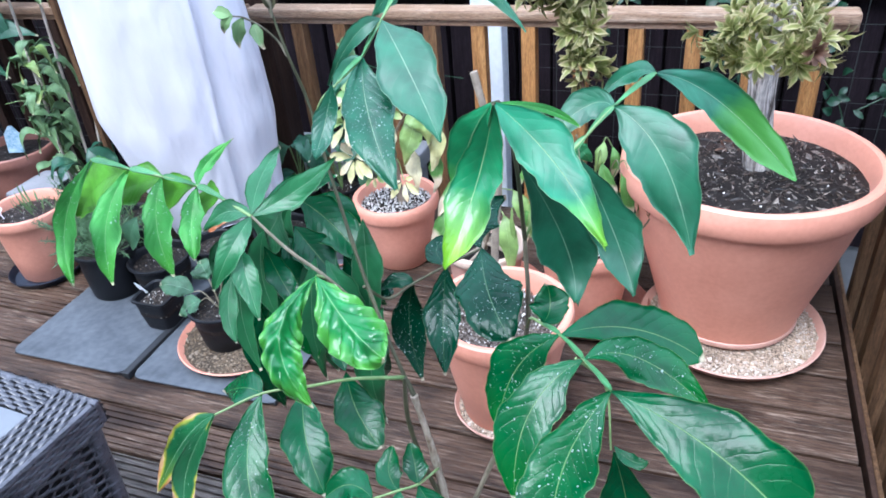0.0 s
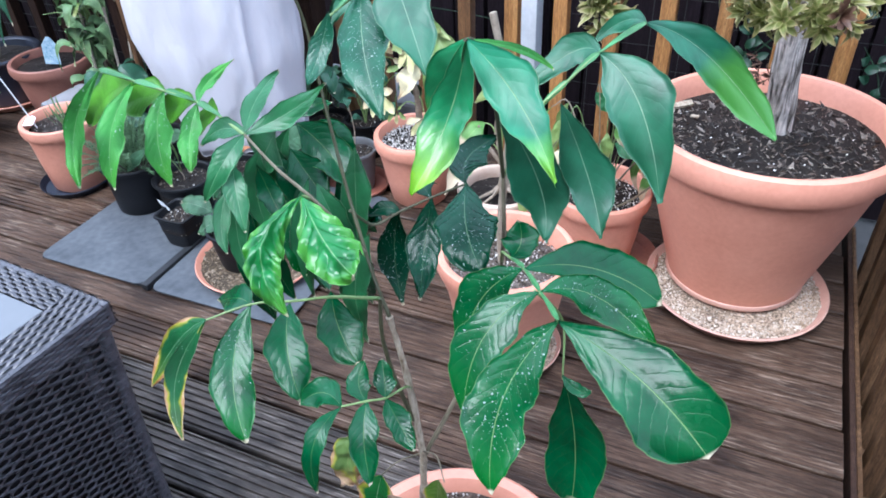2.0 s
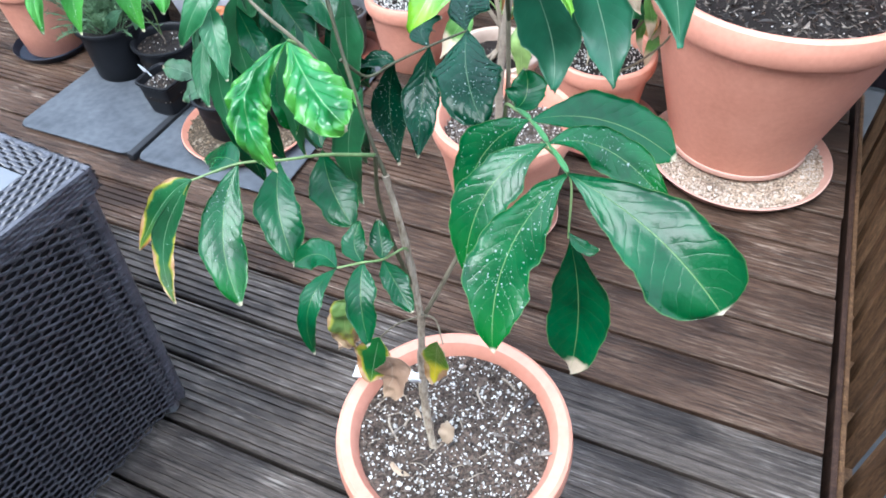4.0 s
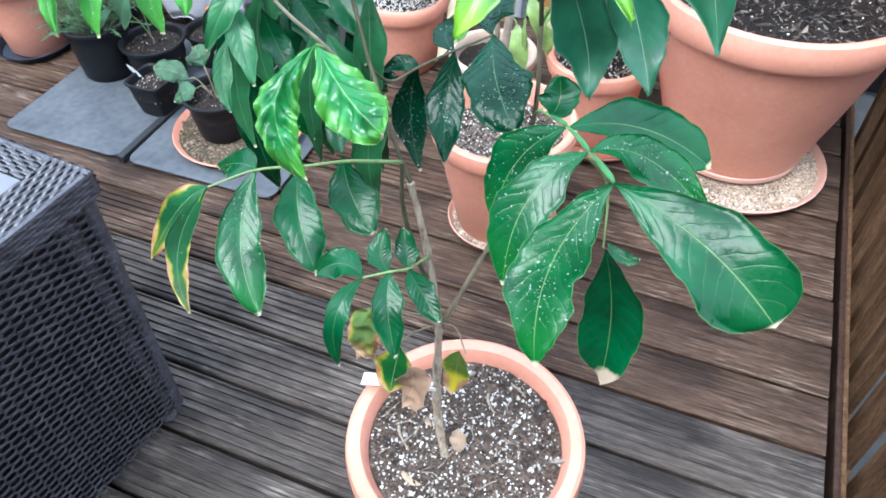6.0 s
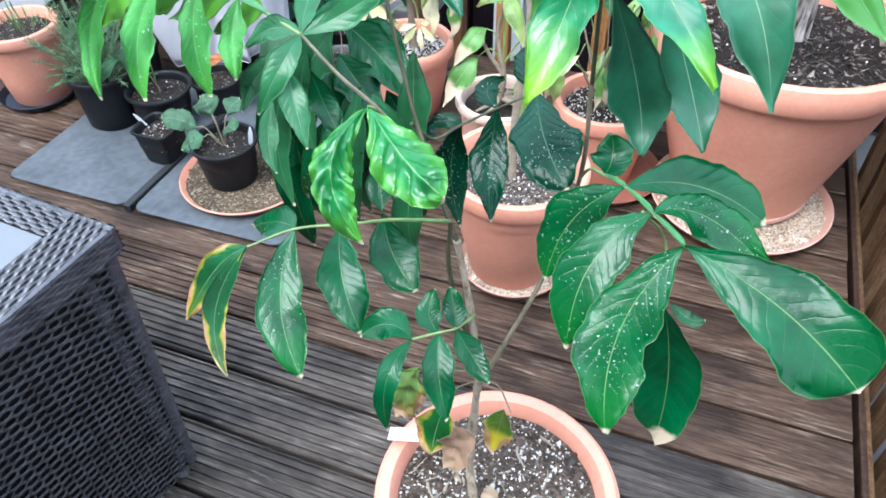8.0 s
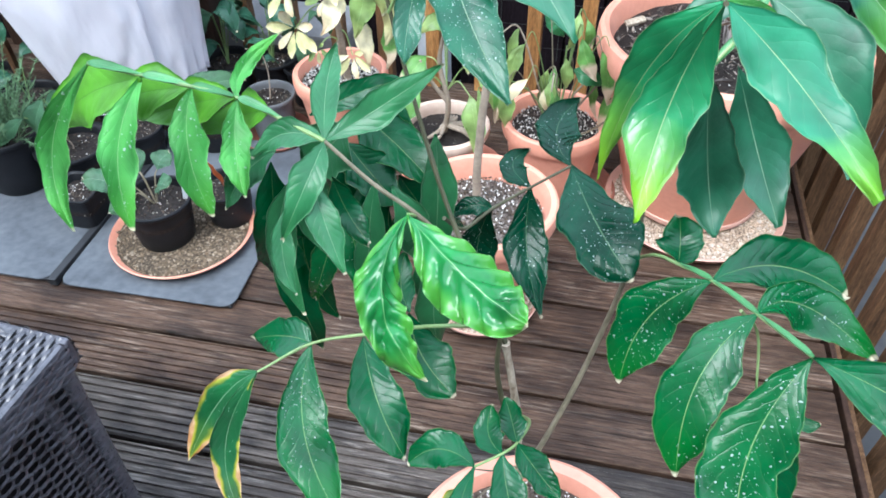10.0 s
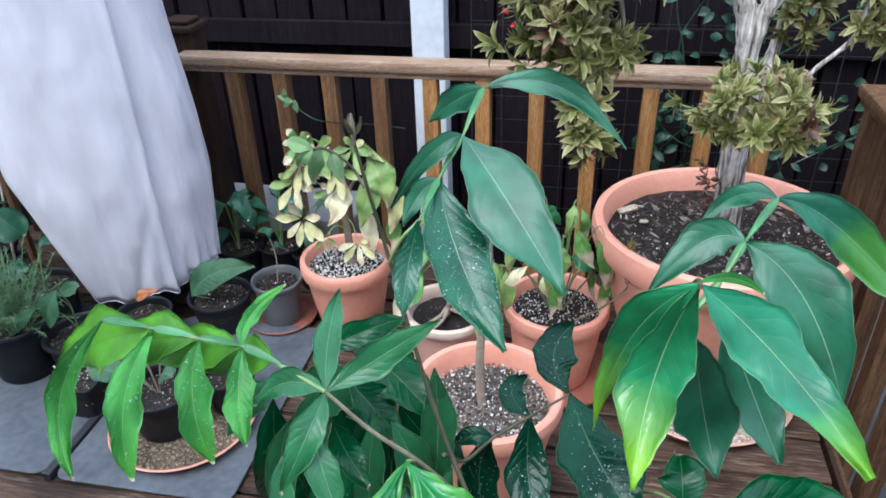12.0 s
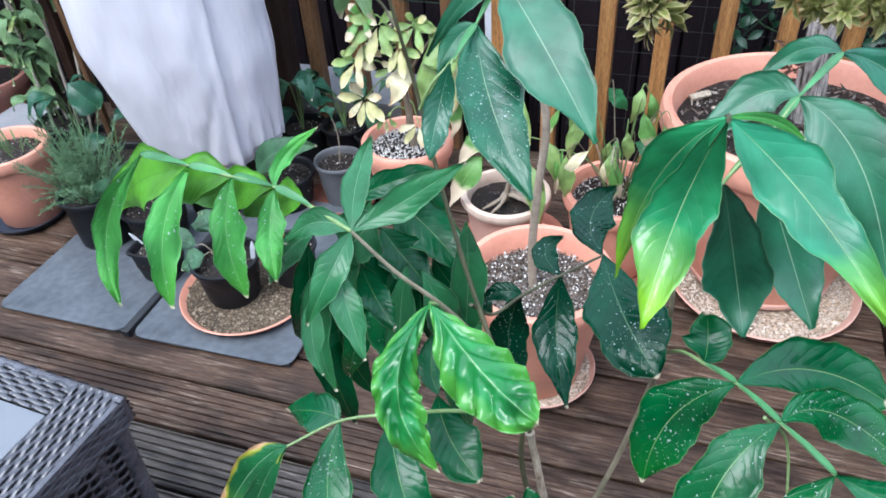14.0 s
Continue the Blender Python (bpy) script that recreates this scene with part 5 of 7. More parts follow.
# ---- loose bits on and in the front pot ----
stuck_tag(tree, Vector((-0.143, 0.062, 0.296)) - FRONT, (0.021, 0.1), (1.5, 0.12, 1.80), tag_white)
stuck_tag(tree, Vector((-0.017, 0.012, 0.413)) - FRONT, (0.014, 0.011), (0.25, 0.1, 0.3), tag_white, "stem_label", "small white label on the stem")
for points in (((-0.073, 0.026, 0.269), (-0.064, 0.012, 0.275), (-0.046, -0.002, 0.269)), ((-0.048, 0.022, 0.269), (-0.047, 0.030, 0.272), (-0.046, 0.038, 0.269)), ((0.024, 0.118, 0.269), (0.028, 0.104, 0.274), (0.042, 0.092, 0.269)), ((0.05, 0.144, 0.270), (0.062, 0.138, 0.274), (0.074, 0.132, 0.270))):
    part("dead_twig", tube(bmesh.new(), [Vector(p) - FRONT for p in points], 0.0022, 0.0012, 4, 6, 0.3), twig, tree, smooth=True)
dry = leaf_material("dry leaf", (0.40, 0.30, 0.21), (0.50, 0.40, 0.29), (0.5, 0.42, 0.33), 0.7)
for b, m, t, w in (((0.013, 0.018, 0.267), (0.013, 0.030, 0.284), (0.009, 0.036, 0.299), 0.021), ((-0.05, 0.053, 0.266), (-0.041, 0.048, 0.271), (-0.031, 0.038, 0.268), 0.007),
                   ((-0.042, -0.028, 0.266), (-0.031, -0.04, 0.272), (-0.011, -0.04, 0.269), 0.007)):
    part("dry_leaf", blade(bmesh.new(), Vector(b) - FRONT, Vector(m) - FRONT, Vector(t) - FRONT, w, Vector((0.0, -0.6, 0.75)), fold=0.5, crinkle=0.06, blunt=0.6, nu=14, nv=6), dry, tree)

# ---- foliage skins of the other plants ----
variegated = leaf_material("variegated leaf", (0.19, 0.20, 0.055), (0.44, 0.36, 0.19), (0.22, 0.25, 0.07), 0.5, tip_from=0.85, margin=(0.50, 0.45, 0.25))
variegated_pale = leaf_material("pale variegated leaf", (0.13, 0.15, 0.034), (0.36, 0.29, 0.14), (0.16, 0.19, 0.05), 0.5, tip_from=0.85, margin=(0.34, 0.32, 0.13))
bronze = leaf_material("bronze leaf", (0.11, 0.055, 0.035), (0.22, 0.14, 0.08), (0.3, 0.2, 0.12), 0.5)
yellow_leaf = leaf_material("yellow leaf", (0.50, 0.48, 0.22), (0.64, 0.58, 0.34), (0.62, 0.60, 0.36), 0.5)
cream_leaf = leaf_material("cream leaf", (0.66, 0.60, 0.38), (0.62, 0.47, 0.28), (0.7, 0.66, 0.5), 0.5)
lime_plain = leaf_material("light green leaf", (0.19, 0.29, 0.085), (0.34, 0.38, 0.14), (0.36, 0.50, 0.2), 0.4)
spoiled = leaf_material("browning leaf", (0.10, 0.24, 0.05), (0.62, 0.50, 0.36), (0.35, 0.45, 0.2), 0.42, tip_from=0.64, soft=0.06)
velvet = leaf_material("veined grey green leaf", (0.040, 0.105, 0.052), (0.052, 0.125, 0.056), (0.20, 0.32, 0.20), 0.55, quilt=2.4)
grove = leaf_material("broad dark leaf", (0.022, 0.085, 0.048), (0.024, 0.09, 0.048), (0.12, 0.23, 0.14), 0.36, quilt=1.6)
sprig = leaf_material("climber leaf", (0.13, 0.23, 0.10), (0.17, 0.27, 0.11), (0.30, 0.42, 0.2), 0.45)
needle = surface("rosemary needle", (0.055, 0.125, 0.055), (0.15, 0.255, 0.125), 0.6, big=40.0, fine=150.0)
ivy_skin = leaf_material("ivy leaf", (0.009, 0.042, 0.02), (0.01, 0.048, 0.02), (0.05, 0.10, 0.05), 0.4)
red_petal = surface("red petal", (0.45, 0.012, 0.012), (0.62, 0.04, 0.03), 0.5)


def droop(th, rng, start, heading, length, width, material, sag=0.6, rise=0.2, name="leaf", **shape):
    """A leaf that leaves its stalk in a heading and bends down under its weight."""
    h = Vector((math.cos(heading), math.sin(heading), 0))
    b = Vector(start)
    m = b + h * length * 0.5 + Vector((0, 0, rise * length))
    t = b + h * length * (0.95 - 0.25 * sag) + Vector((0, 0, (rise - sag) * length))
    face = Vector((0, 0, 1)) + h * (0.5 * sag) + Vector((rng.uniform(-0.3, 0.3), rng.uniform(-0.5, 0.1), 0))
    shape.setdefault("nu", 16)
    shape.setdefault("nv", 6)
    return part(name, blade(bmesh.new(), b, m, t, width, face, seed=rng.randrange(9999), **shape), material, th)


def small_leaf(bm, base, d, n, length, width):
    """A light two-sided leaf of few faces, for crowns of many."""
    uvl = bm.loops.layers.uv.verify()
    x = d.cross(n).normalized()
    n = x.cross(d).normalized()
    rows = []
    for s, w, up in ((0.0, 0.12, 0.0), (0.3, 0.85, 0.07), (0.6, 1.0, 0.08), (0.85, 0.55, 0.0), (1.0, 0.06, -0.08)):
        p = base + d * (length * s) + n * (up * length)
        rows.append([(bm.verts.new(p - x * (w * width / 2) + n * (0.16 * w * width)), (s, 0.0)), (bm.verts.new(p), (s, 0.5)), (bm.verts.new(p + x * (w * width / 2) + n * (0.16 * w * width)), (s, 1.0))])
    for a, b in zip(rows, rows[1:]):
        for j in range(2):
            q = (a[j], a[j + 1], b[j + 1], b[j])
            f = bm.faces.new([v for v, _ in q])
            f.smooth = True
            for loop, (_, uv) in zip(f.loops, q):
                loop[uvl].uv = uv


def rosette(bm, rng, at, axis, count, length, width, spread=(25, 80)):
    axis = axis.normalized()
    a = axis.orthogonal().normalized()
    b = axis.cross(a)
    turn = rng.uniform(0, 6.28)
    for k in range(count):
        f = (k + rng.uniform(-0.2, 0.2)) / count
        ang = turn + 2.4 * k
        tilt = radians(spread[0] + (spread[1] - spread[0]) * f)
        side = a * math.cos(ang) + b * math.sin(ang)
        d = (axis * math.cos(tilt) + side * math.sin(tilt)).normalized()
        small_leaf(bm, at + side * 0.002, d, axis, length * rng.uniform(0.7, 1.15), width * rng.uniform(0.8, 1.15))


# ---- the large pot with its variegated tree ----
saucer((0.306, 1.116, 0), 0.214, pale_terracotta, gravel, "wide terracotta saucer filled with pale gravel", 0.03, 1700, 0.0052, 0.15)
BIG = Vector((0.295, 1.160, 0.029))
shrub = pot(BIG, 0.277, 0.424, 0.158, terracotta, bark_soil, 0.052, "variegated shrub with a grey trunk in a large terracotta pot", name="potted_shrub", lip=0.155, band=False, seed=9)
part("foot_ring", lathe(bmesh.new(), [(0.150, 0.0), (0.1605, 0.0), (0.164, 0.006), (0.163, 0.014), (0.158, 0.018)], 56, capped=False), pale_terracotta, shrub, "pale worn ring at the foot", smooth=True)
part("band", lathe(bmesh.new(), [(0.244, 0.334), (0.2500, 0.336), (0.2515, 0.340), (0.2508, 0.344), (0.246, 0.346)], 64, capped=False), terracotta, shrub, smooth=True)
litter(shrub, 0.232, 0.369, 250, 300, 21, 1100, 0.0028)

for x, y, turn, size in ((0.10, 1.255, 0.5, (0.024, 0.009, 0.004)), (0.135, 1.20, -0.3, (0.010, 0.005, 0.003))):
    part("bark_piece", box(bmesh.new(), tuple(-q for q in size), size, 0.003, Matrix.Translation(Vector((x, y, 0.409)) - BIG) @ Euler((0.25, -0.12, turn)).to_matrix().to_4x4()), stem_pale, shrub)


def wood(points, r0, r1, material=bark, knots=0.12, sides=12, name="branch", seed=5):
    return part(name, tube(bmesh.new(), [Vector(p) - BIG for p in points], r0, r1, 7, sides, knots, seed), material, shrub, smooth=True)


wood([(0.318, 1.20, 0.36), (0.304, 1.19, 0.45), (0.294, 1.18, 0.56), (0.288, 1.17, 0.68), (0.282, 1.155, 0.79), (0.272, 1.15, 0.862), (0.25, 1.142, 0.93), (0.225, 1.13, 0.99), (0.205, 1.12, 1.08), (0.15, 1.1, 1.22)], 0.026, 0.014, knots=0.09, sides=18, name="trunk")
wood([(0.335, 1.21, 0.36), (0.325, 1.20, 0.47), (0.315, 1.195, 0.58), (0.318, 1.2, 0.70)], 0.014, 0.012, name="trunk", seed=8)
wood([(0.281, 1.155, 0.79), (0.288, 1.15, 0.85), (0.305, 1.145, 0.91), (0.35, 1.14, 0.955), (0.42, 1.135, 1.0), (0.47, 1.13, 1.1)], 0.018, 0.009, seed=6)
wood([(0.318, 1.2, 0.70), (0.345, 1.22, 0.83), (0.36, 1.235, 0.98), (0.37, 1.24, 1.15)], 0.012, 0.009, seed=7)
wood([(0.36, 1.14, 0.73), (0.40, 1.135, 0.79), (0.45, 1.13, 0.85), (0.462, 1.13, 0.90), (0.445, 1.13, 0.97), (0.42, 1.135, 1.0)], 0.004, 0.005, seed=9)
wood([(0.205, 1.12, 1.08), (0.1, 1.0, 1.12), (-0.02, 0.86, 1.08), (-0.04, 0.81, 0.97), (-0.02, 0.78, 0.87), (-0.003, 0.757, 0.785)], 0.008, 0.003, twig, seed=10)
wood([(-0.02, 0.86, 1.08), (-0.09, 0.82, 1.0), (-0.125, 0.81, 0.91)], 0.005, 0.002, twig, seed=11)
wood([(-0.02, 0.86, 1.08), (0.025, 0.82, 0.99), (0.04, 0.81, 0.91)], 0.004, 0.002, twig, seed=12)
wood([(0.42, 1.135, 1.0), (0.5, 1.14, 0.98), (0.52, 1.14, 0.9)], 0.005, 0.002, twig, seed=13)
wood([(0.285, 1.17, 0.66), (0.23, 1.08, 0.72), (0.19, 1.02, 0.755)], 0.005, 0.002, twig, seed=14)
wood([(0.29, 1.15, 0.66), (0.35, 1.06, 0.72), (0.40, 1.0, 0.755)], 0.006, 0.002, twig, seed=15)
rng = random.Random(12)
for c, rad, count in (((0.295, 1.01, 0.762), (0.145, 0.15, 0.050), 48), ((-0.05, 0.81, 0.925), (0.105, 0.07, 0.065), 42), ((-0.05, 0.81, 1.02), (0.14, 0.09, 0.06), 36), ((-0.015, 0.78, 0.845), (0.034, 0.034, 0.038), 9),
                      ((-0.003, 0.755, 0.782), (0.02, 0.018, 0.016), 6), ((0.51, 1.14, 0.90), (0.07, 0.07, 0.06), 22), ((0.37, 1.21, 0.87), (0.055, 0.04, 0.05), 12), ((0.5, 1.14, 1.05), (0.12, 0.1, 0.07), 18), ((0.16, 1.1, 1.27), (0.2, 0.15, 0.09), 30)):
    for skin, share, lname in ((variegated, 0.42, "foliage"), (variegated_pale, 0.54, "foliage"), (bronze, 0.04, "foliage")):
        bm = bmesh.new()
        for _ in range(max(1, round(count * 1.25 * share))):
            u = Vector((rng.gauss(0, 1), rng.gauss(0, 1), rng.gauss(0, 1))).normalized()
            k = rng.uniform(0.35, 1.0)
            p = Vector(c) + Vector((u.x * rad[0], u.y * rad[1], u.z * rad[2])) * k - BIG
            axis = u + Vector((rng.uniform(-0.3, 0.3), -0.35, rng.uniform(-0.2, 0.7)))
            rosette(bm, rng, p, axis, rng.randrange(9, 14), 0.039, 0.0115, (20, rng.uniform(70, 110)))
        tagged(part(lname, bm, skin, shrub), kind="stuff")
bm = bmesh.new()
for _ in range(16):
    rosette(bm, rng, Vector((0.268 + rng.uniform(-0.03, 0.02), 1.165 + rng.uniform(-0.03, 0.02), 0.46 + rng.uniform(0, 0.13))) - BIG, Vector((-0.7, -0.5, 0.2)), 4, 0.022, 0.006)
tagged(part("dead_foliage", bm, bronze, shrub), kind="stuff")

# ---- pot with a bare pale cane, on a saucer ----
saucer((-0.149, 0.720, 0), 0.122, pale_terracotta, gravel, "terracotta saucer of pale grit", 0.024, 500, 0.004, 0.08, seed=5)
p1 = pot((-0.155, 0.716, 0.012), 0.147, 0.278, 0.092, terracotta, pale_soil, 0.05, "terracotta pot of gritty soil with a bare pale stem", lip=0.15, seed=6)
litter(p1, 0.122, 0.232, 1500, 520, 31, 0, 0.003)
tagged(part("grit", grains(bmesh.new(), 380, 0.122, 0, 0.231, 0.0034, 34, 0.006), brown_mix, p1), kind="stuff")
part("stem", tube(bmesh.new(), [(-0.008, -0.0, 0.22), (-0.012, 0.0, 0.33), (-0.006, 0.002, 0.45), (0.004, 0.0, 0.6), (-0.03, 0.0, 0.765)], 0.0085, 0.0062, 6, 10, 0.08), twig, p1, smooth=True)

# ---- pot with the yellowing umbrella plant ----
p2 = pot((-0.62, 1.250, 0), 0.125, 0.215, 0.085, terracotta, bark_soil, 0.035, "yellowing umbrella plant in a small terracotta pot", lip=0.2, band=False, seed=7)
litter(p2, 0.104, 0.184, 300, 1100, 41, 0, 0.0038)
P2 = Vector((-0.628, 1.245, 0.004))
rng = random.Random(5)


def whorl(th, origin, hub, start, length, count, skins, tilt=0.0, seed=1, width=0.34):
    """A leaf of the umbrella plant: stalk and a fan of leaflets."""
    r = random.Random(seed)
    hub, start = Vector(hub) - origin, Vector(start) - origin
    midway = (hub + start) / 2 + Vector((0, 0, 0.02))
    stalk = part("stalk", tube(bmesh.new(), [start, midway, hub], 0.0022, 0.0014, 5, 6), lime_plain, th, smooth=True)
    for k in range(count):
        a = 6.283 * k / count + r.uniform(-0.2, 0.2)
        out = Vector((math.cos(a), -0.45 + 0.35 * math.sin(a), math.sin(a) * 0.9 + tilt)).normalized()
        l = length * r.uniform(0.8, 1.15)
        b = hub + out * 0.008
        t = hub + out * l + Vector((0, 0, -0.25 * l))
        m = (b + t) / 2 + Vector((0, -0.004, 0.05 * l))
        part("leaflet", blade(bmesh.new(), b, m, t, l * width, Vector((0, -1, 0.5)), nu=8, nv=4, seed=r.randrange(999), fat=0.6, blunt=0.35), r.choice(skins), stalk)


part("trunk", tube(bmesh.new(), [(0.02, 0.0, 0.17), (0.014, 0.0, 0.25), (0.01, 0.0, 0.33), (-0.005, 0.0, 0.38)], 0.011, 0.008, 6, 10, 0.1), twig, p2, smooth=True)
part("branch", tube(bmesh.new(), [(-0.005, 0.0, 0.37), (-0.02, 0.0, 0.44), (-0.01, -0.01, 0.53)], 0.006, 0.0035, 5, 8), twig, p2, smooth=True)
part("branch", tube(bmesh.new(), [(0.0, 0.0, 0.36), (0.04, 0.0, 0.43), (0.09, -0.01, 0.50)], 0.005, 0.003, 5, 8), twig, p2, smooth=True)
C = (-0.63, 1.245, 0.40)
whorl(p2, P2, (-0.715, 1.2, 0.345), C, 0.068, 7, (yellow_leaf, cream_leaf, yellow_leaf), -0.2, 1)
whorl(p2, P2, (-0.725, 1.2, 0.445), C, 0.062, 6, (cream_leaf, yellow_leaf, lime_plain), 0.1, 2)
whorl(p2, P2, (-0.655, 1.2, 0.545), (-0.64, 1.24, 0.5), 0.072, 7, (lime_plain, yellow_leaf, lime_plain), 0.0, 3)
whorl(p2, P2, (-0.69, 1.2, 0.56), (-0.64, 1.24, 0.52), 0.055, 6, (lime_plain, spoiled), 0.2, 4)
whorl(p2, P2, (-0.60, 1.19, 0.50), (-0.62, 1.24, 0.47), 0.06, 6, (lime_plain, yellow_leaf), 0.0, 5)
whorl(p2, P2, (-0.565, 1.18, 0.30), (-0.61, 1.245, 0.33), 0.05, 5, (cream_leaf, yellow_leaf), -0.4, 6)
whorl(p2, P2, (-0.70, 1.2, 0.50), (-0.64, 1.24, 0.46), 0.06, 7, (lime_plain, cream_leaf, yellow_leaf), 0.0, 21)
whorl(p2, P2, (-0.62, 1.19, 0.44), (-0.62, 1.24, 0.42), 0.05, 6, (cream_leaf, lime_plain), -0.1, 22)
whorl(p2, P2, (-0.56, 1.2, 0.55), (-0.58, 1.24, 0.5), 0.055, 6, (lime_plain, yellow_leaf), 0.1, 23)
whorl(p2, P2, (-0.66, 1.2, 0.30), (-0.615, 1.245, 0.30), 0.035, 5, (yellow_leaf, lime_plain), -0.2, 12)
for b, m, t, w, skin in (((-0.60, 1.2, 0.47), (-0.595, 1.16, 0.42), (-0.63, 1.15, 0.36), 0.055, cream_leaf), ((-0.53, 1.2, 0.53), (-0.49, 1.17, 0.49), (-0.475, 1.16, 0.42), 0.085, lime_plain), ((-0.51, 1.2, 0.50), (-0.525, 1.16, 0.43), (-0.545, 1.15, 0.36), 0.06, lime_plain),
                         ((-0.47, 1.21, 0.46), (-0.46, 1.18, 0.41), (-0.475, 1.17, 0.34), 0.05, yellow_leaf), ((-0.56, 1.21, 0.40), (-0.53, 1.18, 0.34), (-0.525, 1.17, 0.27), 0.045, cream_leaf), ((-0.58, 1.22, 0.54), (-0.54, 1.2, 0.55), (-0.48, 1.18, 0.53), 0.035, lime_plain),
                         ((-0.49, 1.22, 0.38), (-0.47, 1.19, 0.33), (-0.48, 1.18, 0.27), 0.04, spoiled)):
    part("leaf", blade(bmesh.new(), Vector(b) - P2, Vector(m) - P2, Vector(t) - P2, w, Vector((0, -1, 0.4)), crinkle=0.05, nu=14, nv=8, seed=int(w * 1000)), skin, p2)

# ---- pale-rimmed pot with surface roots ----
p3 = pot((-0.315, 1.118, 0.02), 0.112, 0.155, 0.082, pale_terracotta, bark_soil, 0.03, "pale terracotta pot with a cream rim and surface roots", lip=0.16, band=False, lip_material=cream_rim, seed=8)
saucer((-0.296, 1.132, 0), 0.135, terracotta, None, "dark terracotta saucer, empty", 0.026)
rng = random.Random(8)
for k in range(9):
    a = rng.uniform(0, 6.28)
    q = Vector((0.07 * math.cos(a), 0.07 * math.sin(a), 0.132))
    part("root", tube(bmesh.new(), [(0.0, 0.0, 0.15), q * 0.5 + Vector((0.01, -0.008, 0.082)), q], 0.006, 0.003, 5, 7, 0.2, k), twig, p3, smooth=True)
part("stem", tube(bmesh.new(), [(0, 0, 0.13), (0.012, -0.01, 0.22), (-0.01, 0.0, 0.32), (0.01, 0.0, 0.42)], 0.008, 0.004, 6, 8, 0.1), twig, p3, smooth=True)
part("stem", tube(bmesh.new(), [(0.012, -0.01, 0.22), (-0.03, -0.015, 0.28), (-0.05, -0.02, 0.33)], 0.006, 0.003, 5, 8, 0.1), twig, p3, smooth=True)
for b, t, w, skin in (((0.07, -0.05, 0.27), (0.10, -0.10, 0.12), 0.052, lime_plain), ((-0.05, -0.03, 0.27), (-0.12, -0.09, 0.15), 0.06, spoiled), ((0.0, 0.0, 0.42), (0.07, -0.06, 0.33), 0.045, lime_plain), ((-0.04, 0, 0.33), (-0.10, -0.06, 0.25), 0.05, spoiled),
                      ((0.01, 0.0, 0.42), (-0.05, -0.04, 0.40), 0.04, lime_plain), ((0.09, -0.03, 0.33), (0.14, -0.06, 0.22), 0.04, lime_plain)):
    b, t = Vector(b), Vector(t)
    part("leaf", blade(bmesh.new(), b, (b + t) / 2 + Vector((0.005, -0.012, 0.02)), t, w, Vector((0, -1, 0.5)), nu=12, nv=6, seed=int(w * 3000)), skin, p3)
    part("stalk", tube(bmesh.new(), [(0.008, -0.006, 0.25), (Vector((0.008, -0.006, 0.25)) + b) / 2 + Vector((0, 0, 0.03)), b], 0.002, 0.0012, 4, 6), lime_plain, p3, smooth=True)

# ---- pot with the wilting plant ----
saucer((-0.03, 1.118, 0), 0.148, wet_terracotta, None, "terracotta saucer under a wilting plant", 0.024)
p4 = pot((-0.048, 1.118, 0.008), 0.126, 0.22, 0.088, terracotta, bark_soil, 0.035, "wilting plant with browning leaves in a terracotta pot", lip=0.18, band=False, seed=10)
litter(p4, 0.104, 0.188, 300, 420, 51, 0, 0.0032)
rng = random.Random(31)
for k in range(7):
    a = 0.5 + 1.4 * k
    top = Vector((0.115 * math.cos(a) + rng.uniform(-0.02, 0.02), 0.08 * math.sin(a) - 0.02, 0.36 + rng.uniform(-0.06, 0.09)))
    over = top + Vector((0.05 * math.cos(a), 0.03 * math.sin(a) - 0.01, -0.02))
    part("stem", tube(bmesh.new(), [(0.01 * math.cos(a), 0.01 * math.sin(a), 0.18), (top.x * 0.45, top.y * 0.45, 0.28), top, over], 0.0028, 0.0014, 5, 6, 0.1, k), (twig, stem_bark, stem_green)[k % 3], p4, smooth=True)
    for j in range(2):
        b = top.lerp(over, j)
        l = rng.uniform(0.07, 0.105)
        t = b + Vector((rng.uniform(-0.025, 0.025), -0.015 + rng.uniform(-0.02, 0.01), -l))
        part("leaf", blade(bmesh.new(), b, (b + t) / 2 + Vector((rng.uniform(-0.012, 0.012), -0.018, 0.01)), t, rng.uniform(0.018, 0.03), Vector((rng.uniform(-0.9, 0.9), -1, 0.2)), crinkle=0.06, nu=12, nv=6, seed=k * 7 + j), rng.choice((spoiled, spoiled, lime_plain, lime_plain, cream_leaf)), p4)

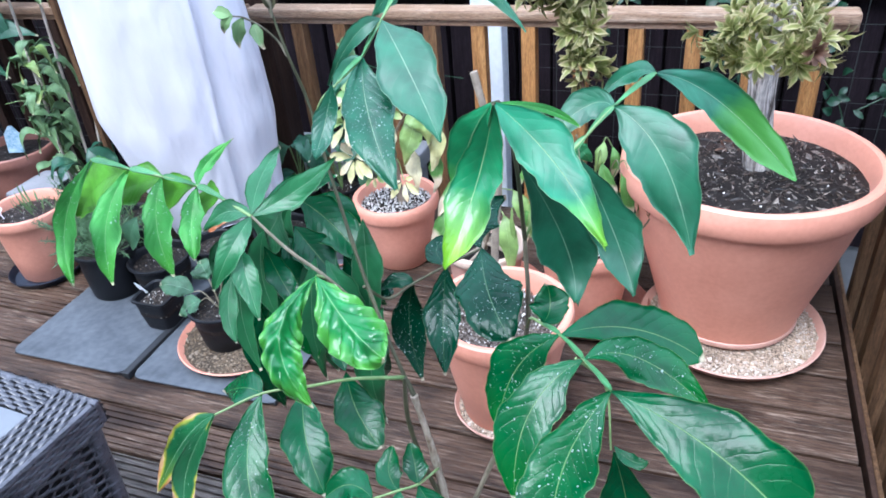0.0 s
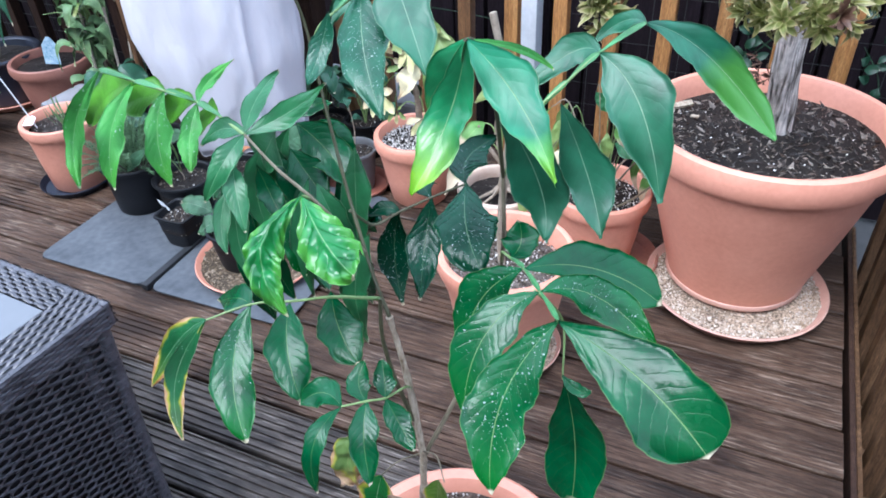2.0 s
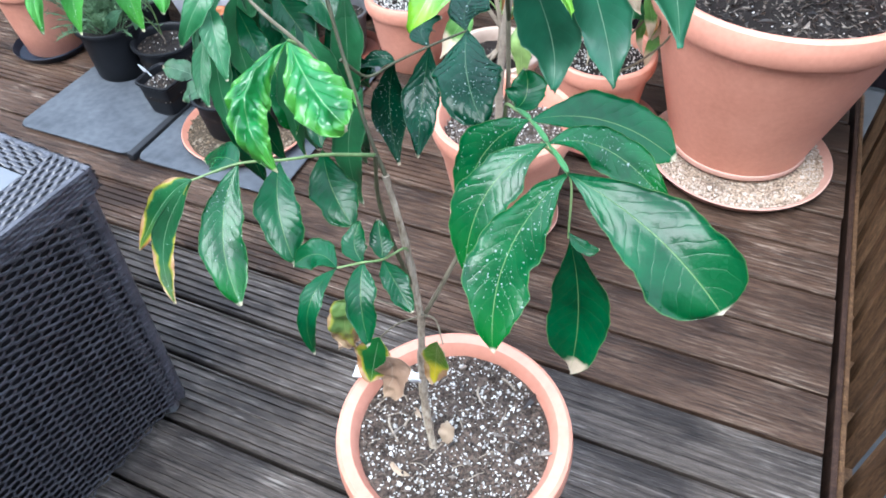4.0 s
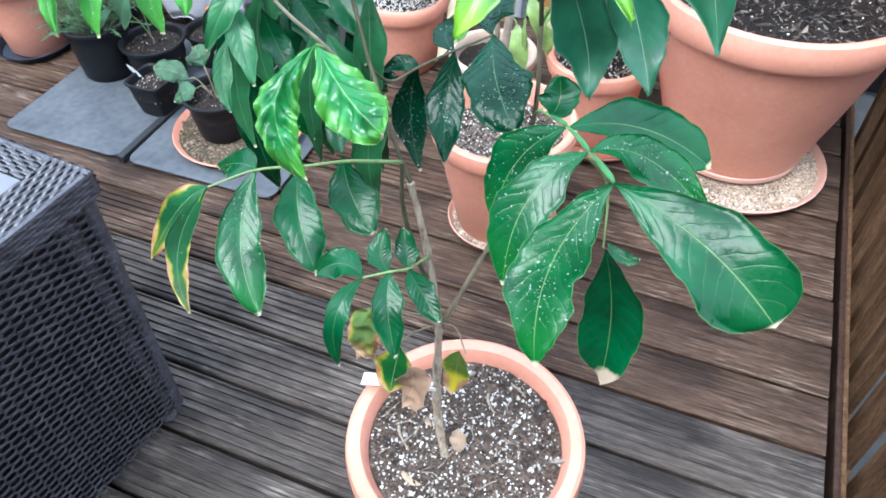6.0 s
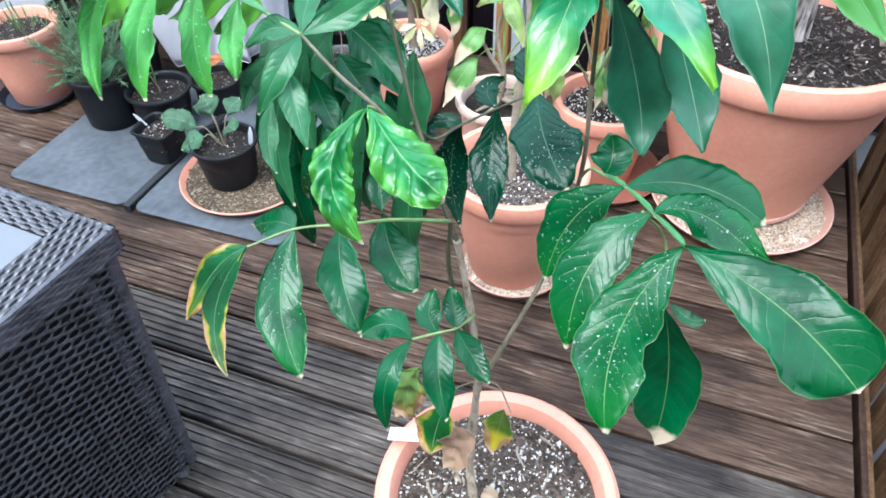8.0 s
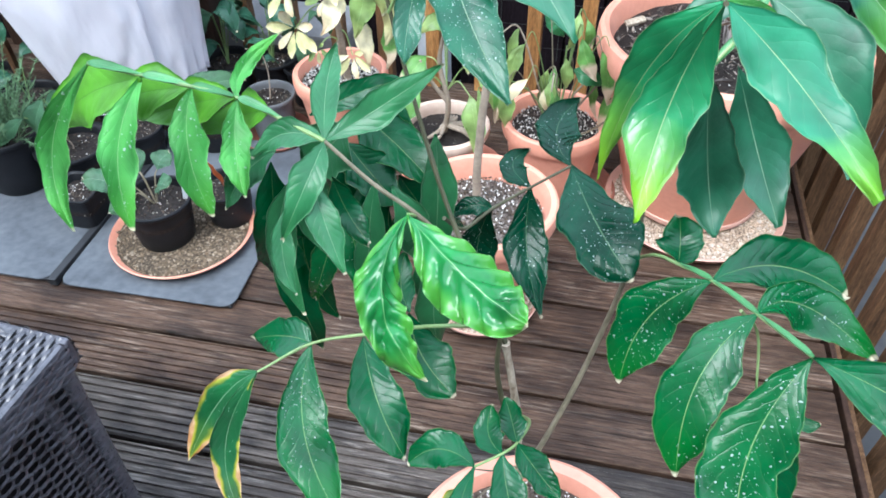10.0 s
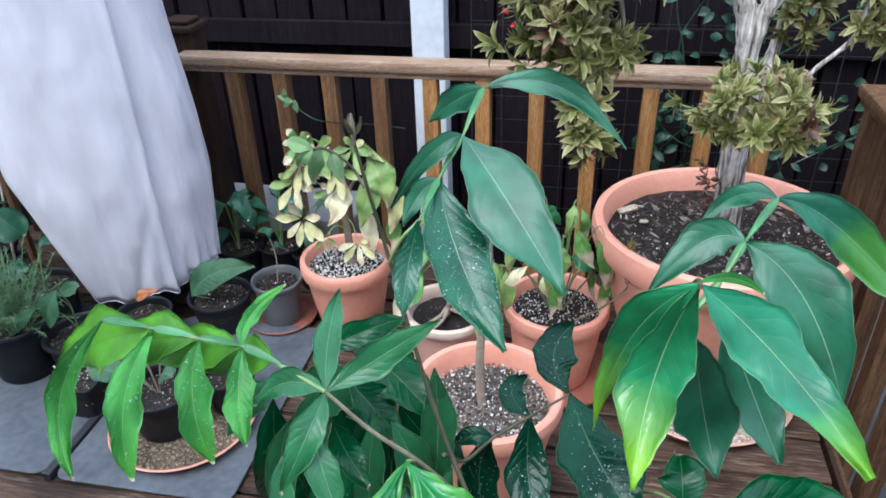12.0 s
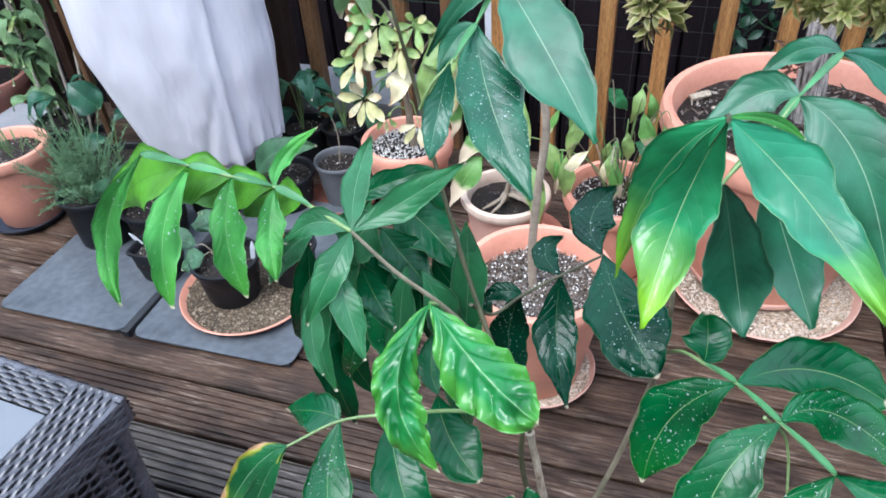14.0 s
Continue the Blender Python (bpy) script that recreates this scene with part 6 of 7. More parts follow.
# drooping leaves on arching stalks, their ends dried out
for k, (b, m, t, w, skin) in enumerate((((0.038, -0.07, 0.454), (0.053, -0.085, 0.412), (0.079, -0.078, 0.365), 0.034, spoiled), ((0.08, -0.07, 0.431), (0.10, -0.085, 0.377), (0.108, -0.078, 0.309), 0.028, spoiled), ((0.098, -0.07, 0.432), (0.126, -0.085, 0.395), (0.152, -0.078, 0.329), 0.030, spoiled),
                                       ((-0.05, 0.075, 0.43), (-0.028, 0.07, 0.41), (-0.005, 0.075, 0.38), 0.034, mid), ((0.009, -0.05, 0.395), (0.015, -0.062, 0.365), (0.018, -0.058, 0.33), 0.026, lime_plain), ((0.026, -0.03, 0.36), (0.060, -0.045, 0.354), (0.10, -0.04, 0.335), 0.036, mid),
                                       ((-0.064, -0.09, 0.362), (-0.094, -0.10, 0.332), (-0.127, -0.098, 0.28), 0.024, cream_leaf), ((-0.111, -0.09, 0.345), (-0.106, -0.105, 0.295), (-0.107, -0.098, 0.24), 0.036, lime_plain), ((-0.023, -0.08, 0.340), (-0.026, -0.094, 0.316), (-0.015, -0.088, 0.285), 0.020, cream_leaf),
                                       ((-0.005, -0.10, 0.352), (0.003, -0.12, 0.314), (0.013, -0.118, 0.27), 0.024, spoiled), ((-0.08, -0.05, 0.42), (-0.10, -0.07, 0.385), (-0.105, -0.075, 0.33), 0.032, lime_plain))):
    b = Vector(b)
    part("stem", tube(bmesh.new(), [(0.1 * b.x, 0.0, 0.18), (0.45 * b.x, b.y * 0.4, 0.8 * b.z), (0.8 * b.x, b.y * 0.8, b.z + 0.022), b], 0.0019, 0.0009, 6, 6), (stem_green, stem_bark)[k % 2], p4, smooth=True)
    part("leaf", blade(bmesh.new(), b, m, t, w, Vector((0.15, -1, 0.5)), crinkle=0.04, fat=0.45, blunt=0.2, nu=18, nv=8, seed=k + 40), skin, p4)

# a young upright shoot beside the wilting leaves
part("stem", tube(bmesh.new(), [(0.04, -0.03, 0.18), (0.10, -0.08, 0.26), (0.152, -0.112, 0.35), (0.146, -0.116, 0.43)], 0.0030, 0.0016, 6, 6, 0.2), stem_bark, p4, smooth=True)
bm = bmesh.new()
rng = random.Random(52)
for k in range(34):
    a, z = 2.4 * k, 0.345 + 0.0030 * k
    small_leaf(bm, Vector((0.151 - 0.05 * (z - 0.345), -0.113, z)), Vector((0.42 * math.cos(a), 0.42 * math.sin(a), 1)).normalized(), Vector((math.cos(a), math.sin(a), 0.2)), rng.uniform(0.018, 0.03), 0.0055)
tagged(part("shoot_tip", bm, leaf_material("olive shoot leaf", (0.16, 0.13, 0.035), (0.26, 0.20, 0.06), (0.25, 0.22, 0.1), 0.5), p4, "olive-brown young shoot"), kind="stuff")

# ---- pots on and round the mats ----
saucer((-0.818, 1.217, 0.0), 0.10, wet_terracotta, None, "reddish saucer under a grey pot", 0.022)
g = pot((-0.818, 1.217, 0.008), 0.071, 0.134, 0.052, grey_plastic, bark_soil, 0.02, "small grey plastic pot of dark soil", lip=0.1, band=False, wall=0.004, seed=12)
litter(g, 0.055, 0.114, 120, 40, 61)
part("stem", tube(bmesh.new(), [(0.0, 0, 0.11), (0.01, 0.0, 0.2), (-0.005, 0, 0.29)], 0.0022, 0.0012, 5, 6), twig, g, smooth=True)
for k, z in enumerate((0.22, 0.27, 0.29)):
    droop(g, random.Random(k), (0.0, 0, z), 0.8 + 2.2 * k, 0.05, 0.026, grove, 0.5)

saucer((-0.876, 0.775, 0.0125), 0.168, terracotta, brown_gravel, "terracotta saucer of brown gravel on the grey mat", 0.022, 1100, 0.0052, 0.0, seed=7, mixed=brown_mix)


def black_pot(x, y, z, r, h, foot, label, seed, square=0.0, soil=None, white=24):
    p = pot((x, y, z), r, h, foot, black_plastic, soil or bark_soil, 0.022, label, lip=0.09, band=False, wall=0.003, square=square, group="black nursery pots", seed=seed)
    litter(p, r * (0.8 if not square else 0.75), h - 0.022, 160, white, seed + 70)
    return p


pa = black_pot(-0.903, 0.752, 0.026, 0.083, 0.118, 0.062, "black nursery pot with a veined leafy plant", 13)
stuck_tag(pa, Vector((0.055, 0.03, 0.095)), (0.011, 0.05), (-0.1, 0.12, 0.3), tag_white)
for st, t, w in (((-0.005, 0.0, 0.10), (-0.15, -0.02, 0.16), 0.045), ((-0.005, 0.0, 0.12), (-0.06, 0.04, 0.20), 0.045), ((0.0, 0, 0.12), (-0.085, -0.055, 0.10), 0.042), ((0, 0, 0.13), (0.03, 0.06, 0.20), 0.04), ((0, 0, 0.12), (0.06, -0.02, 0.17), 0.036), ((0, 0, 0.12), (-0.09, 0.06, 0.18), 0.045)):
    b, t = Vector(st), Vector(t)
    part("stalk", tube(bmesh.new(), [(0, 0, 0.09), (b + t) / 2 * 0.5 + Vector((0, 0, 0.08)), b.lerp(t, 0.4) + Vector((0, 0, 0.02))], 0.002, 0.0014, 4, 6), stem_bark, pa, smooth=True)
    q = b.lerp(t, 0.4) + Vector((0, 0, 0.02))
    part("leaf", blade(bmesh.new(), q, (q + t) / 2 + Vector((0, 0, 0.008)), t, w * 1.3, Vector((0, -0.5, 1)), crinkle=0.03, nu=20, nv=10, fat=0.42, blunt=0.6, quilt=0.08, edge=0.3, seed=int(abs(t.x) * 900)), velvet, pa)
pb = black_pot(-0.784, 0.847, 0.026, 0.065, 0.10, 0.05, "black nursery pot with a browned leaf", 14)
part("leaf", blade(bmesh.new(), (0.0, 0.0, 0.09), (0.0, -0.02, 0.15), (-0.025, -0.03, 0.20), 0.02, Vector((-0.3, -1, 0.3)), crinkle=0.1, nu=12, nv=6), leaf_material("rust leaf", (0.42, 0.10, 0.03), (0.50, 0.2, 0.06), (0.5, 0.3, 0.15), 0.5), pb)

sq = black_pot(-1.132, 0.786, 0.0125, 0.056, 0.10, 0.040, "small square black pot with grit and a white tag", 15, 0.85, bark_soil, 70)
stuck_tag(sq, Vector((-0.045, 0.005, 0.085)), (0.010, 0.045), (0.15, -0.45, 0.3), tag_white)

rb = black_pot(-1.231, 0.924, 0.0125, 0.090, 0.115, 0.066, "round black pot with a small seedling", 16)
part("stem", tube(bmesh.new(), [(0.0, 0, 0.09), (0.004, 0.0, 0.11), (-0.008, 0, 0.132)], 0.0025, 0.0014, 5, 6), twig, rb, smooth=True)
for b, m, t, w in (((0.021, -0.044, 0.27), (-0.005, -0.06, 0.225), (-0.036, -0.05, 0.165), 0.062), ((-0.034, -0.064, 0.225), (-0.09, -0.07, 0.185), (-0.15, -0.064, 0.130), 0.036), ((0.003, -0.03, 0.24), (0.036, -0.024, 0.262), (0.068, -0.024, 0.272), 0.034)):
    part("stalk", tube(bmesh.new(), [(0, 0, 0.125), (Vector(b) + Vector((0, 0, 0.12))) / 2 + Vector((0.012, 0, 0.02)), b], 0.0018, 0.0013, 5, 6), stem_green, rb, smooth=True)
    part("leaf", blade(bmesh.new(), b, m, t, w, Vector((0.1, -0.9, 0.6)), fat=0.5, blunt=0.5, quilt=0.045, edge=0.5, nu=24, nv=10, seed=int(w * 900)), velvet, rb)

# rosemary
rp = black_pot(-1.386, 0.893, 0.0125, 0.092, 0.155, 0.074, "bushy rosemary in a black nursery pot", 17)
rng = random.Random(6)
for k in range(115):
    a, out = rng.uniform(0, 6.28), rng.uniform(0.02, 0.17)
    top = Vector((out * math.cos(a), out * math.sin(a), rng.uniform(0.19, 0.38) - 1.0 * max(0, out - 0.09)))
    foot = Vector((0.25 * top.x, 0.25 * top.y, 0.13))
    bm = tube(bmesh.new(), [foot, foot.lerp(top, 0.5) + Vector((0, 0, 0.015)), top], 0.0012, 0.0007, 4, 5)
    for i in range(34):
        s = 0.2 + 0.8 * i / 34
        p = foot.lerp(top, s) + Vector((0, 0, 0.015 * math.sin(math.pi * s)))
        d = (top - foot).normalized() * 0.55 + Vector((rng.gauss(0, 1), rng.gauss(0, 1), rng.gauss(0, 0.6))).normalized() * 0.7
        d.normalize()
        e = d.orthogonal().normalized() * 0.0011
        f = d.cross(e)
        l = rng.uniform(0.012, 0.02)
        vs = [bm.verts.new(p + e), bm.verts.new(p - e * 0.5 + f), bm.verts.new(p - e * 0.5 - f), bm.verts.new(p + d * l)]
        for q in ((0, 1, 3), (1, 2, 3), (2, 0, 3)):
            bm.faces.new([vs[w] for w in q])
    tagged(part("sprig", bm, needle, rp), kind="stuff")

# black pot with one broad veined leaf
lp = black_pot(-0.965, 1.16, 0.0, 0.088, 0.115, 0.066, "black nursery pot with one broad veined leaf", 18, white=60)
part("leaf", blade(bmesh.new(), (-0.066, -0.035, 0.115), (0.005, -0.025, 0.19), (0.13, -0.015, 0.222), 0.080, Vector((-0.1, -1, 0.8)), nu=56, nv=14, quilt=0.06, veins=12, edge=0.4, blunt=0.3), velvet, lp)
part("stalk", tube(bmesh.new(), [(-0.02, 0.0, 0.09), (-0.06, -0.02, 0.11), (-0.062, -0.03, 0.12)], 0.002, 0.0015, 4, 6), stem_green, lp, smooth=True)

for x, y, r, h, seed, n in ((-1.02, 1.395, 0.075, 0.13, 19, 5), (-0.894, 1.427, 0.072, 0.13, 20, 4), (-0.787, 1.42, 0.07, 0.12, 24, 2), (-1.132, 1.05, 0.075, 0.11, 25, 0), (-1.455, 1.085, 0.09, 0.14, 26, 1), (-1.625, 1.142, 0.085, 0.15, 27, 2)):
    bp = black_pot(x, y, 0.0, r, h, r * 0.74, "black nursery pot with dark green broad leaves" if n else "black nursery pot of dark soil", seed, white=30)
    rr = random.Random(seed)
    for k in range(n * 2):
        a = rr.uniform(0, 6.28)
        z = h + rr.uniform(0.05, 0.17)
        b = Vector((0.02 * math.cos(a), 0.02 * math.sin(a), z))
        part("stalk", tube(bmesh.new(), [(0, 0, h - 0.03), (b.x * 0.3, b.y * 0.3, z * 0.7), b], 0.002, 0.0013, 4, 6), stem_green, bp, smooth=True)
        droop(bp, rr, b, a, rr.uniform(0.07, 0.11), rr.uniform(0.045, 0.062), rr.choice((grove, velvet, grove)), rr.uniform(0.3, 0.8), 0.2, blunt=0.5, fat=0.5, quilt=0.045, nu=20, nv=8)
part("leaf", blade(bmesh.new(), (0.075, -0.042, 0.355), (0.12, -0.052, 0.326), (0.152, -0.042, 0.284), 0.088, Vector((0.1, -0.9, 0.7)), fat=0.5, blunt=0.9, quilt=0.02, edge=0.3, nu=24, nv=10), grove, bp)
part("stalk", tube(bmesh.new(), [(0.0, 0, 0.12), (0.03, -0.03, 0.26), (0.075, -0.042, 0.355)], 0.002, 0.0014, 5, 6), stem_green, bp, smooth=True)
orange = thing("fallen_leaf", (-1.162, 1.07, 0.118), "curled orange-brown dead leaf on a pot", "leaf")
part("leaf", blade(bmesh.new(), (0.0, 0.0, 0.006), (0.03, 0.0, 0.035), (0.075, 0.01, 0.045), 0.026, Vector((0, -1, 0.6)), crinkle=0.12, nu=14, nv=6), leaf_material("orange dead leaf", (0.40, 0.15, 0.06), (0.45, 0.2, 0.1), (0.45, 0.28, 0.18), 0.6), orange)

# ---- the far end of the deck ----
saucer((-1.70, 0.926, 0), 0.112, blue_plastic, None, "dark saucer under a terracotta pot", 0.022)
tl = pot((-1.692, 0.938, 0.007), 0.118, 0.225, 0.086, terracotta, bark_soil, 0.03, "terracotta pot of soil with a white plant marker", lip=0.15, band=False, seed=28)
litter(tl, 0.098, 0.196, 260, 120, 91)
part("marker", tube(bmesh.new(), [(-0.03, -0.06, 0.21), (-0.07, -0.07, 0.33), (-0.115, -0.08, 0.45)], 0.0018, 0.0018, 3, 6), tag_white, tl, "thin white plant marker", smooth=True)
stuck_tag(tl, Vector((-0.05, -0.075, 0.222)), (0.03, 0.06), (-1.5, 0.0, 0.6), tag_white)
rr = random.Random(77)
bm = bmesh.new()
for _ in range(20):
    a = rr.uniform(0, 6.28)
    o = rr.uniform(0.0, 0.05)
    small_leaf(bm, Vector((0.05 + o * math.cos(a), 0.0 + o * math.sin(a), 0.22)), Vector((math.cos(a) * 0.5, math.sin(a) * 0.5, 1)).normalized(), Vector((math.cos(a), math.sin(a), 0.2)), rr.uniform(0.04, 0.09), 0.006)
tagged(part("seedling", bm, sprig, tl), kind="stuff")

ft = pot((-2.20, 1.352, 0.0), 0.15, 0.2, 0.11, shaded_terracotta, bark_soil, 0.03, "terracotta pot with a blue picture tag", lip=0.2, band=False, seed=29)
stuck_tag(ft, Vector((0.035, -0.02, 0.185)), (0.06, 0.10), (-0.15, 0.05, 0.35), tag_blue, label="blue and white picture tag")
litter(ft, 0.10, 0.155, 200, 60, 95)
saucer((-2.49, 1.344, 0), 0.18, terracotta, None, "terracotta saucer under a dark blue pot", 0.024)
bl = pot((-2.49, 1.344, 0.008), 0.165, 0.185, 0.125, blue_plastic, bark_soil, 0.03, "broad-leaved plant in a dark blue pot", lip=0.09, band=False, seed=30)
rr = random.Random(3)
hub = Vector((0.19, 0.04, 0.54))
part("stem", tube(bmesh.new(), [(0, 0, 0.15), (0.06, 0.01, 0.30), (0.14, 0.03, 0.45), hub, hub + Vector((0.02, 0.01, 0.2))], 0.012, 0.006, 6, 8, 0.1), twig, bl, smooth=True)
for x, y, z, up in ((0.47, -0.03, 0.47, 0.05), (0.21, -0.09, 0.26, 0.06), (-0.08, -0.06, 0.30, 0.10), (0.55, 0.07, 0.585, 0.05), (-0.16, 0.02, 0.60, 0.07), (0.05, -0.10, 0.40, 0.10), (0.34, -0.12, 0.36, 0.08), (0.08, 0.2, 0.52, 0.1)):
    t = Vector((x, y, z))
    part("leaf", blade(bmesh.new(), hub, (hub + t) / 2 + Vector((0, -0.02, up)), t, rr.uniform(0.085, 0.11), Vector((rr.uniform(-0.2, 0.2), -0.9, 0.8)), wave=0.05, fat=0.5, nu=20, nv=8, seed=rr.randrange(999)), grove, bl)
for k in range(9):
    a = 2.4 * k
    droop(bl, rr, hub + Vector((0.02 * math.cos(a), 0.02 * math.sin(a), 0.05 + 0.022 * k)), a, rr.uniform(0.26, 0.34), rr.uniform(0.08, 0.10), grove, rr.uniform(0.1, 0.6), rr.uniform(0.2, 0.4), nu=20, nv=8, wave=0.05, fat=0.5)
for x, y in ((-0.06, -0.05), (0.05, -0.08)):
    part("cane", tube(bmesh.new(), [(x, y, 0.16), (x - 0.02, y, 1.1)], 0.004, 0.004, 3, 6), cane, bl, smooth=True)

cl = black_pot(-1.735, 1.20, 0.0, 0.09, 0.17, 0.068, "climbing plant on pale canes in a black pot", 33)
for (x, y), (x2, y2, z2) in (((-0.03, -0.02), (0.03, -0.02, 1.15)), ((0.05, 0.0), (0.13, 0.0, 1.15)), ((-0.02, 0.03), (-0.05, 0.02, 0.62)), ((0.09, 0.0), (0.20, 0.02, 0.75))):
    part("cane", tube(bmesh.new(), [(x, y, 0.13), (x2, y2, z2)], 0.0042, 0.0042, 3, 7), cane, cl, smooth=True)
rr = random.Random(15)
for k in range(120):
    z = rr.uniform(0.20, 0.64) if k < 74 else rr.uniform(0.76, 1.12)
    a = rr.uniform(0, 6.28)
    x = -0.02 + 0.09 * (z - 0.2) + rr.uniform(-0.05, 0.05)
    droop(cl, rr, (x, -0.02 + rr.uniform(-0.04, 0.03), z), a, rr.uniform(0.06, 0.095) * (1.3 if z > 0.7 else 1), rr.uniform(0.03, 0.045) * (1.4 if z > 0.7 else 1), sprig if rr.random() < 0.85 else lime_plain, rr.uniform(0.4, 1.0), 0.2, nu=8, nv=4)
part("tendril", tube(bmesh.new(), [(-0.01, 0, 0.15), (0.0, -0.02, 0.3), (0.01, -0.02, 0.45), (0.03, -0.02, 0.64)], 0.003, 0.0015, 5, 6), stem_green, cl, smooth=True)
part("tendril", tube(bmesh.new(), [(0.0, -0.02, 0.45), (-0.07, -0.04, 0.47), (-0.14, -0.05, 0.46)], 0.0018, 0.001, 5, 6), stem_green, cl, smooth=True)

tray = thing("grey_trough", (-1.954, 1.228, 0), "pale grey shallow trough between pots", "trough")
part("trough_body", box(bmesh.new(), (-0.10, -0.09, 0), (0.12, 0.10, 0.13), 0.012), concrete, tray)
hb = black_pot(-2.362, 1.05, 0.0, 0.10, 0.09, 0.08, "low herb with small round leaves in a pot", 34)
rr = random.Random(18)
bm = bmesh.new()
for _ in range(170):
    a, o = rr.uniform(0, 6.28), rr.uniform(0, 0.12)
    p = Vector((o * math.cos(a), o * math.sin(a), 0.10 + 0.06 * (1 - (o / 0.12) ** 2) + rr.uniform(-0.02, 0.02)))
    small_leaf(bm, p, Vector((math.cos(a), math.sin(a), rr.uniform(-0.2, 0.5))).normalized(), Vector((0, -0.3, 1)), rr.uniform(0.02, 0.03), 0.018)
tagged(part("foliage", bm, sprig, hb), kind="stuff")

lean = thing("leaning_stake", (-1.537, 1.17, 0), "weathered timber stake leaning beside the sheet", "stake")
part("stake", box(bmesh.new(), (-0.009, -0.008, 0), (0.009, 0.008, 1.25), 0.002, Matrix.Rotation(radians(-1), 4, "Y")), side_wood, lean)

# ---- beyond the balustrade ----
tr = thing("concrete_trough", (-1.093, 1.778, -0.32), "grey concrete planter trough behind the balustrade", "trough")
bm = box(bmesh.new(), (-0.30, -0.10, 0), (0.32, 0.10, 0.33), 0.01)
box(bm, (-0.32, -0.12, 0.331), (0.34, 0.12, 0.40), 0.012)
part("trough_body", bm, concrete, tr)

mesh_wire = thing("wire_trellis", (0, 1.96, -0.1), "thin dark wire trellis against the fence", "trellis", kind="structure")
bm = bmesh.new()
for k in range(13):
    box(bm, (-0.40, -0.0008, 0.08 * k + 0.05), (1.3, 0.0008, 0.08 * k + 0.0515))
for k in range(18):
    box(bm, (-0.40 + 0.1 * k, 0.002, 0.0), (-0.3976 + 0.1 * k, 0.0044, 1.2))
part("wires", bm, wire, mesh_wire)
mesh_left = thing("wire_trellis", (0, 1.66, 0), "thin dark wire mesh behind the balustrade", "trellis", kind="structure")
bm = bmesh.new()
for k in range(15):
    box(bm, (-3.3, -0.0012, 0.055 * k + 0.05), (-1.3, 0.0012, 0.055 * k + 0.0524))
for k in range(34):
    box(bm, (-3.3 + 0.06 * k, 0.002, 0.0), (-3.2976 + 0.06 * k, 0.0044, 0.9))
part("wires", bm, wire, mesh_left)

rr = random.Random(44)
ivy = thing("ivy", (0, 1.93, -0.3), "dark green climbing ivy with a few red flowers", "climber")
for k in range(11):
    x, z = rr.uniform(-0.3, 1.0), rr.uniform(0.1, 0.85)
    pts = [(x, 0.0, z)]
    for _ in range(4):
        x, z = x + rr.uniform(-0.12, 0.16), z + rr.uniform(0.05, 0.17)
        pts.append((x, rr.uniform(-0.02, 0.02), z))
    bm = tube(bmesh.new(), pts, 0.003, 0.0015, 4, 5)
    bm.loops.layers.uv.verify()
    for i in range(22):
        p = Vector(pts[0]).lerp(Vector(pts[-1]), rr.random()) + Vector((rr.uniform(-0.06, 0.06), rr.uniform(-0.03, 0.0), rr.uniform(-0.06, 0.06)))
        small_leaf(bm, p, Vector((rr.uniform(-1, 1), -0.3, rr.uniform(-1, 0.5))).normalized(), Vector((0, -1, 0.6)), rr.uniform(0.025, 0.05), rr.uniform(0.018, 0.035))
    tagged(part("trail", bm, ivy_skin, ivy), kind="stuff")
part("tendril", tube(bmesh.new(), [(-0.62, -0.02, 0.62), (-0.68, -0.20, 0.70), (-0.745, -0.43, 0.794), (-0.808, -0.43, 0.824), (-0.862, -0.43, 0.86)], 0.0022, 0.0012, 6, 6), ivy_skin, ivy, smooth=True)
bm = bmesh.new()
for k in range(5):
    a = 1.3 * k
    small_leaf(bm, Vector((-0.85 + 0.008 * k, -0.43, 0.853)), Vector((math.cos(a) - 0.3, -0.3, math.sin(a))).normalized(), Vector((0, -1, 0.4)), 0.035, 0.018)
tagged(part("tendril_leaves", bm, sprig, ivy), kind="stuff")
bm = bmesh.new()
for x, z in ((-0.28, 1.02), (-0.26, 0.98), (-0.27, 1.06), (0.45, 1.16)):
    for k in range(4):
        small_leaf(bm, Vector((x, -0.05, z)), Vector((rr.uniform(-1, 1), -0.3, rr.uniform(-1, 1))).normalized(), Vector((rr.uniform(-0.5, 0.5), -1, 0.3)), rr.uniform(0.007, 0.013), 0.007)
tagged(part("flowers", bm, red_petal, ivy), kind="stuff")


# ---- deck planks ----
deck = thing("floor", (0, 0, 0), "wet weathered brown grooved timber deck", "deck", kind="structure")


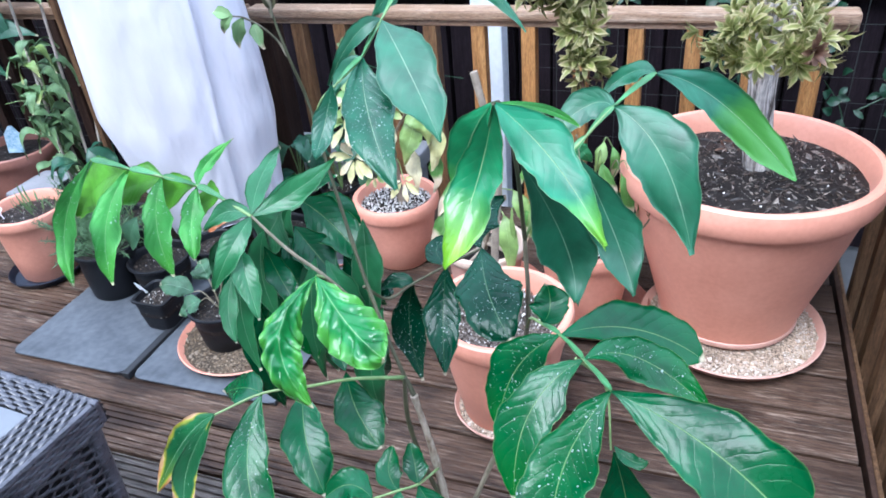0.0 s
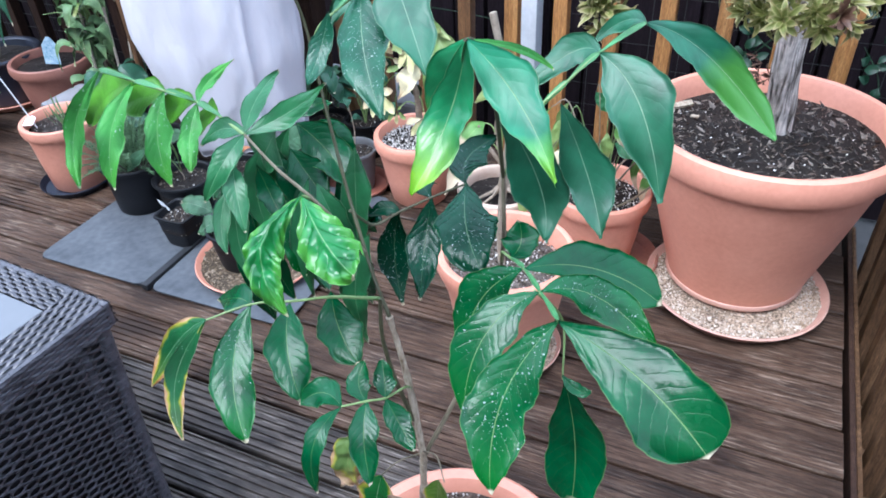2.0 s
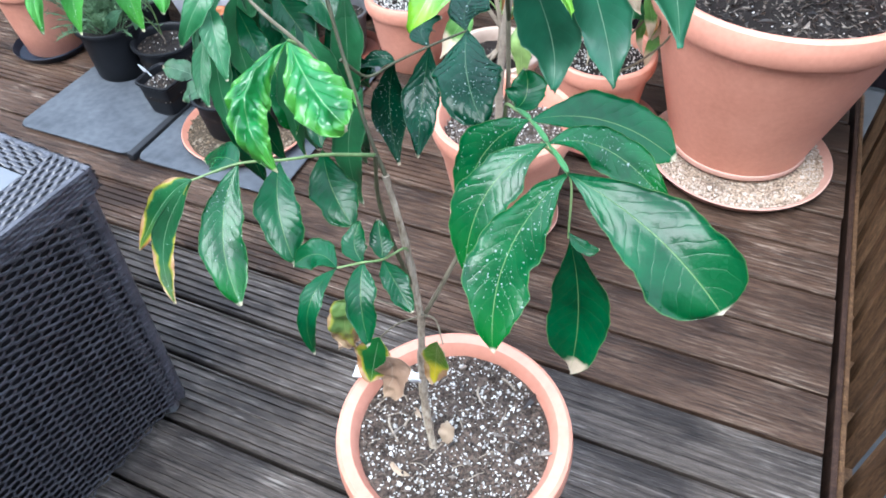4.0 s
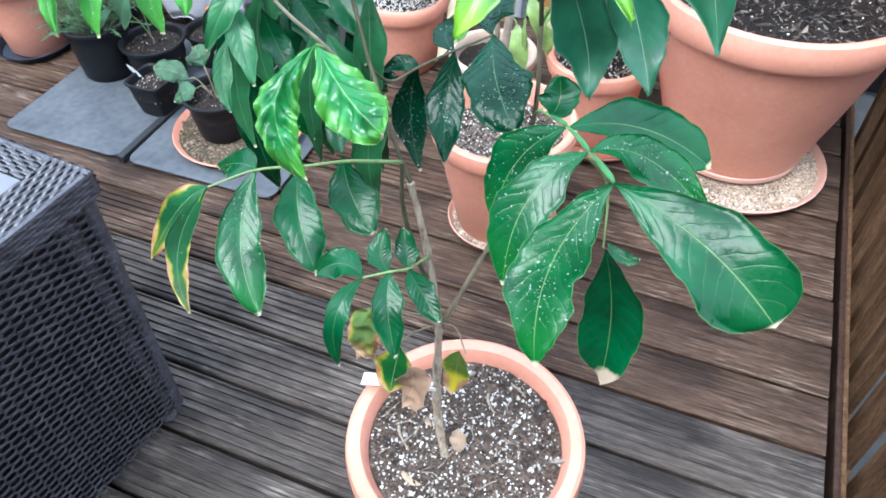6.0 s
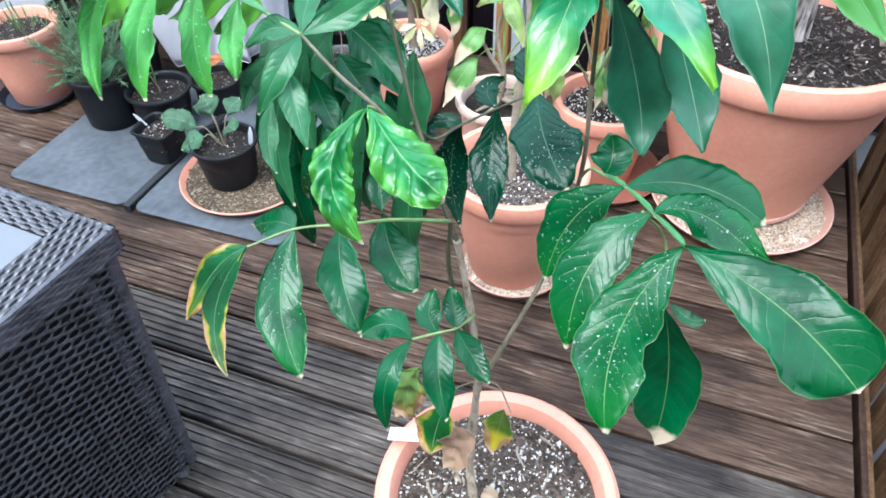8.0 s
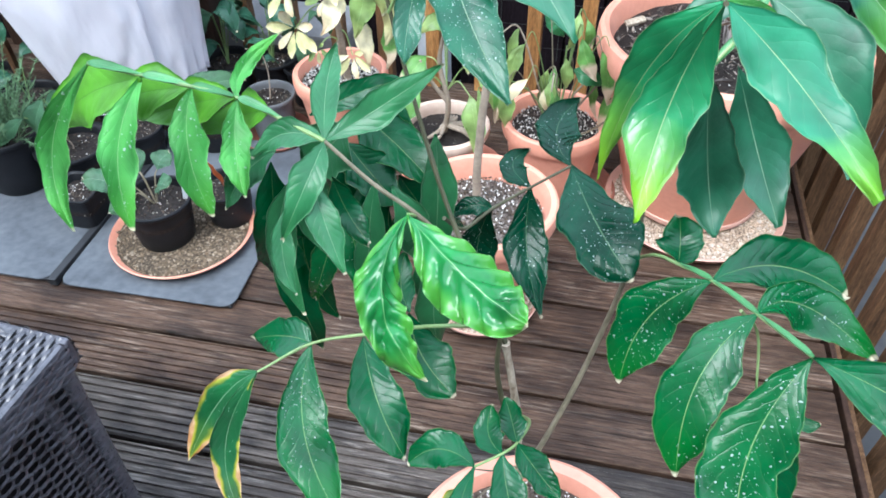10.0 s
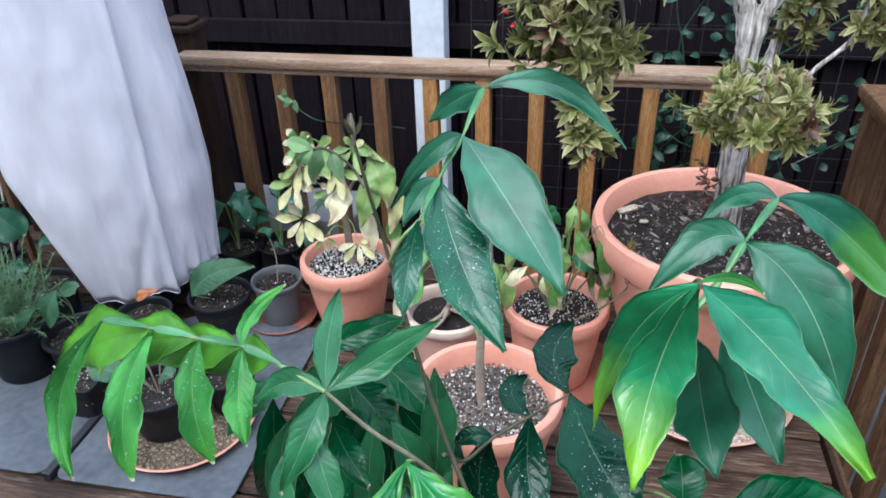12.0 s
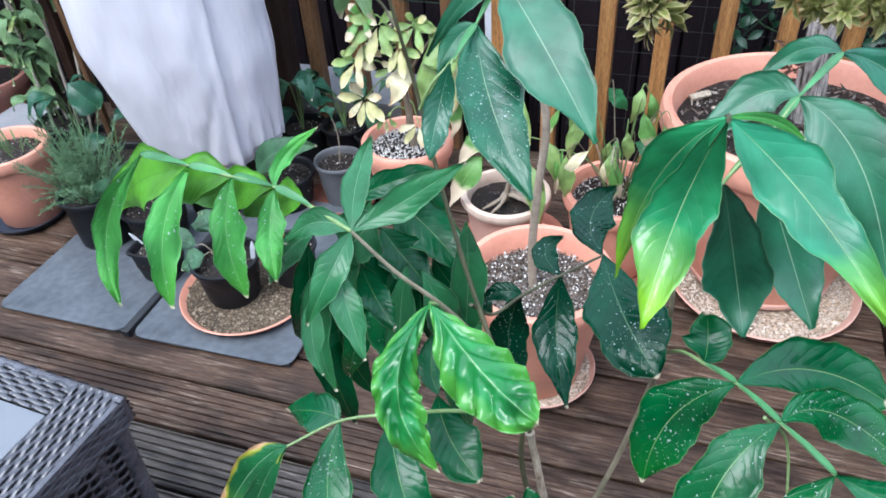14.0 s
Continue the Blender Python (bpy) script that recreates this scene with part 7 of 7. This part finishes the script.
def plank_mesh(length, grooves, deep, skin):
    """A decking board with rounded edges and machined grooves."""
    bm = bmesh.new()
    w, t = 0.1160, 0.028
    prof = [(-w / 2, -t), (-w / 2, -0.004), (-w / 2 + 0.003, -0.0008), (-w / 2 + 0.006, 0.0)]
    for g in range(grooves):
        c = -w / 2 + w * (g + 0.5) / grooves
        q = w / grooves
        prof += [(c - 0.25 * q, 0.0), (c - 0.19 * q, -deep), (c + 0.19 * q, -deep), (c + 0.25 * q, 0.0)]
    prof += [(w / 2 - 0.006, 0.0), (w / 2 - 0.003, -0.0008), (w / 2, -0.004), (w / 2, -t)]
    # the grooves are trodden nearly smooth towards the balustrade's end
    worn = ((0.0, 1.0), (3.3, 1.0), (3.6, 0.8), (3.9, 0.45), (4.15, 0.22), (length, 0.15))
    rings = [[bm.verts.new((x, y, z * k if z > -0.008 and abs(y) < w / 2 - 0.004 else z)) for y, z in prof] for x, k in worn]
    n = len(prof)
    for a, b in zip(rings, rings[1:]):
        for i in range(n):
            bm.faces.new((a[i], b[i], b[(i + 1) % n], a[(i + 1) % n]))
    bm.faces.new(rings[0])
    bm.faces.new(list(reversed(rings[-1])))
    bmesh.ops.recalc_face_normals(bm, faces=bm.faces)
    me = bpy.data.meshes.new("plank")
    bm.to_mesh(me)
    bm.free()
    me.materials.append(skin)
    return me


ribbed, shallow = plank_mesh(4.556, 7, 0.0062, deck_wood), plank_mesh(4.556, 7, 0.0026, deck_wood)
brown_ribbed, brown_smooth = plank_mesh(4.556, 7, 0.0045, brown_deck_wood), plank_mesh(4.556, 7, 0.0012, brown_deck_wood)
for k in range(-14, 13):
    o = new("plank", shallow if k == -1 else ribbed if k < 3 else brown_ribbed if k in (3, 6) else brown_smooth)
    o.parent = deck
    o.location = (-4.0 + random.uniform(-0.003, 0.003), 0.1235 * (k + 0.5) + 0.003, random.uniform(-0.0008, 0.0008))
bm = bmesh.new()
for k in range(8):
    box(bm, (-3.9 + 0.6 * k, -1.75, -0.14), (-3.85 + 0.6 * k, 1.6, -0.03), 0.002)
# dark sheet added under the joists so the plank gaps look shaded
box(bm, (-4.0, -1.75, -0.17), (0.55, 1.6, -0.15))
tagged(part("joist_bed", bm, dark_post_wood, deck), "dark timber joists, with a dark sheet added below the plank gaps")
